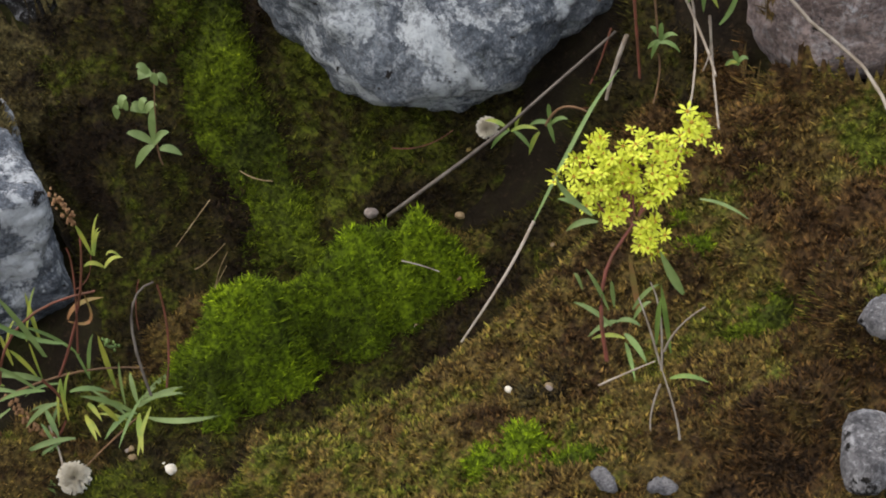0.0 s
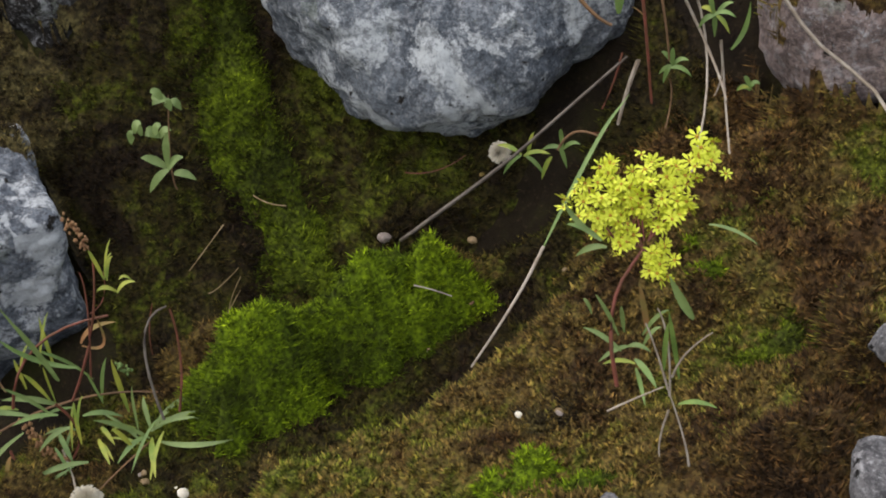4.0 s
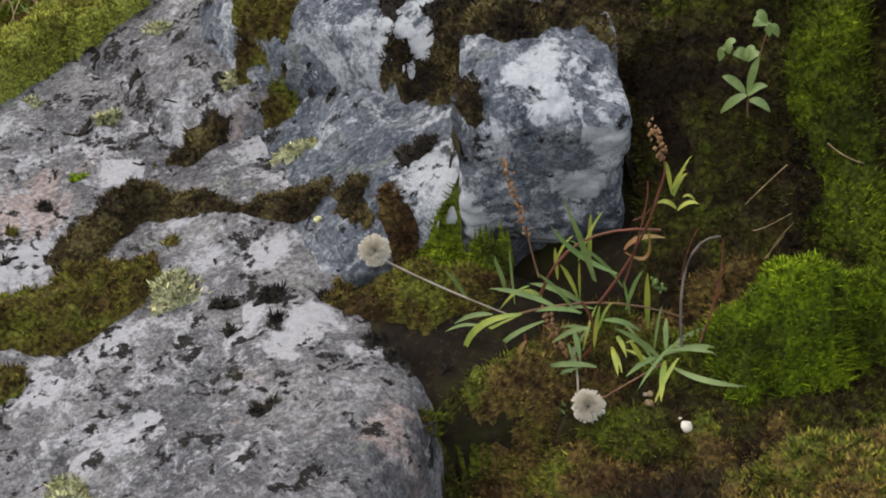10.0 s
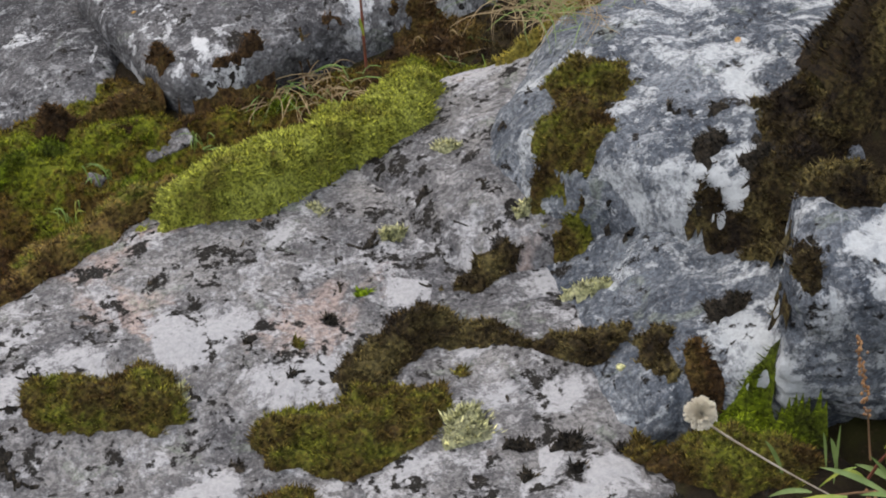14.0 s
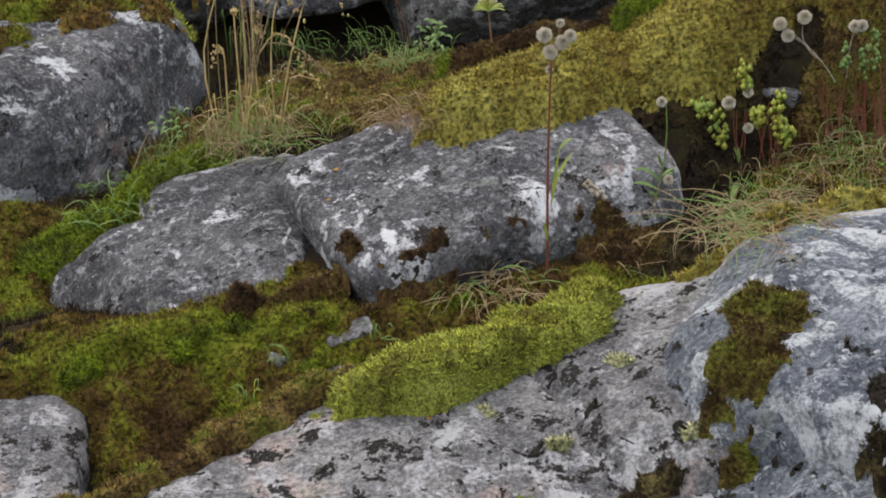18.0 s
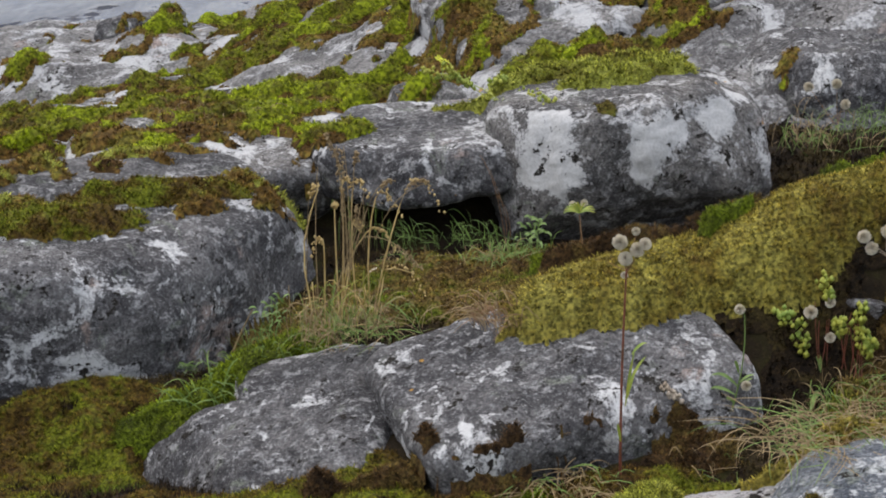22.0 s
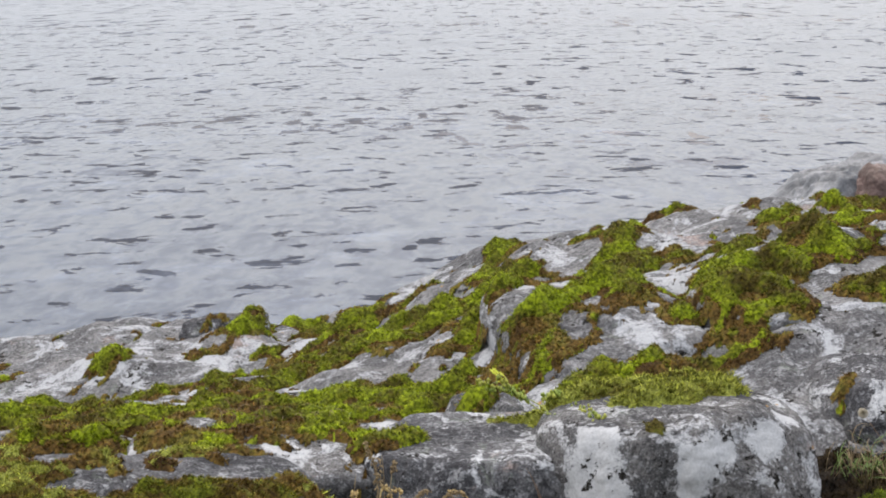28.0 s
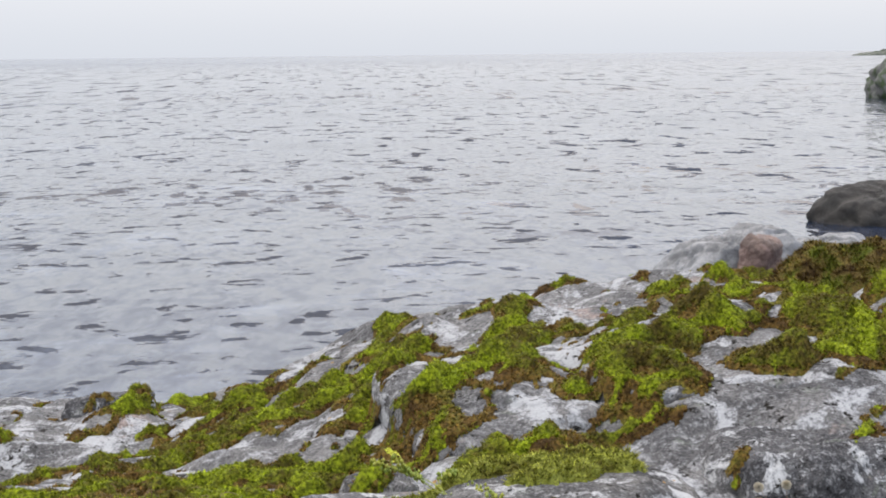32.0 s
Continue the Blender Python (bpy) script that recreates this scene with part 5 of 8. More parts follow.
def unit_mesh_fluff(seed, hairs=420):
    rng = np.random.default_rng(seed)
    d = rng.normal(size=(hairs, 3))
    d /= np.linalg.norm(d, axis=1)[:, None]
    a = np.cross(d, rng.normal(size=(hairs, 3)))
    a /= np.linalg.norm(a, axis=1)[:, None]
    tip, r = d * rng.uniform(0.75, 1.0, (hairs, 1)), 0.075
    b = np.cross(d, a)
    root = d * 0.12
    v = np.stack([root, tip + a * r, tip - a * r, root, tip + b * r, tip - b * r], 1).reshape(-1, 3)
    f = np.arange(hairs * 6).reshape(-1, 3)
    return mesh_from("seed_head", v, f, FLUFF, shade=False)


def unit_mesh_floret(seed, rays=8):
    """One small daisy-like flower: a domed disc whose rim carries the ray petals."""
    rng = np.random.default_rng(seed)
    v, f, ids = [], [], []
    n = 2 * rays
    for k in range(n):
        a = (k - 0.5) * math.pi / rays
        v.append((0.20 * math.cos(a), 0.20 * math.sin(a), 0.06))
    v.append((0, 0, 0.30))
    for k in range(n):
        f.append((k, (k + 1) % n, n, n))
    for k in range(rays):
        a = (2 * k + 0.0) * math.pi / rays + rng.uniform(-0.12, 0.12)
        c, s, up = math.cos(a), math.sin(a), rng.uniform(-0.1, 0.4)
        o = len(v)
        for rad, half, z in ((0.62, 0.19, 0.06 + up * 0.7), (rng.uniform(0.9, 1.1), 0.08, up * rng.uniform(0.3, 1.2))):
            v += [(c * rad + s * half, s * rad - c * half, z), (c * rad - s * half, s * rad + c * half, z)]
        r0, r1 = 2 * k, (2 * k + 1) % n
        f += [(r0, o, o + 1, r1), (o, o + 2, o + 3, o + 1)]
    me = bpy.data.meshes.new("floret")
    me.from_pydata(v, [], [q if q[2] != q[3] else q[:3] for q in f])
    me.materials.append(PETAL)
    me.materials.append(DISC)
    me.polygons.foreach_set("material_index", np.array([1] * n + [0] * (2 * rays), dtype=np.int32))
    return me


FLUFFS = [unit_mesh_fluff(k) for k in range(3)]
FLORETS = [unit_mesh_floret(k, 7 + k % 3) for k in range(4)]
PLANT_RNG = np.random.default_rng(5)


def shared(name, mesh, at, size, parent, turn=None):
    ob = new(name, mesh)
    ob.parent = parent
    r = PLANT_RNG.uniform(-1, 1, 3) if turn is None else turn
    ob.matrix_basis = Matrix.LocRotScale(Vector(at), Euler([float(a) for a in r]), (size, size, size))
    return ob


def seed_head(parent, at, radius, label=""):
    ob = shared("seed_head", FLUFFS[int(PLANT_RNG.integers(3))], at, radius, parent)
    if label:
        ob["label"] = label
    return ob


def floret(parent, at, radius):
    d = PLANT_RNG.normal(size=3) * 0.5
    return shared("floret", FLORETS[int(PLANT_RNG.integers(4))], at, radius, parent, (0.5 + d[0], -0.35 + d[1], d[2] * 3))


def bead_mesh(points, radius, count, seed=0):
    """A seed spike: many small beads set round an axis."""
    rng = np.random.default_rng(seed)
    p = curve(points, count)
    octa = np.array([(1, 0, 0), (-1, 0, 0), (0, 1, 0), (0, -1, 0), (0, 0, 1.4), (0, 0, -1.4)])
    tri = np.array([(0, 2, 4), (2, 1, 4), (1, 3, 4), (3, 0, 4), (2, 0, 5), (1, 2, 5), (3, 1, 5), (0, 3, 5)])
    v, f = [], []
    for k in range(count):
        c = p[k] + rng.normal(size=3) * radius * 0.55
        v.append(c + octa * radius * rng.uniform(0.35, 0.6))
        f.append(tri + 6 * k)
    return np.concatenate(v), np.concatenate(f)


def seed_spike(parent, points, radius, count, material=SEED, name="seed_spike"):
    ob = part(name, *bead_mesh(points, radius, count, int(PLANT_RNG.integers(1000))), material, parent, "", False)
    ob["kind"] = "stuff"
    return ob


def grass_clump(at, n, height, spread, materials, seed, label, lean=(0, 0), droop=0.5, width=0.0014, name="grass_clump", radius=0.02):
    """A tuft of thin arching blades; every material gives one joined pile of blades."""
    rng = np.random.default_rng(seed)
    at = (at[0], at[1], min(at[2], float(base_height(np.array([at[0]]), np.array([at[1]]))[0]) + 0.022))
    root = plant(name, label, "grass")
    heading = rng.uniform(0, 2 * math.pi)
    for k, mat in enumerate(materials):
        vs, fs, off = [], [], 0
        for _ in range(n // len(materials)):
            a = rng.uniform(0, 2 * math.pi)
            r = 1.6 * radius * math.sqrt(rng.uniform(0, 1))
            base = np.array([at[0] + r * math.cos(a), at[1] + 0.7 * r * math.sin(a), at[2] - 0.006])
            h = height * rng.uniform(0.2, 1.15)
            out = spread * rng.uniform(0.1, 1.2)
            a = rng.normal(heading, 1.3)
            dx, dy = math.cos(a) * out + lean[0] * h, math.sin(a) * out + lean[1] * h
            mid = base + np.array([dx * 0.4 + rng.normal(0, 0.12) * out, dy * 0.4 + rng.normal(0, 0.12) * out, h * rng.uniform(0.5, 0.9)])
            tip = base + np.array([dx, dy, h * (1 - droop * rng.uniform(0.2, 1.2))])
            v, f = ribbon_mesh((base, mid, tip), width * rng.uniform(0.6, 1.2), 0.2, 7, rng.uniform(-0.5, 0.5), 0.5, (-0.3 + rng.uniform(-0.5, 0.5), -0.5, 0.6))
            vs.append(v)
            fs.append(f + off)
            off += len(v)
        ob = part("foliage", np.concatenate(vs), np.concatenate(fs), mat, root)
        ob["kind"] = "stuff"
    return root


def bit(name, at, radius, material, label, seed):
    v, f = rock_shape((radius, radius * 0.8, radius * 0.55), 2.6, (), seed % 50, 0.10, 6, 0.2)
    ob = new(name, mesh_from(name, v, f, material))
    ob.matrix_world = pose(at[0], at[1], at[2] + radius * 0.2, 10, -15, seed * 37 % 360)
    return tagged(ob, label, name)



# ---- the goldenrod on the bank ----
p = plant("goldenrod", "goldenrod in full yellow flower on the mossy bank", "flower")
# the spray's plane faces the camera's first view: centimetres across and up
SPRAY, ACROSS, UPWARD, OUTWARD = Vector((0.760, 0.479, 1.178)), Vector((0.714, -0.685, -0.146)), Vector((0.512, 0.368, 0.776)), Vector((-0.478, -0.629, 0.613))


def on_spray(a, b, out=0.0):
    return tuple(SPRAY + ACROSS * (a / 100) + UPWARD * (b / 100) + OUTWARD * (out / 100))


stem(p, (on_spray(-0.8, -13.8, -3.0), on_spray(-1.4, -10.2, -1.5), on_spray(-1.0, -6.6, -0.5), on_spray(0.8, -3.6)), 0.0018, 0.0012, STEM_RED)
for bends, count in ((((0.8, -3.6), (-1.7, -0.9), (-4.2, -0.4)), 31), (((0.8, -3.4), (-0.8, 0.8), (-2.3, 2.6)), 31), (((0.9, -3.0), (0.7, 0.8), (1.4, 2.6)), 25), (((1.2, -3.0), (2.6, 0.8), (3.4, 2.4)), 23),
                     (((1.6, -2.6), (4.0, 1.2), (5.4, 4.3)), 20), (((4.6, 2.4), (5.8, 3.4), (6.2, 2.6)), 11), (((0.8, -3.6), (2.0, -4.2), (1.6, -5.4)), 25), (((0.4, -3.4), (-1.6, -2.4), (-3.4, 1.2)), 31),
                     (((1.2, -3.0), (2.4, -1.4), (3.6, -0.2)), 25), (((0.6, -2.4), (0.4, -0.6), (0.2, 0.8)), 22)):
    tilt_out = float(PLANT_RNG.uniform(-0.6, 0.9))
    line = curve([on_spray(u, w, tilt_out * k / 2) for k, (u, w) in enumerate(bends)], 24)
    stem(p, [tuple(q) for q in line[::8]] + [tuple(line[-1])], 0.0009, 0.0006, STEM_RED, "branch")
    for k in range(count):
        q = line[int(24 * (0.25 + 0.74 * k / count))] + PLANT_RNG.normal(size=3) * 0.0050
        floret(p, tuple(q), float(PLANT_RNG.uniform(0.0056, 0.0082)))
leaf(p, ((0.708, 0.454, 1.081), (0.695, 0.478, 1.101)), 0.0039, LEAF_BLUE, 0.004)
leaf(p, ((0.739, 0.476, 1.052), (0.715, 0.488, 1.046)), 0.0039, LEAF_BLUE, 0.004)
leaf(p, ((0.728, 0.461, 1.050), (0.715, 0.484, 1.046)), 0.0035, LEAF_YELLOW, 0.004)
leaf(p, ((0.712, 0.459, 1.091), (0.705, 0.471, 1.130)), 0.0031, LEAF_BLUE, 0.004)
leaf(p, ((0.722, 0.463, 1.085), (0.722, 0.463, 1.111)), 0.0035, LEAF_BLUE, 0.004)
leaf(p, ((0.732, 0.454, 1.080), (0.743, 0.435, 1.107)), 0.0035, LEAF_BLUE, 0.004)
leaf(p, ((0.721, 0.443, 1.084), (0.728, 0.430, 1.103)), 0.0035, LEAF_BLUE, 0.004)
leaf(p, ((0.713, 0.452, 1.083), (0.722, 0.437, 1.079)), 0.0039, LEAF_BLUE, 0.004)
leaf(p, ((0.723, 0.456, 1.061), (0.715, 0.428, 1.052)), 0.0051, LEAF, 0.004)
leaf(p, ((0.726, 0.459, 1.048), (0.697, 0.424, 1.050)), 0.0035, LEAF, 0.004)
leaf(p, ((0.752, 0.420, 1.099), (0.748, 0.426, 1.116), (0.744, 0.433, 1.140)), 0.0066, LEAF_BLUE, 0.004)
leaf(p, ((0.746, 0.461, 1.057), (0.744, 0.464, 1.120)), 0.0047, LEAF_BROWN, 0.004)
leaf(p, ((0.728, 0.477, 1.156), (0.716, 0.499, 1.145)), 0.0047, LEAF_BLUE, 0.004)
leaf(p, ((0.714, 0.468, 1.175), (0.706, 0.481, 1.192), (0.702, 0.487, 1.208)), 0.0043, LEAF_BLUE, 0.004)
leaf(p, ((0.718, 0.471, 1.171), (0.706, 0.493, 1.184)), 0.0039, LEAF, 0.004)
leaf(p, ((0.702, 0.474, 1.111), (0.700, 0.479, 1.125)), 0.0027, LEAF_BLUE, 0.004)
leaf(p, ((0.768, 0.413, 1.180), (0.785, 0.383, 1.164)), 0.0027, LEAF_BLUE, 0.004)
# ---- dry stalks and shoots hanging over the bank ----
p = plant("dry_stalks", "pale dry stalks and red stems hanging over the bank", "plant")
stem(p, ((0.951, 0.583, 1.258), (0.958, 0.571, 1.164), (0.841, 0.494, 1.144)), 0.0013, 0.0009, STEM_PALE)
stem(p, ((0.944, 0.594, 1.256), (0.959, 0.569, 1.173), (0.903, 0.506, 1.177)), 0.0014, 0.00098, STEM_PALE)
stem(p, ((0.964, 0.560, 1.184), (0.958, 0.554, 1.133), (0.874, 0.481, 1.153)), 0.0013, 0.0009, STEM_PALE)
stem(p, ((0.939, 0.603, 1.255), (0.941, 0.599, 1.207), (0.941, 0.598, 1.164)), 0.0013, 0.0009, STEM_BROWN)
stem(p, ((0.932, 0.614, 1.253), (0.932, 0.613, 1.204), (0.932, 0.614, 1.121)), 0.0018, 0.0012, STEM_RED)
stem(p, ((0.928, 0.621, 1.164), (0.921, 0.632, 1.131), (0.916, 0.641, 1.098)), 0.0022, 0.00154, STEM_PALE)
stem(p, ((0.901, 0.666, 1.237), (0.910, 0.651, 1.210), (0.918, 0.638, 1.198)), 0.002, 0.0014, STEM_BROWN)
stem(p, ((0.886, 0.690, 1.069), (0.895, 0.675, 1.089), (0.909, 0.657, 1.082)), 0.0014, 0.00098, STEM_BROWN)
stem(p, ((0.941, 0.599, 1.146), (0.943, 0.601, 1.125), (0.925, 0.594, 1.106)), 0.001, 0.0007, STEM_BROWN)
stem(p, ((0.921, 0.632, 1.171), (0.915, 0.642, 1.139), (0.909, 0.652, 1.114)), 0.001, 0.0007, STEM_RED)
stem(p, ((0.964, 0.561, 1.179), (0.964, 0.561, 1.153), (0.960, 0.567, 1.130)), 0.001, 0.0007, STEM_PALE)
leaf(p, ((0.942, 0.596, 1.159), (0.949, 0.583, 1.165)), 0.0042, LEAF, 0.004)
leaf(p, ((0.939, 0.594, 1.160), (0.948, 0.580, 1.150)), 0.0042, LEAF, 0.004)
leaf(p, ((0.940, 0.595, 1.160), (0.935, 0.602, 1.143)), 0.0042, LEAF, 0.004)
leaf(p, ((0.952, 0.601, 1.150), (0.944, 0.614, 1.144)), 0.0042, LEAF, 0.004)
leaf(p, ((0.949, 0.600, 1.153), (0.944, 0.609, 1.168)), 0.0042, LEAF, 0.004)
leaf(p, ((0.941, 0.595, 1.159), (0.942, 0.593, 1.178)), 0.0042, LEAF, 0.004)
leaf(p, ((0.951, 0.555, 1.216), (0.960, 0.540, 1.214)), 0.0042, LEAF, 0.004)
leaf(p, ((0.957, 0.558, 1.211), (0.962, 0.549, 1.195)), 0.0042, LEAF_YELLOW, 0.004)
leaf(p, ((0.956, 0.558, 1.212), (0.955, 0.559, 1.192)), 0.0042, LEAF, 0.004)
leaf(p, ((0.955, 0.557, 1.213), (0.947, 0.569, 1.201)), 0.0042, LEAF, 0.004)
leaf(p, ((0.968, 0.565, 1.203), (0.960, 0.578, 1.195)), 0.0042, LEAF, 0.004)
leaf(p, ((0.965, 0.563, 1.205), (0.958, 0.575, 1.213)), 0.0042, LEAF_YELLOW, 0.004)
leaf(p, ((0.952, 0.556, 1.215), (0.950, 0.558, 1.234)), 0.0042, LEAF, 0.004)
leaf(p, ((0.959, 0.560, 1.209), (0.967, 0.547, 1.222)), 0.0042, LEAF, 0.004)
leaf(p, ((0.870, 0.720, 1.060), (0.883, 0.698, 1.063)), 0.0042, LEAF_YELLOW, 0.004)
leaf(p, ((0.876, 0.724, 1.055), (0.884, 0.710, 1.033)), 0.0042, LEAF, 0.004)
leaf(p, ((0.864, 0.715, 1.066), (0.853, 0.732, 1.045)), 0.0042, LEAF, 0.004)
leaf(p, ((0.862, 0.713, 1.069), (0.851, 0.732, 1.078)), 0.0042, LEAF_YELLOW, 0.004)
leaf(p, ((0.883, 0.729, 1.048), (0.888, 0.721, 1.076)), 0.0042, LEAF_YELLOW, 0.004)
leaf(p, ((0.890, 0.688, 1.068), (0.899, 0.674, 1.074)), 0.0042, LEAF, 0.004)
leaf(p, ((0.878, 0.679, 1.080), (0.880, 0.675, 1.058)), 0.0042, LEAF, 0.004)
leaf(p, ((0.894, 0.691, 1.065), (0.883, 0.709, 1.063)), 0.0042, LEAF, 0.004)
leaf(p, ((0.888, 0.686, 1.071), (0.888, 0.685, 1.093)), 0.0042, LEAF, 0.004)
leaf(p, ((0.960, 0.530, 1.149), (0.965, 0.522, 1.154)), 0.0042, LEAF, 0.004)
leaf(p, ((0.979, 0.540, 1.133), (0.915, 0.504, 1.181)), 0.0042, LEAF_YELLOW, 0.004)
leaf(p, ((0.968, 0.535, 1.142), (0.962, 0.545, 1.141)), 0.0042, LEAF, 0.004)
leaf(p, ((0.967, 0.534, 1.143), (0.964, 0.538, 1.156)), 0.0042, LEAF, 0.004)
leaf(p, ((0.972, 0.557, 1.172), (0.979, 0.547, 1.191), (0.982, 0.542, 1.217)), 0.0044, LEAF, 0.004)
leaf(p, ((0.935, 0.646, 1.198), (0.938, 0.641, 1.222)), 0.0083, LEAF, 0.004)
leaf(p, ((0.884, 0.697, 1.060), (0.877, 0.708, 1.034)), 0.0044, LEAF_YELLOW, 0.004)
seed_head(p, (0.858, 0.738, 1.064), 0.0111)
# ---- fallen sticks ----
p = plant("twig", "thin grey twig leaning against the overhanging rock", "twig")
stem(p, ((0.775, 0.804, 0.985), (0.846, 0.725, 1.061), (0.878, 0.677, 1.113), (0.924, 0.630, 1.167)), 0.0021, 0.0012, TWIG)
p = plant("twig", "pale dry stalk lying on olive moss", "twig")
stem(p, ((0.638, 0.547, 1.065), (0.662, 0.533, 1.099), (0.687, 0.528, 1.123), (0.712, 0.528, 1.144)), 0.0009, 0.0014, STEM_PALE)
leaf(p, ((0.712, 0.528, 1.144), (0.752, 0.532, 1.172), (0.800, 0.540, 1.196), (0.836, 0.545, 1.206)), 0.0034, LEAF, 0.003)
p = plant("twig", "long white dry stalk lying down the bank", "twig")
stem(p, ((0.972, 0.511, 1.251), (0.984, 0.482, 1.200), (1.000, 0.429, 1.152), (0.930, 0.344, 1.133)), 0.0016, 0.0016, STEM_PALE)
p = plant("dead_weed", "withered pale weed with bare branches", "plant")
stem(p, ((0.654, 0.345, 1.073), (0.653, 0.347, 1.102), (0.650, 0.354, 1.143)), 0.0009, 0.0005, STEM_PALE)
stem(p, ((0.650, 0.354, 1.143), (0.647, 0.358, 1.176), (0.645, 0.363, 1.199)), 0.0009, 0.0005, STEM_PALE)
stem(p, ((0.651, 0.350, 1.155), (0.656, 0.340, 1.178), (0.664, 0.324, 1.198)), 0.0009, 0.0005, STEM_PALE)
stem(p, ((0.630, 0.393, 1.115), (0.639, 0.375, 1.130), (0.648, 0.356, 1.145)), 0.0009, 0.0005, STEM_PALE)
stem(p, ((0.650, 0.353, 1.137), (0.651, 0.351, 1.184), (0.649, 0.355, 1.213)), 0.0009, 0.0005, STEM_PALE)
stem(p, ((0.649, 0.354, 1.124), (0.646, 0.361, 1.098), (0.645, 0.363, 1.078)), 0.0009, 0.0005, STEM_PALE)
leaf(p, ((0.668, 0.360, 1.135), (0.667, 0.363, 1.195)), 0.0035, GRASS, 0.004)
leaf(p, ((0.645, 0.351, 1.165), (0.648, 0.346, 1.206)), 0.0035, GRASS, 0.004)
leaf(p, ((0.662, 0.357, 1.118), (0.674, 0.333, 1.119)), 0.0035, GRASS, 0.004)
# ---- leafy plant with seed heads beside the slab ----
p = plant("leafy_weed", "sprawling weed with narrow green and yellowing leaves and red stems", "plant")
p.matrix_world = Matrix.Translation((0.42, 0.885, 0.95)) @ Matrix.Scale(1.20, 4) @ Matrix.Translation((-0.41, -0.89, -0.945))
leaf(p, ((0.427, 0.876, 1.000), (0.413, 0.884, 1.064)), 0.0042, LEAF_BLUE, 0.004)
leaf(p, ((0.439, 0.911, 0.986), (0.442, 0.910, 1.033)), 0.0037, LEAF_YELLOW, 0.004)
leaf(p, ((0.432, 0.910, 0.952), (0.398, 0.929, 0.972)), 0.0048, LEAF_BLUE, 0.004)
leaf(p, ((0.402, 0.888, 0.977), (0.360, 0.911, 0.996)), 0.0042, LEAF_BLUE, 0.004)
leaf(p, ((0.372, 0.909, 0.990), (0.366, 0.912, 1.020)), 0.0035, LEAF_BLUE, 0.004)
leaf(p, ((0.358, 0.955, 0.951), (0.345, 0.962, 0.982)), 0.0032, LEAF_BLUE, 0.004)
leaf(p, ((0.366, 0.928, 0.956), (0.340, 0.942, 0.947)), 0.0037, LEAF_BLUE, 0.004)
leaf(p, ((0.380, 0.905, 0.968), (0.350, 0.921, 0.954), (0.339, 0.927, 0.919)), 0.0053, LEAF_YELLOW, 0.004)
leaf(p, ((0.343, 0.935, 0.922), (0.344, 0.930, 0.913), (0.351, 0.929, 0.919)), 0.0032, LEAF_BROWN, 0.004)
leaf(p, ((0.397, 0.905, 0.954), (0.374, 0.917, 0.939), (0.363, 0.922, 0.922)), 0.0037, LEAF_BLUE, 0.004)
leaf(p, ((0.429, 0.890, 0.926), (0.435, 0.888, 0.966)), 0.0037, LEAF_YELLOW, 0.004)
leaf(p, ((0.470, 0.883, 0.932), (0.471, 0.882, 0.986)), 0.0048, LEAF_YELLOW, 0.004)
leaf(p, ((0.457, 0.892, 0.949), (0.469, 0.885, 0.987)), 0.0035, LEAF, 0.004)
leaf(p, ((0.469, 0.859, 0.920), (0.439, 0.875, 0.952)), 0.0042, LEAF_BLUE, 0.004)
leaf(p, ((0.473, 0.861, 0.925), (0.481, 0.874, 0.945)), 0.0040, LEAF_BLUE, 0.004)
leaf(p, ((0.476, 0.860, 0.926), (0.501, 0.870, 0.924), (0.524, 0.857, 0.931)), 0.0045, LEAF_BLUE, 0.004)
leaf(p, ((0.472, 0.860, 0.924), (0.508, 0.841, 0.929)), 0.0042, LEAF_BLUE, 0.004)
leaf(p, ((0.472, 0.849, 0.920), (0.486, 0.825, 0.920), (0.509, 0.805, 0.920)), 0.0045, LEAF_BLUE, 0.004)
leaf(p, ((0.470, 0.857, 0.921), (0.450, 0.827, 0.913)), 0.0048, LEAF_YELLOW, 0.004)
leaf(p, ((0.469, 0.861, 0.922), (0.438, 0.858, 0.918)), 0.0040, LEAF, 0.004)
leaf(p, ((0.440, 0.883, 0.927), (0.433, 0.860, 0.919)), 0.0040, LEAF_YELLOW, 0.004)
leaf(p, ((0.447, 0.889, 0.930), (0.446, 0.871, 0.923)), 0.0037, LEAF_YELLOW, 0.004)
leaf(p, ((0.446, 0.864, 0.944), (0.455, 0.859, 0.917)), 0.0037, LEAF_YELLOW, 0.004)
leaf(p, ((0.383, 0.910, 0.917), (0.360, 0.915, 0.907), (0.348, 0.911, 0.886)), 0.0045, LEAF, 0.004)
leaf(p, ((0.380, 0.901, 0.900), (0.351, 0.909, 0.886)), 0.0048, LEAF, 0.004)
leaf(p, ((0.382, 0.904, 0.905), (0.360, 0.902, 0.882), (0.350, 0.896, 0.856)), 0.0048, LEAF_YELLOW, 0.004)
leaf(p, ((0.385, 0.898, 0.894), (0.368, 0.872, 0.866)), 0.0048, LEAF_YELLOW, 0.004)
leaf(p, ((0.393, 0.899, 0.898), (0.391, 0.848, 0.891)), 0.0058, LEAF, 0.004)
leaf(p, ((0.410, 0.890, 0.910), (0.386, 0.900, 0.897)), 0.0045, LEAF, 0.004)
leaf(p, ((0.425, 0.879, 0.917), (0.387, 0.899, 0.916)), 0.0045, LEAF_BLUE, 0.004)
leaf(p, ((0.442, 0.872, 1.004), (0.419, 0.885, 1.022), (0.403, 0.894, 1.048)), 0.0040, LEAF, 0.004)
leaf(p, ((0.415, 0.916, 0.978), (0.415, 0.916, 1.008)), 0.0035, LEAF_YELLOW, 0.004)
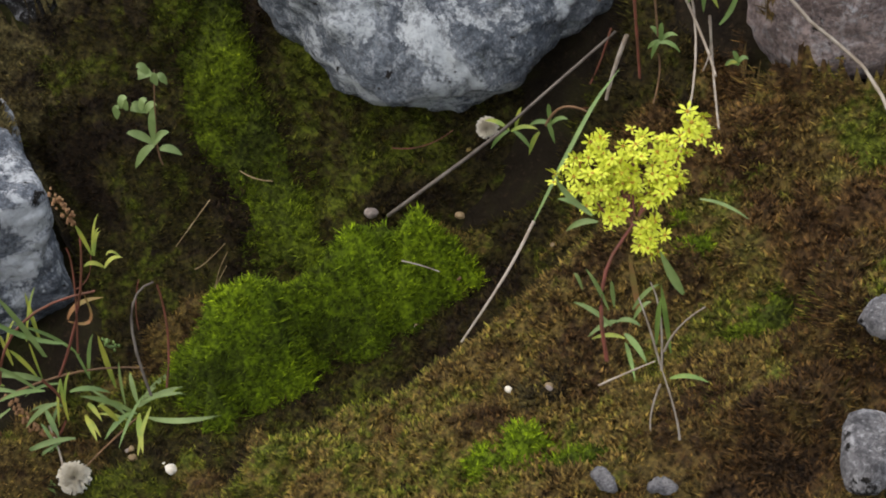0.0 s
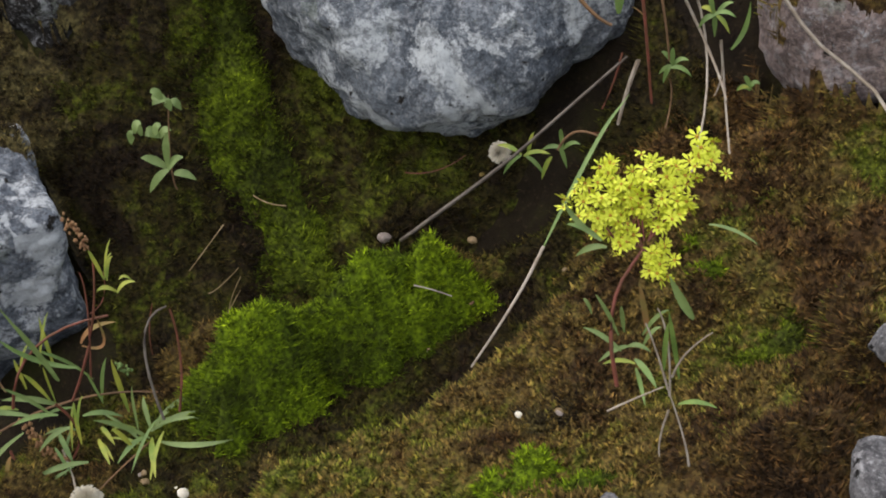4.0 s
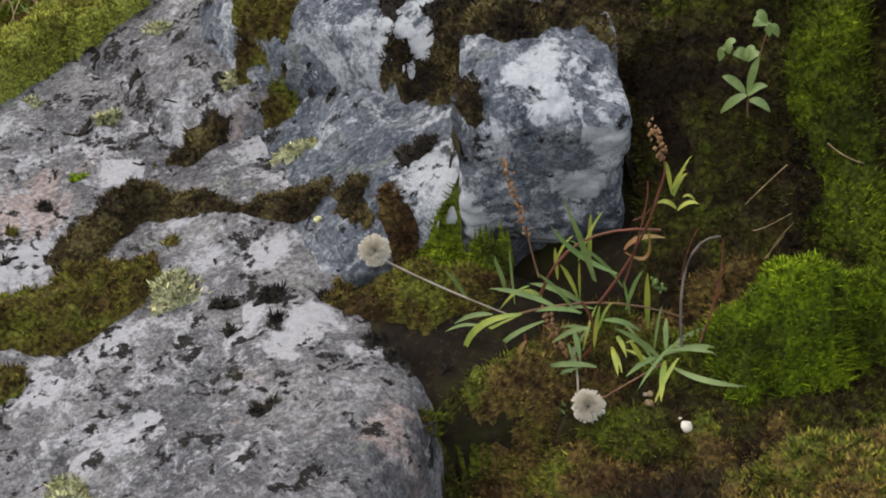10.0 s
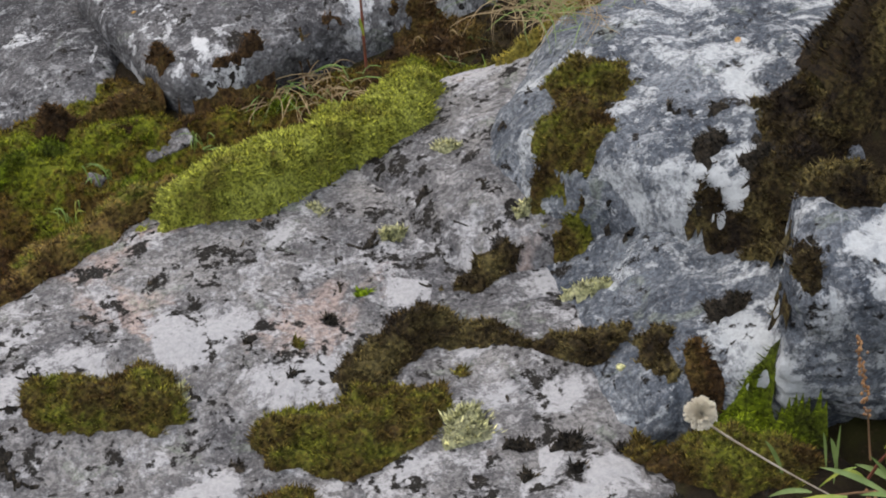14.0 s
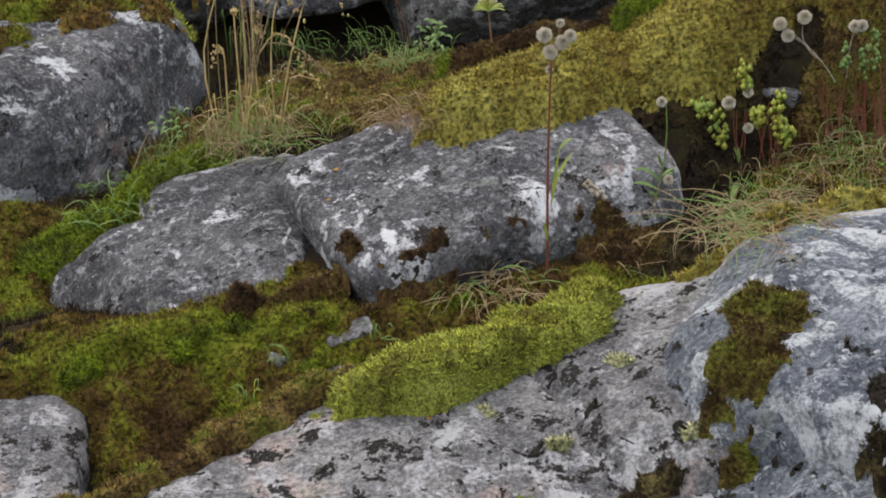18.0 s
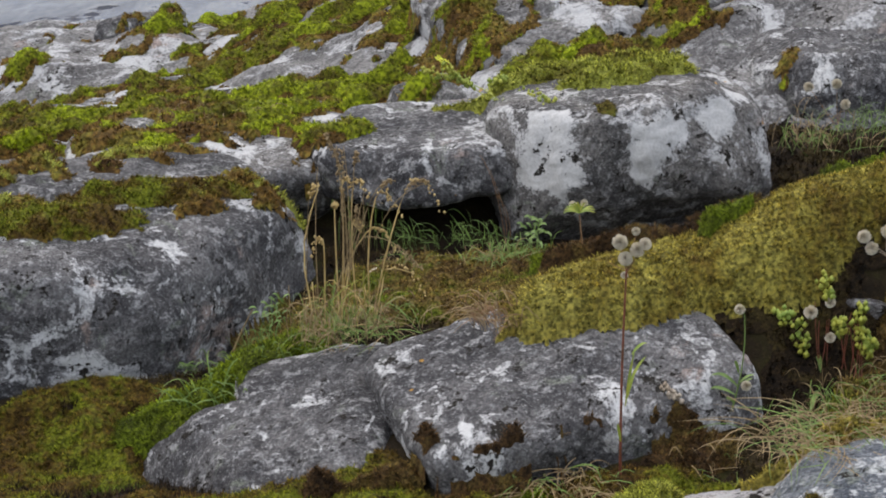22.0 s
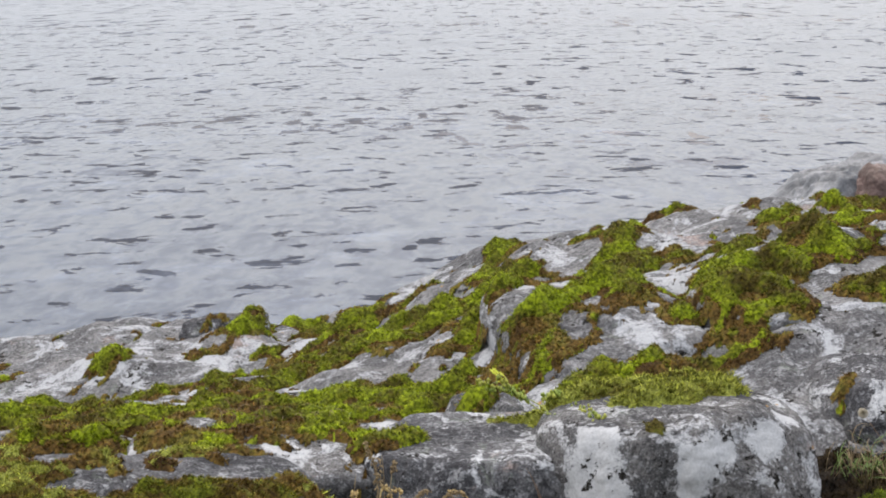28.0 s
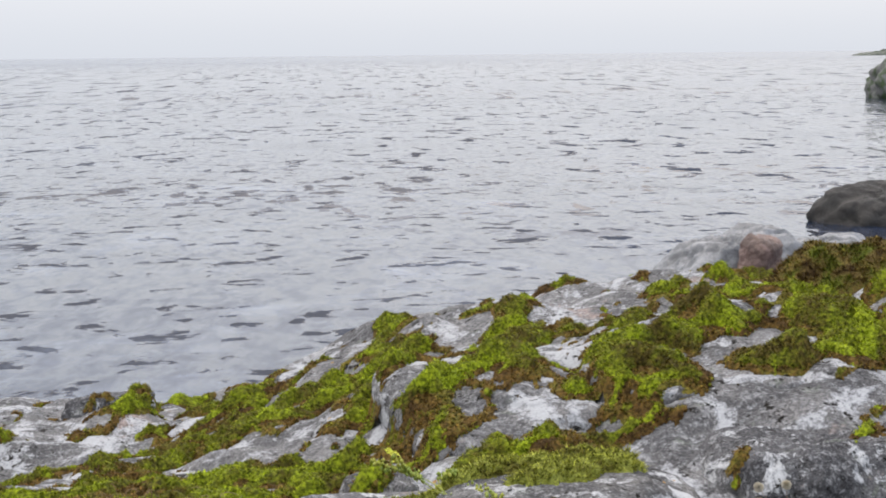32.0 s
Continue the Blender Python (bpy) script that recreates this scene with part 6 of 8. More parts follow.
leaf(p, ((0.423, 0.900, 0.970), (0.413, 0.905, 1.001)), 0.0035, LEAF_YELLOW, 0.004)
leaf(p, ((0.477, 0.855, 1.071), (0.474, 0.857, 1.098)), 0.0032, LEAF_YELLOW, 0.004)
leaf(p, ((0.479, 0.856, 1.068), (0.487, 0.851, 1.087)), 0.0032, LEAF_YELLOW, 0.004)
leaf(p, ((0.489, 0.871, 1.044), (0.477, 0.877, 1.049)), 0.0032, LEAF_YELLOW, 0.004)
leaf(p, ((0.486, 0.864, 1.048), (0.499, 0.857, 1.053)), 0.0032, LEAF_YELLOW, 0.004)
leaf(p, ((0.422, 0.893, 0.960), (0.392, 0.909, 0.962)), 0.0037, LEAF, 0.004)
leaf(p, ((0.426, 0.889, 0.947), (0.401, 0.903, 0.932)), 0.0040, LEAF_BLUE, 0.004)
leaf(p, ((0.439, 0.893, 0.946), (0.463, 0.879, 0.935)), 0.0040, LEAF, 0.004)
leaf(p, ((0.422, 0.909, 0.931), (0.417, 0.889, 0.915)), 0.0042, LEAF, 0.004)
leaf(p, ((0.412, 0.910, 0.919), (0.388, 0.913, 0.921)), 0.0037, LEAF_BLUE, 0.004)
leaf(p, ((0.457, 0.890, 1.007), (0.467, 0.884, 1.018), (0.483, 0.876, 1.017)), 0.0042, LEAF_BROWN, 0.004)
leaf(p, ((0.380, 0.900, 0.946), (0.369, 0.906, 0.916)), 0.0037, LEAF_BROWN, 0.004)
leaf(p, ((0.406, 0.926, 0.958), (0.390, 0.935, 0.961)), 0.0032, LEAF_YELLOW, 0.004)
leaf(p, ((0.426, 0.878, 1.000), (0.410, 0.887, 1.077)), 0.0027, LEAF_BLUE, 0.004)
leaf(p, ((0.419, 0.896, 0.960), (0.396, 0.909, 0.997)), 0.0031, LEAF_BLUE, 0.004)
leaf(p, ((0.387, 0.935, 0.952), (0.387, 0.935, 1.007)), 0.0022, LEAF_BLUE, 0.004)
leaf(p, ((0.355, 0.922, 0.954), (0.330, 0.935, 0.949)), 0.0024, LEAF_BLUE, 0.004)
leaf(p, ((0.343, 0.931, 0.914), (0.333, 0.939, 0.893), (0.362, 0.926, 0.926)), 0.0021, LEAF_BROWN, 0.004)
leaf(p, ((0.428, 0.879, 0.952), (0.438, 0.873, 0.979)), 0.0024, LEAF_YELLOW, 0.004)
leaf(p, ((0.448, 0.867, 0.967), (0.445, 0.869, 0.999)), 0.0022, LEAF, 0.004)
leaf(p, ((0.464, 0.862, 0.931), (0.470, 0.859, 0.973)), 0.0026, LEAF_BLUE, 0.004)
leaf(p, ((0.477, 0.862, 0.928), (0.506, 0.833, 0.926)), 0.0027, LEAF_BLUE, 0.004)
leaf(p, ((0.478, 0.851, 0.925), (0.445, 0.829, 0.910)), 0.0031, LEAF_YELLOW, 0.004)
leaf(p, ((0.440, 0.879, 0.925), (0.437, 0.861, 0.919)), 0.0026, LEAF_YELLOW, 0.004)
leaf(p, ((0.450, 0.880, 0.929), (0.466, 0.870, 0.926)), 0.0024, LEAF_YELLOW, 0.004)
leaf(p, ((0.378, 0.905, 0.907), (0.352, 0.910, 0.889)), 0.0031, LEAF, 0.004)
leaf(p, ((0.377, 0.899, 0.897), (0.372, 0.870, 0.872)), 0.0031, LEAF_YELLOW, 0.004)
leaf(p, ((0.415, 0.884, 0.917), (0.372, 0.900, 0.896)), 0.0030, LEAF, 0.004)
leaf(p, ((0.458, 0.897, 0.967), (0.444, 0.905, 0.993), (0.423, 0.916, 1.014)), 0.0026, LEAF, 0.004)
leaf(p, ((0.430, 0.912, 0.956), (0.431, 0.911, 0.992)), 0.0022, LEAF_YELLOW, 0.004)
leaf(p, ((0.477, 0.854, 1.071), (0.489, 0.848, 1.103)), 0.0021, LEAF_YELLOW, 0.004)
leaf(p, ((0.492, 0.867, 1.055), (0.500, 0.863, 1.050)), 0.0021, LEAF_YELLOW, 0.004)
leaf(p, ((0.436, 0.905, 0.926), (0.413, 0.917, 0.931)), 0.0026, LEAF_BLUE, 0.004)
leaf(p, ((0.411, 0.896, 0.933), (0.411, 0.884, 0.910)), 0.0027, LEAF, 0.004)
leaf(p, ((0.455, 0.885, 1.009), (0.469, 0.878, 1.005), (0.469, 0.877, 1.036)), 0.0027, LEAF_BROWN, 0.004)
leaf(p, ((0.394, 0.920, 0.978), (0.373, 0.932, 0.954)), 0.0021, LEAF_YELLOW, 0.004)
leaf(p, ((0.427, 0.904, 0.999), (0.445, 0.895, 1.044)), 0.0024, LEAF_YELLOW, 0.004)
leaf(p, ((0.380, 0.936, 0.969), (0.376, 0.938, 1.001)), 0.0022, LEAF_BLUE, 0.004)
leaf(p, ((0.386, 0.919, 0.955), (0.345, 0.941, 0.924), (0.353, 0.927, 0.916)), 0.0035, LEAF_YELLOW, 0.004)
leaf(p, ((0.423, 0.897, 0.920), (0.440, 0.904, 0.953)), 0.0024, LEAF_YELLOW, 0.004)
leaf(p, ((0.463, 0.859, 0.919), (0.451, 0.886, 0.944)), 0.0027, LEAF_BLUE, 0.004)
leaf(p, ((0.471, 0.863, 0.924), (0.501, 0.837, 0.929)), 0.0027, LEAF_BLUE, 0.004)
leaf(p, ((0.480, 0.861, 0.930), (0.440, 0.844, 0.915)), 0.0026, LEAF, 0.004)
leaf(p, ((0.447, 0.877, 0.926), (0.463, 0.853, 0.917)), 0.0024, LEAF_YELLOW, 0.004)
leaf(p, ((0.374, 0.907, 0.908), (0.365, 0.897, 0.881), (0.338, 0.900, 0.848)), 0.0031, LEAF_YELLOW, 0.004)
leaf(p, ((0.411, 0.896, 0.912), (0.385, 0.906, 0.908)), 0.0030, LEAF, 0.004)
leaf(p, ((0.416, 0.923, 0.986), (0.430, 0.915, 1.014)), 0.0022, LEAF_YELLOW, 0.004)
leaf(p, ((0.483, 0.867, 1.063), (0.492, 0.862, 1.082)), 0.0021, LEAF_YELLOW, 0.004)
leaf(p, ((0.441, 0.910, 0.943), (0.416, 0.924, 0.940)), 0.0024, LEAF, 0.004)
leaf(p, ((0.434, 0.909, 0.929), (0.405, 0.893, 0.905)), 0.0027, LEAF, 0.004)
leaf(p, ((0.378, 0.914, 0.927), (0.384, 0.912, 0.921)), 0.0024, LEAF_BROWN, 0.004)
stem(p, ((0.399, 0.912, 0.973), (0.427, 0.897, 1.021), (0.476, 0.870, 1.031)), 0.0013, 0.0009, STEM_RED)
stem(p, ((0.436, 0.892, 0.965), (0.463, 0.877, 1.022), (0.479, 0.868, 1.080)), 0.0012, 0.0008, STEM_RED)
stem(p, ((0.483, 0.855, 0.931), (0.492, 0.862, 0.999), (0.512, 0.850, 1.025)), 0.0012, 0.0008, TWIG)
stem(p, ((0.494, 0.848, 0.935), (0.510, 0.851, 0.976), (0.514, 0.850, 1.021)), 0.0011, 0.00077, STEM_RED)
stem(p, ((0.386, 0.919, 0.935), (0.382, 0.893, 0.892), (0.382, 0.871, 0.889)), 0.0012, 0.0008, STEM_RED)
stem(p, ((0.379, 0.923, 0.953), (0.436, 0.892, 0.965), (0.489, 0.863, 0.950)), 0.001, 0.0007, STEM_BROWN)
stem(p, ((0.299, 0.961, 1.012), (0.337, 0.943, 0.982), (0.379, 0.923, 0.953)), 0.0009, 0.0006, STEM_PALE)
stem(p, ((0.469, 0.856, 0.920), (0.433, 0.850, 0.919), (0.407, 0.848, 0.914)), 0.0008, 0.00056, STEM_BROWN)
stem(p, ((0.418, 0.903, 0.921), (0.410, 0.881, 0.909), (0.399, 0.859, 0.913)), 0.001, 0.0007, STEM_PALE)
stem(p, ((0.399, 0.912, 0.990), (0.396, 0.913, 1.011), (0.394, 0.915, 1.032)), 0.0009, 0.0006, STEM_BROWN)
stem(p, ((0.425, 0.898, 0.966), (0.428, 0.895, 0.922), (0.388, 0.903, 0.902)), 0.0012, 0.0008, STEM_RED)
stem(p, ((0.452, 0.883, 0.981), (0.466, 0.876, 1.042), (0.469, 0.874, 1.073)), 0.0008, 0.00056, STEM_RED)
stem(p, ((0.479, 0.868, 1.080), (0.479, 0.868, 1.087), (0.479, 0.869, 1.093)), 0.0008, 0.00056, STEM_RED)
seed_spike(p, ((0.394, 0.915, 1.030), (0.388, 0.918, 1.064), (0.384, 0.920, 1.092)), 0.0028, 60, SEED)
seed_spike(p, ((0.479, 0.869, 1.091), (0.476, 0.870, 1.105), (0.472, 0.872, 1.120)), 0.0031, 40, SEED)
seed_spike(p, ((0.414, 0.896, 0.915), (0.409, 0.907, 0.924), (0.402, 0.910, 0.958)), 0.0037, 70, SEED)
seed_head(p, (0.403, 0.849, 0.913), 0.0131)
seed_head(p, (0.295, 0.964, 1.020), 0.0125)
seed_spike(p, ((0.472, 0.872, 0.984), (0.473, 0.872, 0.981), (0.476, 0.870, 0.975)), 0.0031, 14, LEAF)
p = plant("small_shrub", "small green sprig growing from the dark bank", "plant")
stem(p, ((0.655, 0.981, 1.044), (0.657, 0.980, 1.077), (0.670, 0.970, 1.147)), 0.001, 0.0007, STEM_BROWN)
leaf(p, ((0.649, 0.974, 1.073), (0.630, 0.988, 1.052)), 0.0083, LEAF_BLUE, 0.004)
leaf(p, ((0.653, 0.983, 1.069), (0.636, 0.996, 1.086)), 0.0083, LEAF_BLUE, 0.004)
leaf(p, ((0.646, 0.967, 1.082), (0.654, 0.961, 1.119)), 0.0083, LEAF_BLUE, 0.004)
leaf(p, ((0.645, 0.966, 1.079), (0.659, 0.956, 1.089)), 0.0083, LEAF_BLUE, 0.004)
leaf(p, ((0.658, 0.984, 1.059), (0.673, 0.972, 1.048)), 0.0083, LEAF_BLUE, 0.004)
leaf(p, ((0.628, 0.977, 1.126), (0.624, 0.980, 1.114)), 0.0083, LEAF_BLUE, 0.004)
leaf(p, ((0.664, 0.966, 1.145), (0.654, 0.973, 1.150)), 0.0083, LEAF_BLUE, 0.004)
leaf(p, ((0.644, 0.969, 1.117), (0.651, 0.964, 1.126)), 0.0083, LEAF_BLUE, 0.004)
leaf(p, ((0.631, 0.981, 1.122), (0.638, 0.976, 1.132)), 0.0083, LEAF_BLUE, 0.004)
leaf(p, ((0.664, 0.965, 1.146), (0.653, 0.973, 1.144)), 0.0083, LEAF_BLUE, 0.004)
leaf(p, ((0.656, 0.986, 1.102), (0.646, 0.994, 1.106)), 0.0083, LEAF_BLUE, 0.004)
leaf(p, ((0.644, 0.998, 1.107), (0.647, 0.995, 1.119)), 0.0083, LEAF_BLUE, 0.004)
leaf(p, ((0.675, 0.979, 1.133), (0.681, 0.975, 1.123)), 0.0083, LEAF_BLUE, 0.004)
leaf(p, ((0.657, 0.987, 1.100), (0.667, 0.980, 1.106)), 0.0083, LEAF_BLUE, 0.004)
leaf(p, ((0.630, 0.979, 1.124), (0.637, 0.974, 1.133)), 0.0083, LEAF_BLUE, 0.004)
leaf(p, ((0.663, 0.965, 1.146), (0.665, 0.964, 1.134)), 0.0083, LEAF_BLUE, 0.004)
leaf(p, ((0.654, 0.982, 1.105), (0.646, 0.988, 1.114)), 0.0083, LEAF_BLUE, 0.004)
leaf(p, ((0.647, 1.002, 1.103), (0.645, 1.004, 1.115)), 0.0083, LEAF_BLUE, 0.004)
leaf(p, ((0.656, 0.956, 1.155), (0.649, 0.961, 1.164)), 0.0083, LEAF_BLUE, 0.004)
# ---- seeding plants and grass at the second ledge ----
p = plant("fleabane", "tall red-stemmed fleabane with white seed heads", "plant", "seeding fleabanes")
stem(p, ((0.200, 1.824, 0.938), (0.201, 1.823, 1.100), (0.206, 1.823, 1.249)), 0.0022, 0.0013, STEM_RED)
stem(p, ((0.206, 1.823, 1.244), (0.202, 1.823, 1.267), (0.197, 1.824, 1.284)), 0.0009, 0.0007, STEM_BROWN)
stem(p, ((0.206, 1.823, 1.244), (0.215, 1.822, 1.261), (0.227, 1.820, 1.280)), 0.0009, 0.0007, STEM_BROWN)
stem(p, ((0.207, 1.823, 1.249), (0.214, 1.822, 1.278), (0.217, 1.821, 1.299)), 0.0009, 0.0007, STEM_BROWN)
stem(p, ((0.207, 1.823, 1.247), (0.193, 1.824, 1.253), (0.183, 1.826, 1.259)), 0.0008, 0.0006, STEM_BROWN)
seed_head(p, (0.196, 1.815, 1.289), 0.0104)
seed_head(p, (0.203, 1.814, 1.267), 0.0098)
seed_head(p, (0.218, 1.816, 1.277), 0.0098)
seed_head(p, (0.227, 1.812, 1.286), 0.0087)
seed_head(p, (0.217, 1.821, 1.300), 0.0058)
seed_head(p, (0.204, 1.828, 1.239), 0.0052)
leaf(p, ((0.211, 1.840, 1.060), (0.223, 1.839, 1.103)), 0.0052, LEAF_YELLOW, 0.004)
leaf(p, ((0.207, 1.830, 1.053), (0.218, 1.829, 1.133)), 0.0052, LEAF_YELLOW, 0.004)
leaf(p, ((0.207, 1.804, 1.097), (0.229, 1.801, 1.138)), 0.0052, LEAF_YELLOW, 0.004)
leaf(p, ((0.199, 1.817, 1.009), (0.195, 1.817, 1.035)), 0.0052, LEAF_YELLOW, 0.004)
leaf(p, ((0.212, 1.813, 1.135), (0.231, 1.810, 1.152)), 0.0052, LEAF_YELLOW, 0.004)
p = plant("fleabane", "green fleabane with drooping leaves at the ledge", "plant", "seeding fleabanes")
stem(p, ((0.370, 1.935, 0.977), (0.385, 1.933, 1.067), (0.382, 1.934, 1.143)), 0.0012, 0.0008, LEAF)
leaf(p, ((0.377, 1.927, 1.025), (0.358, 1.931, 1.042), (0.341, 1.935, 1.040)), 0.0048, LEAF, 0.004)
leaf(p, ((0.375, 1.930, 1.011), (0.355, 1.934, 1.021), (0.341, 1.937, 1.019)), 0.0048, LEAF, 0.004)
leaf(p, ((0.382, 1.946, 1.019), (0.404, 1.941, 1.035)), 0.0048, LEAF, 0.004)
leaf(p, ((0.384, 1.952, 1.006), (0.402, 1.948, 1.026)), 0.0048, LEAF, 0.004)
leaf(p, ((0.376, 1.936, 0.995), (0.362, 1.939, 1.002)), 0.0048, LEAF, 0.004)
leaf(p, ((0.375, 1.915, 1.051), (0.369, 1.916, 1.070)), 0.0048, LEAF, 0.004)
seed_head(p, (0.390, 1.932, 1.023), 0.0078)
seed_head(p, (0.378, 1.935, 1.137), 0.0078)
seed_head(p, (0.369, 1.936, 0.985), 0.0066)
p = plant("feathery_grass", "small grey feathery weed beside the ledge", "plant")
stem(p, ((0.311, 1.910, 0.956), (0.303, 1.911, 0.995), (0.286, 1.914, 1.031)), 0.0009, 0.0006, STEM_PALE)
seed_spike(p, ((0.295, 1.912, 1.015), (0.284, 1.914, 1.028), (0.272, 1.916, 1.038)), 0.0071, 26, STEM_PALE)
p = plant("fleabane", "bushy fleabane with green spikes, red stems and seed heads", "plant", "seeding fleabanes")
stem(p, ((0.547, 2.026, 0.978), (0.553, 2.025, 1.014), (0.559, 2.024, 1.085)), 0.0011, 0.0007, STEM_RED)
stem(p, ((0.511, 2.026, 0.981), (0.525, 2.033, 1.013), (0.527, 2.032, 1.071)), 0.0011, 0.0007, STEM_RED)
stem(p, ((0.571, 2.008, 0.984), (0.566, 2.021, 1.014), (0.557, 2.024, 1.077)), 0.0011, 0.0007, STEM_RED)
stem(p, ((0.562, 2.025, 0.976), (0.553, 2.025, 1.014), (0.543, 2.028, 1.073)), 0.0011, 0.0007, STEM_RED)
stem(p, ((0.531, 2.026, 0.979), (0.520, 2.034, 1.013), (0.517, 2.035, 1.070)), 0.0011, 0.0007, STEM_RED)
stem(p, ((0.528, 2.026, 0.980), (0.518, 2.035, 1.013), (0.510, 2.037, 1.098)), 0.0011, 0.0007, STEM_RED)
stem(p, ((0.551, 2.026, 0.977), (0.552, 2.025, 1.014), (0.555, 2.025, 1.069)), 0.0011, 0.0007, STEM_RED)
stem(p, ((0.562, 2.025, 0.976), (0.565, 2.022, 1.014), (0.564, 2.022, 1.082)), 0.0011, 0.0007, STEM_RED)
stem(p, ((0.575, 2.008, 0.983), (0.577, 2.018, 1.015), (0.574, 2.019, 1.051)), 0.0011, 0.0007, STEM_RED)
stem(p, ((0.532, 2.026, 0.979), (0.530, 2.031, 1.013), (0.530, 2.031, 1.073)), 0.0011, 0.0007, STEM_RED)
stem(p, ((0.570, 2.007, 0.984), (0.574, 2.019, 1.014), (0.567, 2.021, 1.076)), 0.0011, 0.0007, STEM_RED)
stem(p, ((0.563, 2.009, 0.984), (0.571, 2.020, 1.014), (0.570, 2.020, 1.069)), 0.0011, 0.0007, STEM_RED)
seed_spike(p, ((0.498, 2.040, 1.013), (0.493, 2.042, 1.043), (0.487, 2.043, 1.073)), 0.0089, 34, LEAF_YELLOW)
seed_spike(p, ((0.528, 2.032, 1.101), (0.525, 2.033, 1.120), (0.521, 2.034, 1.140)), 0.0089, 34, LEAF_YELLOW)
seed_spike(p, ((0.572, 2.020, 1.041), (0.571, 2.020, 1.071), (0.571, 2.020, 1.101)), 0.0089, 34, LEAF_YELLOW)
seed_spike(p, ((0.549, 2.026, 1.048), (0.547, 2.027, 1.061), (0.545, 2.027, 1.074)), 0.0089, 34, LEAF_YELLOW)
seed_spike(p, ((0.479, 2.046, 1.067), (0.471, 2.048, 1.071), (0.462, 2.050, 1.076)), 0.0089, 34, LEAF_YELLOW)
seed_spike(p, ((0.581, 2.017, 1.021), (0.584, 2.016, 1.033), (0.588, 2.015, 1.045)), 0.0089, 34, LEAF_YELLOW)
seed_head(p, (0.505, 2.038, 1.082), 0.0108)
seed_head(p, (0.530, 2.031, 1.099), 0.0083)
seed_head(p, (0.533, 2.031, 1.044), 0.0083)
leaf(p, ((0.512, 2.023, 0.979), (0.521, 2.037, 1.015)), 0.0178, LEAF, 0.004)
leaf(p, ((0.522, 2.023, 0.978), (0.530, 2.045, 0.994)), 0.0152, LEAF_YELLOW, 0.004)
leaf(p, ((0.493, 2.037, 0.991), (0.472, 2.042, 1.011)), 0.0102, LEAF_BROWN, 0.004)
leaf(p, ((0.496, 2.023, 0.981), (0.505, 2.044, 0.990)), 0.0114, LEAF_BROWN, 0.004)
leaf(p, ((0.486, 1.945, 0.973), (0.517, 2.015, 0.976)), 0.0089, LEAF, 0.004)
p = plant("fleabane", "thicket of dark red stems with white seed heads", "plant", "seeding fleabanes")
stem(p, ((0.706, 2.034, 1.010), (0.709, 2.040, 1.053), (0.700, 2.043, 1.126)), 0.0012, 0.0007, STEM_RED)
stem(p, ((0.664, 2.035, 1.014), (0.663, 2.056, 1.051), (0.661, 2.057, 1.086)), 0.0012, 0.0007, STEM_RED)
stem(p, ((0.701, 2.033, 1.011), (0.707, 2.041, 1.053), (0.708, 2.041, 1.123)), 0.0012, 0.0007, STEM_RED)
stem(p, ((0.729, 2.023, 1.012), (0.731, 2.033, 1.054), (0.738, 2.030, 1.099)), 0.0012, 0.0007, STEM_RED)
stem(p, ((0.705, 2.034, 1.010), (0.698, 2.044, 1.053), (0.693, 2.046, 1.099)), 0.0012, 0.0007, STEM_RED)
stem(p, ((0.670, 2.035, 1.013), (0.675, 2.052, 1.052), (0.674, 2.053, 1.107)), 0.0012, 0.0007, STEM_RED)
stem(p, ((0.669, 2.035, 1.013), (0.678, 2.051, 1.052), (0.680, 2.051, 1.100)), 0.0012, 0.0007, STEM_RED)
stem(p, ((0.710, 2.032, 1.010), (0.709, 2.040, 1.053), (0.701, 2.043, 1.115)), 0.0012, 0.0007, STEM_RED)
stem(p, ((0.733, 2.022, 1.012), (0.730, 2.033, 1.054), (0.729, 2.033, 1.113)), 0.0012, 0.0007, STEM_RED)
stem(p, ((0.690, 2.038, 1.010), (0.695, 2.045, 1.053), (0.701, 2.043, 1.092)), 0.0012, 0.0007, STEM_RED)
stem(p, ((0.656, 2.038, 1.013), (0.653, 2.060, 1.051), (0.647, 2.062, 1.096)), 0.0012, 0.0007, STEM_RED)
stem(p, ((0.708, 2.033, 1.010), (0.705, 2.042, 1.053), (0.703, 2.043, 1.094)), 0.0012, 0.0007, STEM_RED)
stem(p, ((0.673, 2.035, 1.012), (0.678, 2.051, 1.052), (0.681, 2.050, 1.100)), 0.0012, 0.0007, STEM_RED)
stem(p, ((0.724, 2.024, 1.012), (0.721, 2.036, 1.054), (0.719, 2.037, 1.123)), 0.0012, 0.0007, STEM_RED)
stem(p, ((0.676, 2.036, 1.012), (0.672, 2.053, 1.051), (0.664, 2.056, 1.102)), 0.0012, 0.0007, STEM_RED)
stem(p, ((0.689, 2.038, 1.010), (0.700, 2.043, 1.053), (0.700, 2.043, 1.097)), 0.0012, 0.0007, STEM_RED)
stem(p, ((0.722, 2.025, 1.012), (0.723, 2.036, 1.054), (0.713, 2.039, 1.131)), 0.0012, 0.0007, STEM_RED)
stem(p, ((0.655, 2.038, 1.013), (0.651, 2.060, 1.051), (0.645, 2.063, 1.097)), 0.0012, 0.0007, STEM_RED)
stem(p, ((0.656, 2.038, 1.013), (0.659, 2.058, 1.051), (0.655, 2.059, 1.092)), 0.0012, 0.0007, STEM_RED)
stem(p, ((0.704, 2.034, 1.010), (0.697, 2.045, 1.053), (0.694, 2.046, 1.109)), 0.0012, 0.0007, STEM_RED)
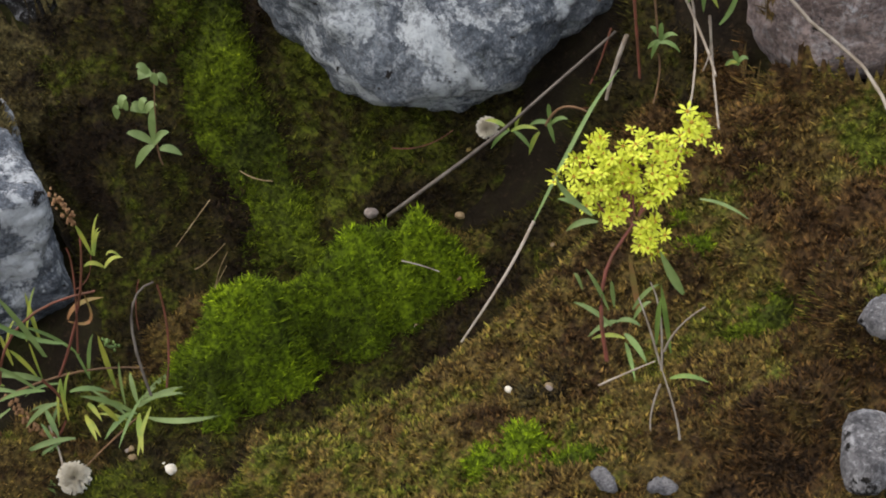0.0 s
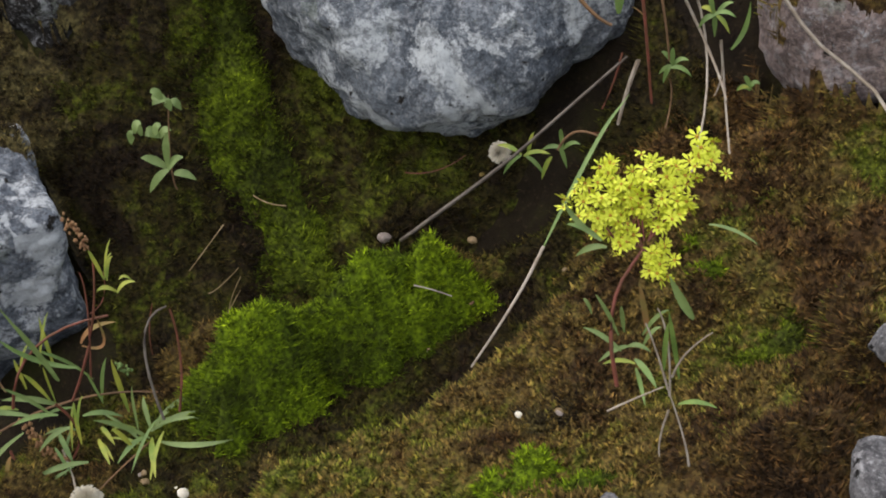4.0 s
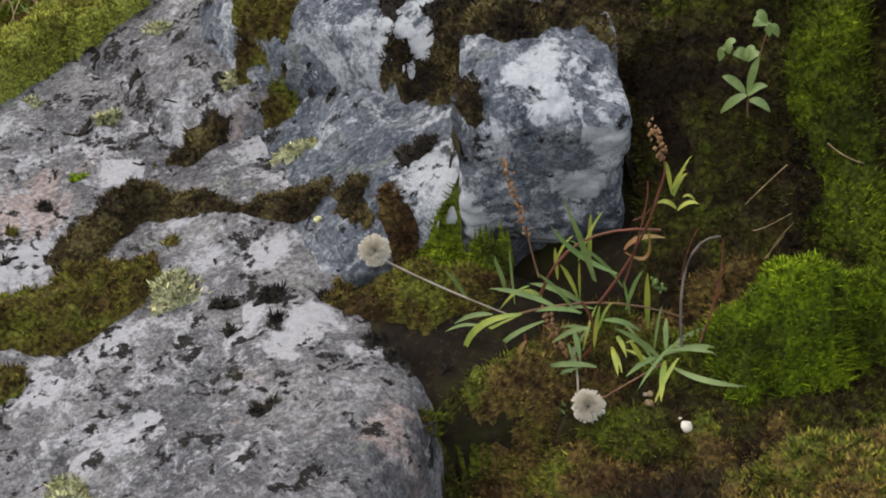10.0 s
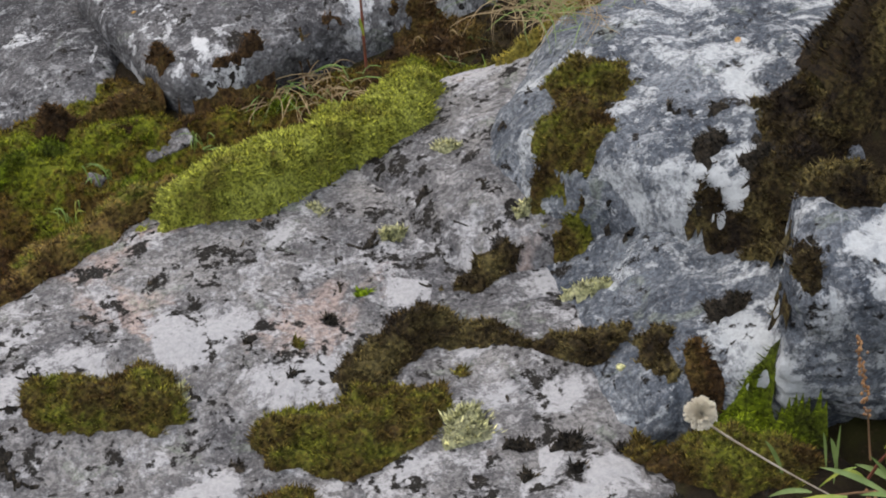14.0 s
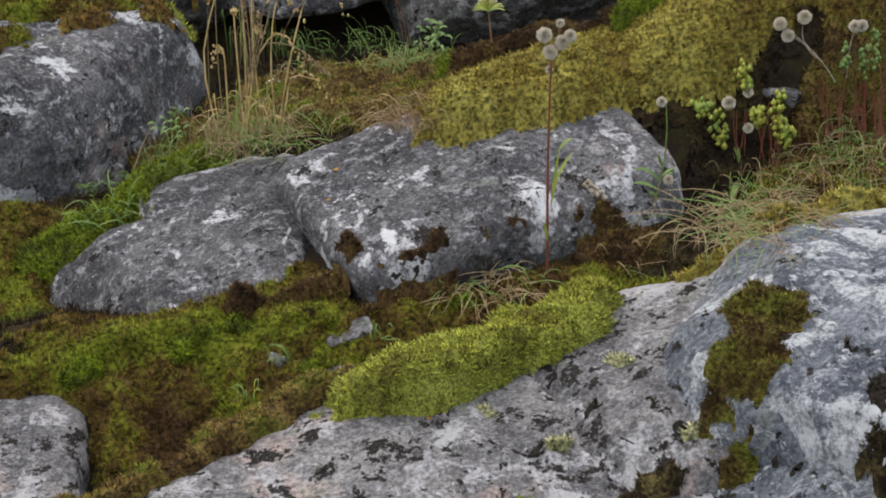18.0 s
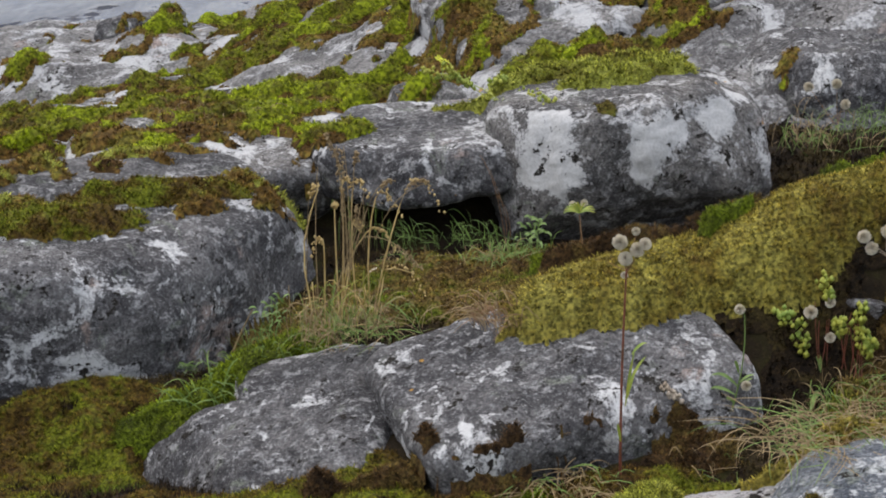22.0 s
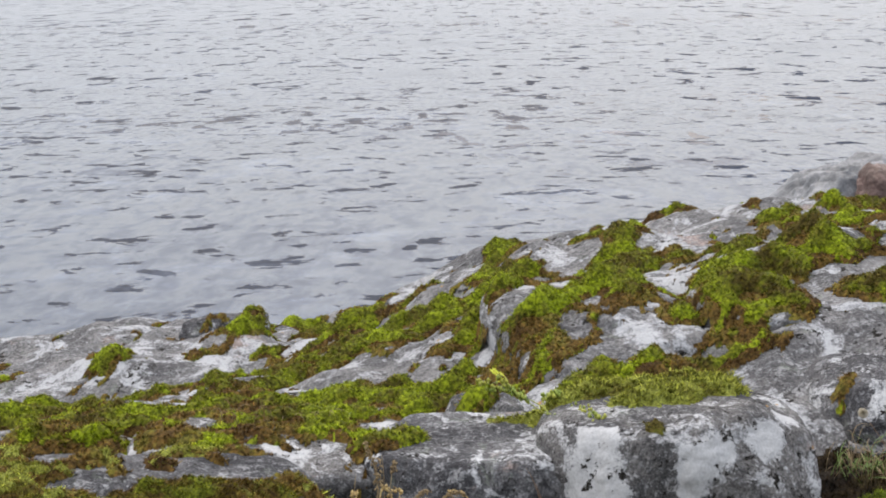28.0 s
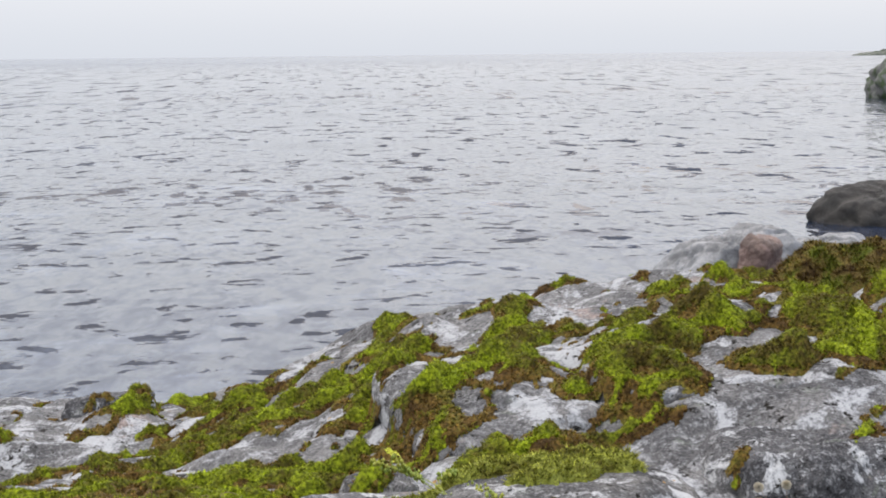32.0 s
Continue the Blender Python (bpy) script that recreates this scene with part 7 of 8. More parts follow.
stem(p, ((0.723, 2.024, 1.012), (0.730, 2.033, 1.054), (0.729, 2.033, 1.126)), 0.0012, 0.0007, STEM_RED)
stem(p, ((0.660, 2.036, 1.013), (0.655, 2.059, 1.051), (0.649, 2.061, 1.106)), 0.0012, 0.0007, STEM_RED)
seed_head(p, (0.620, 2.071, 1.188), 0.0111)
seed_head(p, (0.600, 2.078, 1.160), 0.0104)
seed_head(p, (0.589, 2.082, 1.177), 0.0104)
seed_head(p, (0.686, 2.048, 1.177), 0.0098)
seed_head(p, (0.695, 2.045, 1.178), 0.0091)
stem(p, ((0.667, 2.055, 1.092), (0.634, 2.066, 1.137), (0.600, 2.078, 1.160)), 0.0009, 0.0006, STEM_PALE)
stem(p, ((0.646, 2.062, 1.124), (0.622, 2.070, 1.150), (0.620, 2.071, 1.186)), 0.0009, 0.0006, STEM_PALE)
stem(p, ((0.628, 2.068, 1.144), (0.611, 2.074, 1.159), (0.589, 2.082, 1.177)), 0.0009, 0.0006, STEM_PALE)
stem(p, ((0.681, 2.050, 1.099), (0.682, 2.050, 1.145), (0.687, 2.048, 1.175)), 0.0009, 0.0006, STEM_PALE)
seed_spike(p, ((0.680, 2.050, 1.112), (0.678, 2.051, 1.129), (0.676, 2.052, 1.145)), 0.0072, 24, LEAF)
seed_spike(p, ((0.703, 2.042, 1.107), (0.701, 2.043, 1.125), (0.698, 2.044, 1.143)), 0.0072, 24, LEAF)
seed_spike(p, ((0.716, 2.038, 1.120), (0.714, 2.039, 1.146), (0.711, 2.040, 1.172)), 0.0072, 24, LEAF)
grass_clump((0.416, 1.887, 0.923), 210, 0.03, 0.096, (STRAW, STRAW, GRASS,), 301, "dry grass tussock with arching straw blades", droop=0.9, radius=0.04, lean=(-0.2, -0.3), width=0.0011)
grass_clump((0.411, 1.648, 1.095), 235, 0.034, 0.096, (STRAW, STRAW, GRASS,), 302, "tangled dry grass tussock with some green blades", droop=0.9, radius=0.05, lean=(-0.2, -0.2), width=0.0011)
grass_clump((0.605, 1.919, 0.978), 210, 0.03, 0.096, (STRAW, STRAW, GRASS,), 303, "pale dry grass tussock below red stems", droop=0.9, radius=0.05, lean=(-0.2, -0.2), width=0.0011)
grass_clump((0.695, 2.000, 0.984), 126, 0.068, 0.08, (STRAW, GRASS,), 304, "dry grass mixed with fresh green blades", droop=0.8, radius=0.05)
grass_clump((0.129, 1.816, 0.958), 109, 0.03, 0.08, (STRAW, STRAW, GRASS,), 305, "flattened straw grass below the ledge", droop=0.95, radius=0.04)
grass_clump((0.305, 1.870, 0.931), 50, 0.051, 0.072, (STRAW, GRASS,), 306, "straw and green grass at the moss rim", droop=0.8, radius=0.035)
grass_clump((0.408, 1.954, 0.943), 16, 0.051, 0.024, (GRASS,), 307, "fresh upright green grass tuft", droop=0.2, radius=0.012, width=0.0016)
grass_clump((-0.025, 1.741, 0.955), 12, 0.034, 0.032, (GRASS,), 308, "tiny green grass tuft in the gully moss", droop=0.4, radius=0.01, width=0.0018)
grass_clump((-0.200, 1.682, 0.952), 10, 0.03, 0.024, (GRASS, LEAF_YELLOW,), 309, "tiny green grass tuft in the gully moss", droop=0.4, radius=0.01, width=0.0018)
grass_clump((-0.155, 1.726, 0.943), 10, 0.03, 0.024, (GRASS,), 310, "tiny green grass tuft in the gully moss", droop=0.4, radius=0.01, width=0.0022)
# ---- grass and weeds in the hollow before the third ledge ----
p = plant("seeding_grass", "golden seeding grass stalks bending over", "grass")
stem(p, ((-0.205, 2.198, 1.074), (-0.202, 2.198, 1.185), (-0.193, 2.198, 1.282)), 0.0009, 0.00054, STRAW, "stalk")
stem(p, ((-0.159, 2.201, 1.105), (-0.158, 2.201, 1.237), (-0.175, 2.200, 1.328)), 0.001, 0.0006, STRAW, "stalk")
stem(p, ((-0.163, 2.201, 1.111), (-0.161, 2.201, 1.237), (-0.164, 2.200, 1.312)), 0.001, 0.0006, STRAW, "stalk")
stem(p, ((-0.163, 2.201, 1.111), (-0.138, 2.202, 1.192), (-0.141, 2.202, 1.216)), 0.0008, 0.00048, STRAW, "stalk")
stem(p, ((-0.114, 2.204, 1.162), (-0.080, 2.206, 1.220), (-0.033, 2.209, 1.246)), 0.0009, 0.00054, STRAW, "stalk")
stem(p, ((-0.134, 2.203, 1.167), (-0.089, 2.206, 1.155), (-0.048, 2.208, 1.110)), 0.0009, 0.00054, STRAW, "stalk")
stem(p, ((-0.152, 2.201, 1.126), (-0.116, 2.204, 1.228), (-0.086, 2.206, 1.250)), 0.0009, 0.00054, STRAW, "stalk")
stem(p, ((-0.156, 2.201, 1.099), (-0.151, 2.201, 1.236), (-0.154, 2.201, 1.311)), 0.0009, 0.00054, STRAW, "stalk")
stem(p, ((-0.181, 2.199, 1.073), (-0.144, 2.202, 1.181), (-0.125, 2.203, 1.245)), 0.0008, 0.00048, STRAW, "stalk")
stem(p, ((-0.222, 2.197, 1.087), (-0.214, 2.197, 1.186), (-0.209, 2.197, 1.232)), 0.0006, 0.0003, STRAW, "stalk")
stem(p, ((-0.153, 2.201, 1.115), (-0.147, 2.202, 1.209), (-0.137, 2.202, 1.299)), 0.0009, 0.00054, STRAW, "stalk")
seed_spike(p, ((-0.172, 2.200, 1.307), (-0.175, 2.200, 1.320), (-0.179, 2.199, 1.334)), 0.0037, 34, STRAW)
seed_spike(p, ((-0.162, 2.201, 1.258), (-0.164, 2.200, 1.285), (-0.168, 2.200, 1.307)), 0.0037, 34, STRAW)
seed_spike(p, ((-0.157, 2.201, 1.263), (-0.158, 2.201, 1.285), (-0.158, 2.201, 1.306)), 0.0037, 34, STRAW)
seed_spike(p, ((-0.138, 2.202, 1.283), (-0.136, 2.202, 1.294), (-0.134, 2.203, 1.300)), 0.0037, 34, STRAW)
seed_spike(p, ((-0.064, 2.207, 1.238), (-0.048, 2.208, 1.248), (-0.030, 2.210, 1.247)), 0.0037, 34, STRAW)
seed_spike(p, ((-0.084, 2.206, 1.146), (-0.064, 2.207, 1.128), (-0.047, 2.208, 1.108)), 0.0037, 34, STRAW)
seed_spike(p, ((-0.102, 2.205, 1.243), (-0.094, 2.205, 1.251), (-0.085, 2.206, 1.251)), 0.0037, 34, STRAW)
seed_spike(p, ((-0.139, 2.202, 1.181), (-0.140, 2.202, 1.200), (-0.141, 2.202, 1.216)), 0.0037, 34, STRAW)
seed_spike(p, ((-0.160, 2.201, 1.204), (-0.160, 2.201, 1.226), (-0.158, 2.201, 1.247)), 0.0037, 34, STRAW)
grass_clump((-0.176, 2.215, 1.040), 176, 0.085, 0.064, (STRAW, STRAW, GRASS,), 320, "golden dry grass tussock by the boulder", droop=0.6, radius=0.05)
grass_clump((-0.146, 2.182, 1.044), 58, 0.043, 0.072, (STRAW, GRASS,), 321, "straw and green grass by the boulder", droop=0.8, radius=0.05)
grass_clump((-0.094, 2.207, 1.066), 37, 0.051, 0.064, (GRASS, STRAW,), 322, "sparse grass in the hollow", droop=0.6, radius=0.05)
grass_clump((0.065, 2.078, 1.152), 92, 0.047, 0.056, (STEM_BROWN, STRAW,), 323, "brown dead tussock with green hair", droop=1.0, radius=0.03, lean=(-0.4, -0.4))
grass_clump((0.127, 2.607, 0.970), 67, 0.043, 0.048, (GRASS,), 324, "soft green grass over the dead tussock", droop=0.6, radius=0.04, width=0.0016)
p = plant("fleabane", "small fleabane with two white seed heads", "plant", "seeding fleabanes")
stem(p, ((0.205, 2.262, 1.117), (0.203, 2.263, 1.140), (0.201, 2.263, 1.165)), 0.0016, 0.001, STEM_BROWN)
leaf(p, ((0.201, 2.263, 1.167), (0.226, 2.261, 1.167)), 0.0038, LEAF_YELLOW, 0.004)
leaf(p, ((0.199, 2.245, 1.174), (0.223, 2.242, 1.179)), 0.0038, LEAF_YELLOW, 0.004)
leaf(p, ((0.199, 2.244, 1.174), (0.220, 2.242, 1.184)), 0.0038, LEAF_YELLOW, 0.004)
leaf(p, ((0.202, 2.275, 1.163), (0.218, 2.273, 1.177)), 0.0038, LEAF_YELLOW, 0.004)
leaf(p, ((0.200, 2.256, 1.170), (0.210, 2.255, 1.187)), 0.0038, LEAF_YELLOW, 0.004)
leaf(p, ((0.202, 2.277, 1.162), (0.206, 2.276, 1.181)), 0.0038, LEAF_YELLOW, 0.004)
leaf(p, ((0.200, 2.253, 1.171), (0.196, 2.253, 1.190)), 0.0038, LEAF_YELLOW, 0.004)
leaf(p, ((0.199, 2.244, 1.174), (0.189, 2.245, 1.191)), 0.0038, LEAF_YELLOW, 0.004)
leaf(p, ((0.199, 2.246, 1.173), (0.183, 2.248, 1.188)), 0.0038, LEAF_YELLOW, 0.004)
leaf(p, ((0.199, 2.251, 1.172), (0.178, 2.253, 1.182)), 0.0038, LEAF_YELLOW, 0.004)
leaf(p, ((0.199, 2.245, 1.174), (0.175, 2.248, 1.179)), 0.0038, LEAF_YELLOW, 0.004)
leaf(p, ((0.199, 2.249, 1.172), (0.174, 2.251, 1.173)), 0.0038, LEAF_YELLOW, 0.004)
seed_head(p, (0.191, 2.264, 1.181), 0.0070)
seed_head(p, (0.208, 2.262, 1.184), 0.0064)
stem(p, ((0.201, 2.263, 1.167), (0.195, 2.263, 1.174), (0.191, 2.264, 1.180)), 0.0007, 0.0006, LEAF)
stem(p, ((0.201, 2.263, 1.167), (0.206, 2.262, 1.177), (0.207, 2.262, 1.182)), 0.0007, 0.0006, LEAF)
p = plant("dry_stalks", "thin brown dry stalks before the hollow", "plant")
stem(p, ((0.116, 2.691, 0.969), (0.099, 2.691, 1.070), (0.074, 2.693, 1.132)), 0.0007, 0.0005, STEM_BROWN)
stem(p, ((0.119, 2.691, 0.977), (0.114, 2.691, 1.028), (0.091, 2.692, 1.104)), 0.0007, 0.0005, STEM_BROWN)
stem(p, ((0.126, 2.690, 0.972), (0.120, 2.691, 1.021), (0.102, 2.691, 1.056)), 0.0007, 0.0005, STEM_BROWN)
p = plant("leafy_weed", "feathery green weed at the foot of the boulder", "plant")
leaf(p, ((-0.287, 2.307, 0.985), (-0.293, 2.306, 0.975)), 0.0038, LEAF, 0.004)
leaf(p, ((-0.281, 2.307, 1.000), (-0.279, 2.307, 1.011)), 0.0038, LEAF, 0.004)
leaf(p, ((-0.290, 2.316, 0.994), (-0.279, 2.317, 1.000)), 0.0038, LEAF, 0.004)
leaf(p, ((-0.279, 2.300, 1.028), (-0.290, 2.299, 1.035)), 0.0038, LEAF, 0.004)
leaf(p, ((-0.310, 2.304, 1.016), (-0.323, 2.302, 1.017)), 0.0038, LEAF, 0.004)
leaf(p, ((-0.267, 2.307, 1.022), (-0.276, 2.306, 1.031)), 0.0038, LEAF, 0.004)
leaf(p, ((-0.277, 2.330, 0.989), (-0.279, 2.330, 1.000)), 0.0038, LEAF, 0.004)
leaf(p, ((-0.270, 2.299, 1.007), (-0.257, 2.300, 1.009)), 0.0038, LEAF, 0.004)
leaf(p, ((-0.282, 2.310, 0.991), (-0.271, 2.311, 0.997)), 0.0038, LEAF, 0.004)
leaf(p, ((-0.302, 2.323, 1.004), (-0.290, 2.325, 1.010)), 0.0038, LEAF, 0.004)
leaf(p, ((-0.273, 2.309, 1.021), (-0.282, 2.308, 1.013)), 0.0038, LEAF, 0.004)
leaf(p, ((-0.277, 2.306, 0.988), (-0.275, 2.307, 0.977)), 0.0038, LEAF, 0.004)
leaf(p, ((-0.267, 2.301, 1.033), (-0.255, 2.303, 1.036)), 0.0038, LEAF, 0.004)
leaf(p, ((-0.294, 2.307, 1.008), (-0.304, 2.306, 1.001)), 0.0038, LEAF, 0.004)
leaf(p, ((-0.286, 2.300, 1.006), (-0.273, 2.302, 1.008)), 0.0038, LEAF, 0.004)
leaf(p, ((-0.288, 2.328, 0.986), (-0.289, 2.313, 0.982)), 0.0038, LEAF, 0.004)
leaf(p, ((-0.273, 2.322, 0.983), (-0.287, 2.321, 0.982)), 0.0038, LEAF, 0.004)
leaf(p, ((-0.280, 2.311, 1.011), (-0.292, 2.310, 1.016)), 0.0038, LEAF, 0.004)
leaf(p, ((-0.293, 2.316, 1.015), (-0.304, 2.314, 1.022)), 0.0038, LEAF, 0.004)
leaf(p, ((-0.298, 2.310, 0.999), (-0.284, 2.312, 1.001)), 0.0038, LEAF, 0.004)
leaf(p, ((-0.284, 2.299, 1.009), (-0.278, 2.300, 0.998)), 0.0038, LEAF, 0.004)
leaf(p, ((-0.272, 2.302, 1.033), (-0.283, 2.301, 1.041)), 0.0038, LEAF, 0.004)
leaf(p, ((-0.268, 2.317, 0.995), (-0.268, 2.317, 0.984)), 0.0038, LEAF, 0.004)
leaf(p, ((-0.308, 2.322, 1.001), (-0.321, 2.320, 0.999)), 0.0038, LEAF, 0.004)
leaf(p, ((-0.282, 2.335, 0.993), (-0.279, 2.336, 1.004)), 0.0038, LEAF, 0.004)
leaf(p, ((-0.307, 2.333, 0.986), (-0.294, 2.335, 0.989)), 0.0038, LEAF, 0.004)
stem(p, ((-0.289, 2.315, 0.983), (-0.288, 2.316, 0.998), (-0.287, 2.316, 1.032)), 0.0009, 0.0006, LEAF)
p = plant("leafy_weed", "green leafy weed before the dark hollow", "plant")
leaf(p, ((0.156, 2.639, 0.984), (0.170, 2.639, 0.987)), 0.0052, LEAF, 0.004)
leaf(p, ((0.178, 2.652, 0.999), (0.169, 2.652, 0.989)), 0.0052, LEAF, 0.004)
leaf(p, ((0.157, 2.666, 0.982), (0.170, 2.665, 0.986)), 0.0052, LEAF, 0.004)
leaf(p, ((0.186, 2.660, 0.988), (0.198, 2.646, 0.987)), 0.0052, LEAF, 0.004)
leaf(p, ((0.163, 2.650, 1.018), (0.176, 2.649, 1.013)), 0.0052, LEAF, 0.004)
leaf(p, ((0.176, 2.660, 0.994), (0.188, 2.660, 0.987)), 0.0052, LEAF, 0.004)
leaf(p, ((0.162, 2.654, 1.020), (0.148, 2.654, 1.022)), 0.0052, LEAF, 0.004)
leaf(p, ((0.154, 2.663, 0.997), (0.141, 2.664, 1.000)), 0.0052, LEAF, 0.004)
leaf(p, ((0.169, 2.639, 0.982), (0.172, 2.631, 0.981)), 0.0052, LEAF, 0.004)
leaf(p, ((0.137, 2.653, 0.985), (0.128, 2.654, 0.976)), 0.0052, LEAF, 0.004)
leaf(p, ((0.190, 2.670, 0.986), (0.176, 2.671, 0.983)), 0.0052, LEAF, 0.004)
leaf(p, ((0.171, 2.661, 1.014), (0.158, 2.662, 1.017)), 0.0052, LEAF, 0.004)
leaf(p, ((0.176, 2.650, 1.007), (0.190, 2.649, 1.007)), 0.0052, LEAF, 0.004)
leaf(p, ((0.147, 2.653, 1.006), (0.135, 2.654, 1.011)), 0.0052, LEAF, 0.004)
leaf(p, ((0.162, 2.670, 1.009), (0.175, 2.669, 1.012)), 0.0052, LEAF, 0.004)
leaf(p, ((0.158, 2.656, 0.982), (0.160, 2.631, 0.980)), 0.0052, LEAF, 0.004)
leaf(p, ((0.177, 2.665, 1.001), (0.184, 2.664, 1.011)), 0.0052, LEAF, 0.004)
leaf(p, ((0.172, 2.671, 1.005), (0.184, 2.670, 1.010)), 0.0052, LEAF, 0.004)
leaf(p, ((0.171, 2.656, 0.987), (0.161, 2.648, 0.982)), 0.0052, LEAF, 0.004)
leaf(p, ((0.174, 2.633, 0.982), (0.177, 2.613, 0.978)), 0.0052, LEAF, 0.004)
leaf(p, ((0.151, 2.652, 0.984), (0.163, 2.651, 0.990)), 0.0052, LEAF, 0.004)
leaf(p, ((0.167, 2.645, 0.997), (0.168, 2.645, 1.009)), 0.0052, LEAF, 0.004)
leaf(p, ((0.177, 2.666, 0.998), (0.165, 2.667, 1.003)), 0.0052, LEAF, 0.004)
leaf(p, ((0.152, 2.651, 1.011), (0.162, 2.651, 1.002)), 0.0052, LEAF, 0.004)
leaf(p, ((0.162, 2.648, 0.990), (0.147, 2.648, 0.990)), 0.0052, LEAF, 0.004)
leaf(p, ((0.160, 2.642, 0.999), (0.172, 2.641, 0.992)), 0.0052, LEAF, 0.004)
stem(p, ((0.167, 2.647, 0.985), (0.175, 2.652, 1.005), (0.195, 2.651, 1.032)), 0.0009, 0.0006, LEAF)
p = plant("fleabane", "short fleabane with white seed heads by the boulder", "plant", "seeding fleabanes")
stem(p, ((-0.558, 2.295, 0.911), (-0.564, 2.296, 0.931), (-0.570, 2.295, 0.958)), 0.0007, 0.0005, STEM_BROWN)
seed_head(p, (-0.570, 2.295, 0.958), 0.0098)
stem(p, ((-0.558, 2.295, 0.911), (-0.557, 2.298, 0.930), (-0.557, 2.298, 0.952)), 0.0007, 0.0005, STEM_BROWN)
seed_head(p, (-0.557, 2.298, 0.952), 0.0098)
stem(p, ((-0.558, 2.295, 0.911), (-0.551, 2.300, 0.929), (-0.544, 2.301, 0.955)), 0.0007, 0.0005, STEM_BROWN)
seed_head(p, (-0.544, 2.301, 0.955), 0.0098)
p = plant("grass_stalk", "single pale grass stalk by the boulder", "grass")
stem(p, ((-0.349, 2.268, 0.960), (-0.334, 2.275, 0.991), (-0.314, 2.278, 1.026)), 0.0016, 0.0008, STRAW)
grass_clump((-0.342, 2.162, 0.978), 50, 0.051, 0.056, (GRASS, GRASS,), 325, "vivid green grass at the boulder", droop=0.5, radius=0.05, width=0.0018)
p = plant("goldenrod", "fading goldenrod sprig beside a small stone", "flower")
stem(p, ((0.129, 2.965, 1.156), (0.081, 3.033, 1.173), (-0.017, 3.037, 1.207)), 0.0012, 0.0008, LEAF_YELLOW)
seed_spike(p, ((0.081, 3.033, 1.173), (0.032, 3.035, 1.190), (-0.017, 3.037, 1.207)), 0.0082, 40, LEAF_YELLOW)
stem(p, ((0.125, 2.987, 1.150), (0.081, 3.033, 1.167), (0.024, 3.035, 1.217)), 0.0012, 0.0008, LEAF_YELLOW)
seed_spike(p, ((0.081, 3.033, 1.167), (0.053, 3.034, 1.192), (0.024, 3.035, 1.217)), 0.0082, 40, LEAF_YELLOW)
stem(p, ((0.134, 2.937, 1.164), (0.174, 3.030, 1.152), (0.223, 2.846, 1.180)), 0.0012, 0.0008, LEAF_YELLOW)
seed_spike(p, ((0.174, 3.030, 1.152), (0.198, 2.911, 1.177), (0.223, 2.846, 1.180)), 0.0082, 40, LEAF_YELLOW)
stem(p, ((0.125, 2.987, 1.150), (0.116, 3.032, 1.172), (0.146, 3.031, 1.183)), 0.0012, 0.0008, LEAF_YELLOW)
seed_spike(p, ((0.116, 3.032, 1.172), (0.131, 3.031, 1.178), (0.146, 3.031, 1.183)), 0.0082, 40, LEAF_YELLOW)
floret(p, (0.016, 3.036, 1.228), 0.0080)
floret(p, (0.020, 3.036, 1.224), 0.0080)
floret(p, (0.025, 3.035, 1.215), 0.0080)
floret(p, (0.028, 3.035, 1.210), 0.0080)
floret(p, (0.032, 3.035, 1.222), 0.0080)
grass_clump((0.822, 3.057, 1.022), 63, 0.076, 0.08, (GRASS, STRAW,), 326, "grass and weeds beside the third ledge", droop=0.5, radius=0.08)
p = plant("fleabane", "fleabane with scattered white seed heads", "plant", "seeding fleabanes")
stem(p, ((0.837, 3.070, 1.032), (0.838, 3.088, 1.075), (0.835, 3.089, 1.125)), 0.0007, 0.0005, STEM_BROWN)
seed_head(p, (0.835, 3.089, 1.125), 0.0113)
stem(p, ((0.837, 3.070, 1.032), (0.847, 3.086, 1.076), (0.854, 3.084, 1.082)), 0.0007, 0.0005, STEM_BROWN)
seed_head(p, (0.854, 3.084, 1.082), 0.0113)
stem(p, ((0.837, 3.070, 1.032), (0.811, 3.096, 1.074), (0.781, 3.104, 1.117)), 0.0007, 0.0005, STEM_BROWN)
seed_head(p, (0.781, 3.104, 1.117), 0.0113)
grass_clump((-0.478, 3.080, 1.108), 46, 0.06, 0.048, (STRAW, STEM_BROWN,), 327, "brownish dry grass on the far ledge", droop=0.5, radius=0.06)
grass_clump((-0.351, 3.095, 1.111), 29, 0.051, 0.048, (STRAW, LEAF_YELLOW,), 328, "dry grass tuft behind the boulder", droop=0.5, radius=0.05)
# ---- pebbles and bits ----
bit("pebble", (0.665, 0.485, 1.031), 0.0037, PEBBLE, "small tan dry scrap on moss", 1190)
bit("pebble", (0.507, 0.616, 0.976), 0.0022, FLUFF, "tiny white fleck on moss", 738)
bit("pebble", (0.462, 0.826, 0.910), 0.0032, PEBBLE, "small pale scrap on moss", 427)
bit("pebble", (0.766, 0.701, 0.964), 0.0034, STEM_BROWN, "brown leaf scrap on moss", 1027)
bit("pebble", (0.715, 0.713, 0.936), 0.0023, FLUFF, "tiny pale fleck on moss", 937)
bit("pebble", (0.759, 0.806, 0.996), 0.0070, PEBBLE, "grey pebble under the twig", 880)
bit("pebble", (0.604, 0.881, 0.929), 0.0066, PEBBLE, "pinkish pebble in the crevice", 1115)
bit("pebble", (0.474, 0.781, 0.911), 0.0022, FLUFF, "tiny white fleck on moss", 1003)
bit("pebble", (0.342, 0.982, 0.907), 0.0026, FLUFF, "tiny white fleck on moss", 605)
bit("pebble", (-0.126, 2.631, 0.940), 0.0089, FLUFF, "white scrap in the hollow", 545)
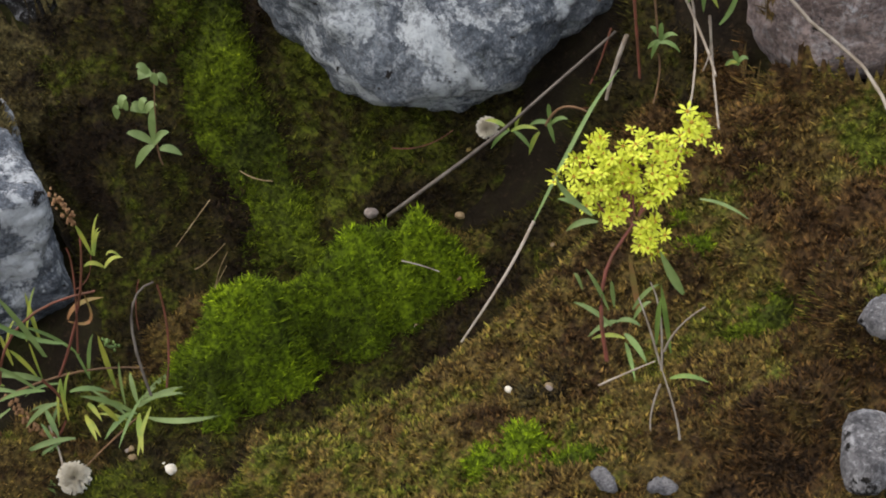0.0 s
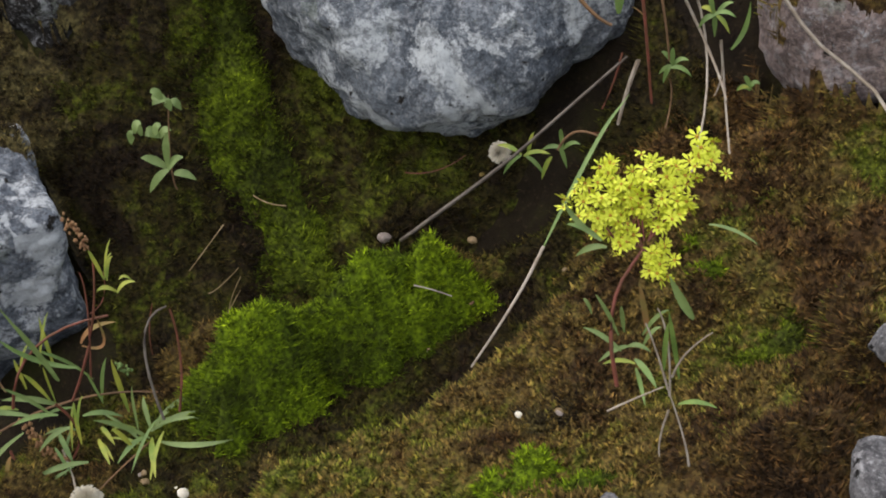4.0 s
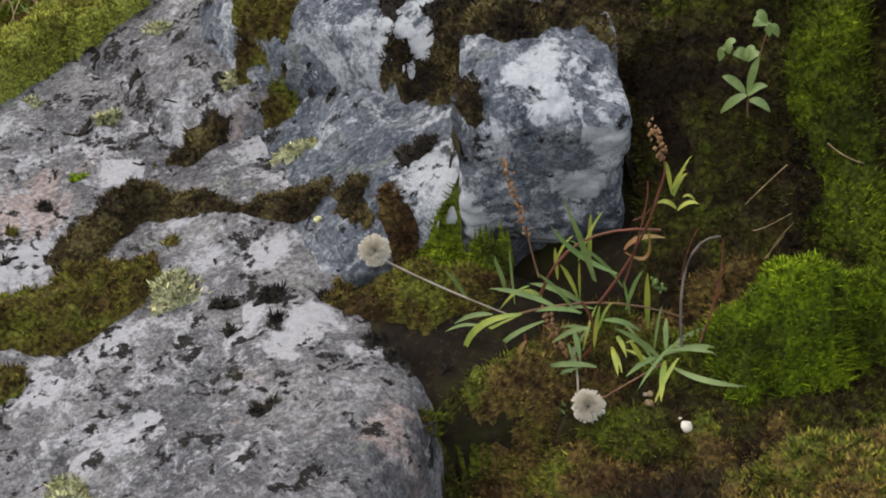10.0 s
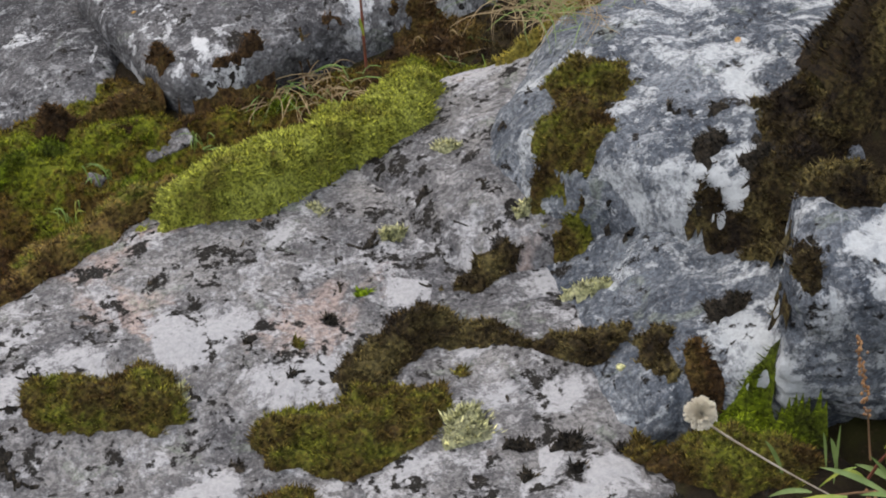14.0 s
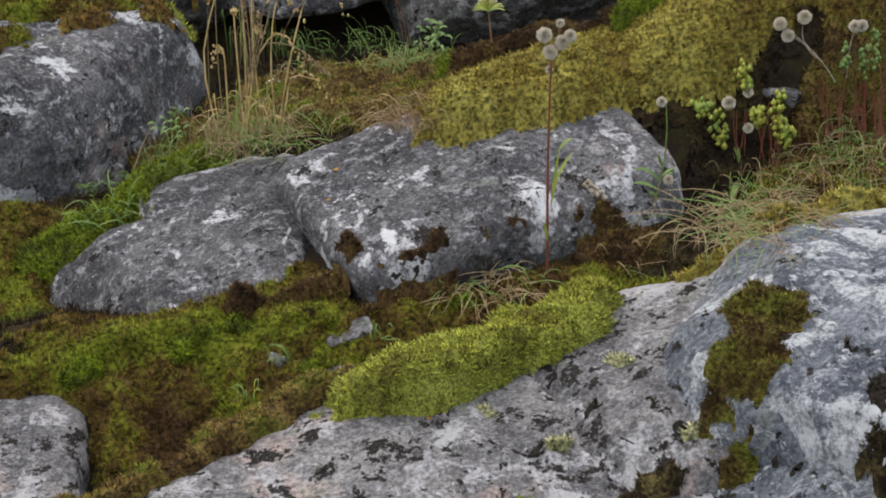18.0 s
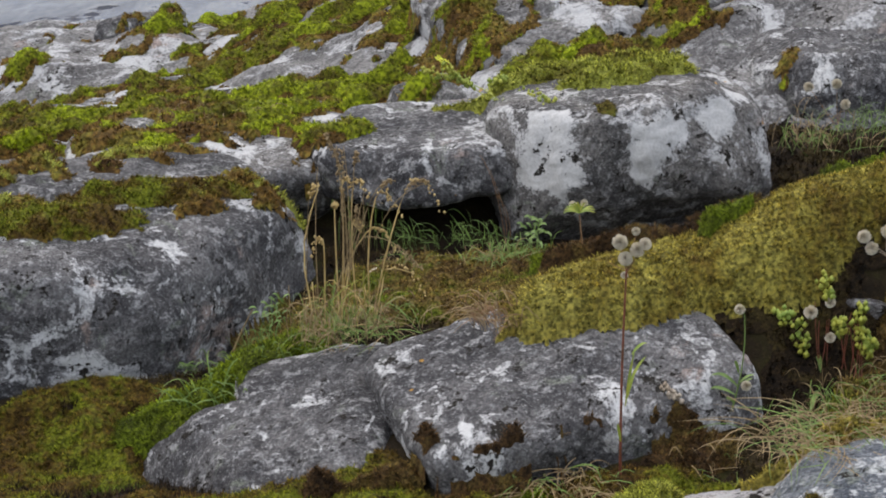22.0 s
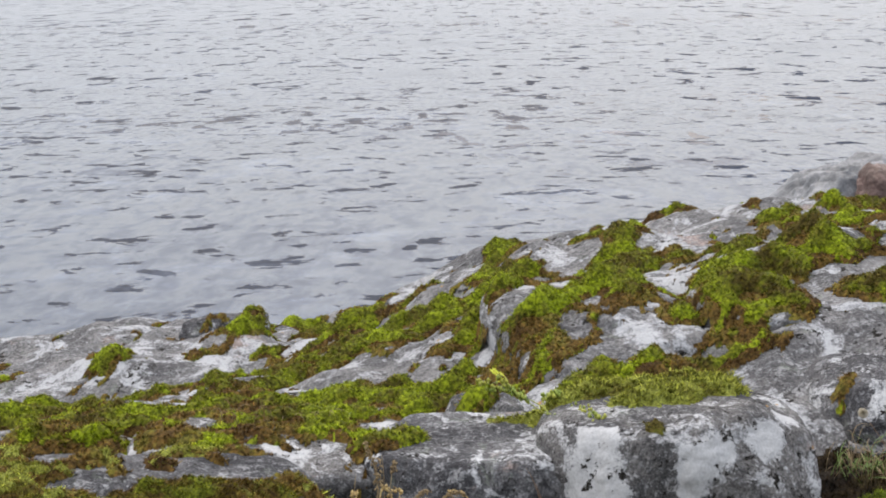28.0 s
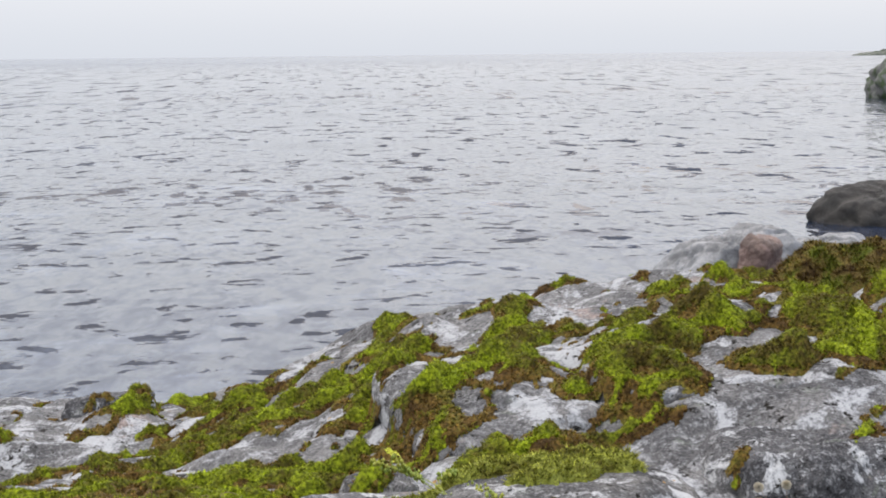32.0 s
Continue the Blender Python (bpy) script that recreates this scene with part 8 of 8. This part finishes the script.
bit("pebble", (-0.113, 2.621, 0.941), 0.0076, FLUFF, "white scrap in the hollow", 690)
# ---- flat stones in the gully ----
for k, (x, y, z, a, b, turn) in enumerate(((-0.265, 1.773, 0.934, 0.042, 0.022, 25), (-0.310, 1.694, 0.893, 0.036, 0.020, 30), (-0.105, 1.702, 0.902, 0.050, 0.022, 20), (-0.162, 1.733, 0.922, 0.012, 0.016, 60),
                                            (-0.103, 1.840, 0.950, 0.016, 0.026, 20), (-0.066, 1.763, 0.934, 0.045, 0.022, 10), (-0.372, 1.752, 0.905, 0.034, 0.016, 25))):
    rock("stone", (x, y, z - 0.004), (a * 0.85, b * 0.7, 0.011), turn, (16, -14), PALE_ROCK, n=22, power=8, soft=20, rough=0.06, lump=0.14, fine=0.0015, seed=54 + k, label="flat pale stone showing through the gully moss")
rock("stone", (0.806, 0.286, 1.110), (0.021, 0.013, 0.009), 0, (5, -8), PALE_ROCK, n=18, power=3.5, rough=0.06, lump=0.12, seed=50, label="pale flat stone showing through the moss")
rock("stone", (0.709, 0.227, 1.090), (0.032, 0.021, 0.014), 40, (5, -8), PALE_ROCK, n=18, power=3.5, rough=0.06, lump=0.12, seed=51, label="pale flat stone showing through the moss")
rock("stone", (0.614, 0.384, 1.040), (0.011, 0.007, 0.005), 80, (5, -8), PALE_ROCK, n=18, power=3.5, rough=0.06, lump=0.12, seed=52, label="pale flat stone showing through the moss")
rock("stone", (0.626, 0.339, 1.054), (0.013, 0.008, 0.005), 120, (5, -8), PALE_ROCK, n=18, power=3.5, rough=0.06, lump=0.12, seed=53, label="pale flat stone showing through the moss")
rock("stone", (0.601, 2.105, 1.057), (0.035, 0.022, 0.015), 520, (5, -8), PALE_ROCK, n=18, power=3.5, rough=0.06, lump=0.12, seed=63, label="pale flat stone showing through the moss")
# ---- weeds, dead stems and scraps ----
grass_clump((-0.305, 2.330, 0.974), 46, 0.06, 0.04, (GRASS, LEAF,), 400, "short green grass and weeds between the rocks", droop=0.5, radius=0.035, width=0.0013)
grass_clump((-0.276, 2.234, 0.967), 37, 0.043, 0.04, (GRASS,), 401, "short green grass and weeds between the rocks", droop=0.5, radius=0.035, width=0.0013)
grass_clump((0.079, 2.621, 0.972), 50, 0.043, 0.048, (GRASS, STRAW,), 402, "short green grass and weeds between the rocks", droop=0.5, radius=0.035, width=0.0013)
grass_clump((0.161, 2.664, 0.979), 33, 0.051, 0.04, (LEAF, GRASS,), 403, "short green grass and weeds between the rocks", droop=0.5, radius=0.035, width=0.0013)
grass_clump((0.780, 3.065, 1.022), 58, 0.051, 0.048, (GRASS, STRAW,), 404, "short green grass and weeds between the rocks", droop=0.5, radius=0.035, width=0.0013)
grass_clump((0.916, 3.120, 1.033), 58, 0.06, 0.048, (GRASS, LEAF,), 405, "short green grass and weeds between the rocks", droop=0.5, radius=0.035, width=0.0013)
grass_clump((-0.193, 2.304, 1.037), 67, 0.051, 0.056, (STRAW, GRASS,), 406, "short green grass and weeds between the rocks", droop=0.5, radius=0.035, width=0.0013)
grass_clump((-0.070, 2.618, 0.949), 37, 0.043, 0.048, (STRAW, GRASS,), 407, "short green grass and weeds between the rocks", droop=0.5, radius=0.035, width=0.0013)
grass_clump((-0.384, 2.268, 0.940), 37, 0.03, 0.032, (GRASS,), 408, "short green grass and weeds between the rocks", droop=0.5, radius=0.035, width=0.0013)
grass_clump((0.512, 1.945, 0.964), 58, 0.051, 0.056, (GRASS, STRAW,), 409, "short green grass and weeds between the rocks", droop=0.5, radius=0.035, width=0.0013)
p = plant("fallen_twig", "dry straw lying in the crevice", "twig")
stem(p, ((0.621, 0.915, 0.969), (0.631, 0.908, 0.974), (0.649, 0.894, 0.992)), 0.0007, 0.0005, STRAW)
p = plant("fallen_twig", "dry straw lying in the crevice", "twig")
stem(p, ((0.624, 0.893, 0.951), (0.631, 0.888, 0.972), (0.641, 0.879, 0.994)), 0.0007, 0.0005, STRAW)
p = plant("fallen_twig", "thin red root in the crevice", "twig")
stem(p, ((0.813, 0.828, 1.032), (0.833, 0.806, 1.031), (0.854, 0.783, 1.046)), 0.0007, 0.0005, STEM_RED)
p = plant("fallen_twig", "short pale twig on the green moss", "twig")
stem(p, ((0.734, 0.739, 0.989), (0.745, 0.727, 0.982), (0.756, 0.715, 0.973)), 0.0007, 0.0005, STEM_PALE)
p = plant("fallen_twig", "curled red stem under the overhang", "twig")
stem(p, ((0.930, 0.709, 1.057), (0.942, 0.693, 1.055), (0.903, 0.641, 1.100)), 0.0007, 0.0005, STEM_RED)
p = plant("fallen_twig", "withered stalk by the overhang", "twig")
stem(p, ((1.034, 0.738, 1.132), (1.021, 0.711, 1.143), (0.990, 0.671, 1.163)), 0.0007, 0.0005, LEAF_BROWN)
p = plant("fallen_twig", "red dead stem behind the leafy plant", "twig")
stem(p, ((0.517, 0.948, 0.999), (0.531, 0.940, 1.012), (0.538, 0.935, 1.041)), 0.0007, 0.0005, STEM_RED)
p = plant("fallen_twig", "red dead stem behind the leafy plant", "twig")
stem(p, ((0.546, 0.911, 0.948), (0.550, 0.908, 0.977), (0.559, 0.903, 1.005)), 0.0007, 0.0005, STEM_RED)
p = plant("fallen_twig", "dry straw lying in the crevice", "twig")
stem(p, ((0.665, 0.929, 1.018), (0.637, 0.916, 1.017), (0.599, 0.892, 1.022)), 0.0007, 0.0005, STRAW)
p = plant("fallen_twig", "dry straw lying in the crevice", "twig")
stem(p, ((0.673, 0.924, 0.953), (0.649, 0.908, 0.955), (0.621, 0.894, 0.950)), 0.0007, 0.0005, STRAW)
p = plant("fallen_twig", "bent straw in the green moss", "twig")
stem(p, ((0.696, 0.913, 1.040), (0.692, 0.881, 1.047), (0.697, 0.860, 1.050)), 0.0007, 0.0005, STRAW)
bit("scrap", (0.649, 0.514, 1.025), 0.0041, FLUFF, "pale lichen scrap on the bank", 60)
bit("scrap", (0.667, 0.487, 1.030), 0.0037, STRAW, "dry leaf scrap on the bank", 61)
bit("scrap", (0.793, 0.718, 1.012), 0.0038, STRAW, "brown leaf scrap on the moss", 62)
bit("scrap", (0.865, 0.778, 1.018), 0.0047, LEAF_BROWN, "brown leaf scrap in the crevice", 63)
bit("scrap", (0.716, 0.712, 0.938), 0.0026, STRAW, "tiny pale scrap on the moss", 64)
bit("scrap", (0.506, 0.615, 0.976), 0.0032, FLUFF, "white lichen scrap on the bank", 65)
bit("scrap", (0.473, 0.785, 0.911), 0.0025, FLUFF, "white lichen scrap on the bank", 66)
bit("scrap", (0.768, 0.701, 0.965), 0.0038, STRAW, "leaf scrap on the green moss", 67)
bit("scrap", (0.815, 0.624, 1.008), 0.0032, STRAW, "leaf scrap on the green moss", 68)
bit("scrap", (0.464, 0.821, 0.913), 0.0036, STRAW, "dry leaf scrap below the leafy plant", 69)
bit("scrap", (0.473, 0.774, 0.911), 0.0030, FLUFF, "white scrap on the bank", 70)
bit("scrap", (0.514, 0.592, 0.974), 0.0027, FLUFF, "white scrap on the bank", 71)
bit("scrap", (0.459, 0.814, 0.910), 0.0035, STRAW, "dry leaf scrap on the bank", 72)
bit("scrap", (0.310, 0.940, 0.755), 0.0043, STRAW, "dry leaf scrap in the moss", 73)
bit("scrap", (0.341, 0.983, 0.906), 0.0031, FLUFF, "white scrap on the moss cushion", 74)
bit("scrap", (0.270, 1.119, 0.981), 0.0059, LICHEN_PALE, "pale lichen scrap in the dark moss", 75)
p = plant("seeding_grass", "tall golden grass with drooping seed heads beside the boulder", "grass")
for k, (x, z, lean) in enumerate(((-0.206, 1.229, -0.02), (-0.152, 1.234, 0.02), (-0.131, 1.226, 0.03), (-0.026, 1.218, 0.07), (-0.057, 1.090, 0.09), (-0.096, 1.152, 0.06), (-0.210, 1.133, -0.03), (-0.087, 1.200, 0.05), (-0.139, 1.169, 0.02), (-0.175, 1.195, 0.0))):
    bx = -0.165 + 0.45 * (x + 0.13) + 0.008 * ((k * 7) % 5 - 2)
    by = 2.235 + 0.012 * (k % 4)
    bend = ((bx, by, 1.005), (bx + 0.2 * (x - bx) + 0.006 * ((k * 3) % 5 - 2), by + 0.01, 1.005 + 0.55 * (z - 0.995)), (x - lean * 0.45, by + 0.02, z + 0.004), (x, by + 0.03, z - abs(lean) * 0.12))
    stem(p, bend, 0.0015, 0.0009, GOLD_STRAW)
    seed_spike(p, (bend[2], (x - lean * 0.15, by + 0.025, z + 0.003), (x, by + 0.03, z - abs(lean) * 0.25), (x + lean * 0.25, by + 0.03, z - abs(lean) * 0.75)), 0.0046, 20, GOLD_STRAW)
grass_clump((-0.165, 2.245, 1.01), 34, 0.10, 0.07, (GOLD_STRAW, LEAF_YELLOW,), 420, "golden grass blades round the seeding stalks", droop=0.4, radius=0.03, width=0.0016)
grass_clump((-0.155, 2.772, 0.933), 33, 0.111, 0.048, (STRAW, GRASS,), 421, "dry and green grass in the hollow", droop=0.4, radius=0.03, width=0.0012)
grass_clump((-0.056, 2.770, 0.948), 50, 0.051, 0.048, (GRASS, LEAF,), 422, "green weeds in the hollow before the ledge", droop=0.4, radius=0.04, width=0.0014)
grass_clump((0.075, 2.769, 0.954), 50, 0.051, 0.048, (GRASS, LEAF,), 423, "green weeds in the hollow before the ledge", droop=0.4, radius=0.04, width=0.0014)
grass_clump((0.565, 2.030, 0.975), 54, 0.051, 0.048, (STRAW, GRASS,), 424, "dry grass behind the hump", droop=0.6, radius=0.05, width=0.0012)
grass_clump((0.693, 2.027, 1.000), 54, 0.051, 0.048, (STRAW, GRASS,), 425, "dry grass behind the hump", droop=0.6, radius=0.05, width=0.0012)
grass_clump((0.729, 2.060, 1.036), 46, 0.085, 0.032, (STEM_RED, STEM_BROWN,), 426, "reddish dead weed stems behind the hump", droop=0.2, radius=0.03, width=0.0014)
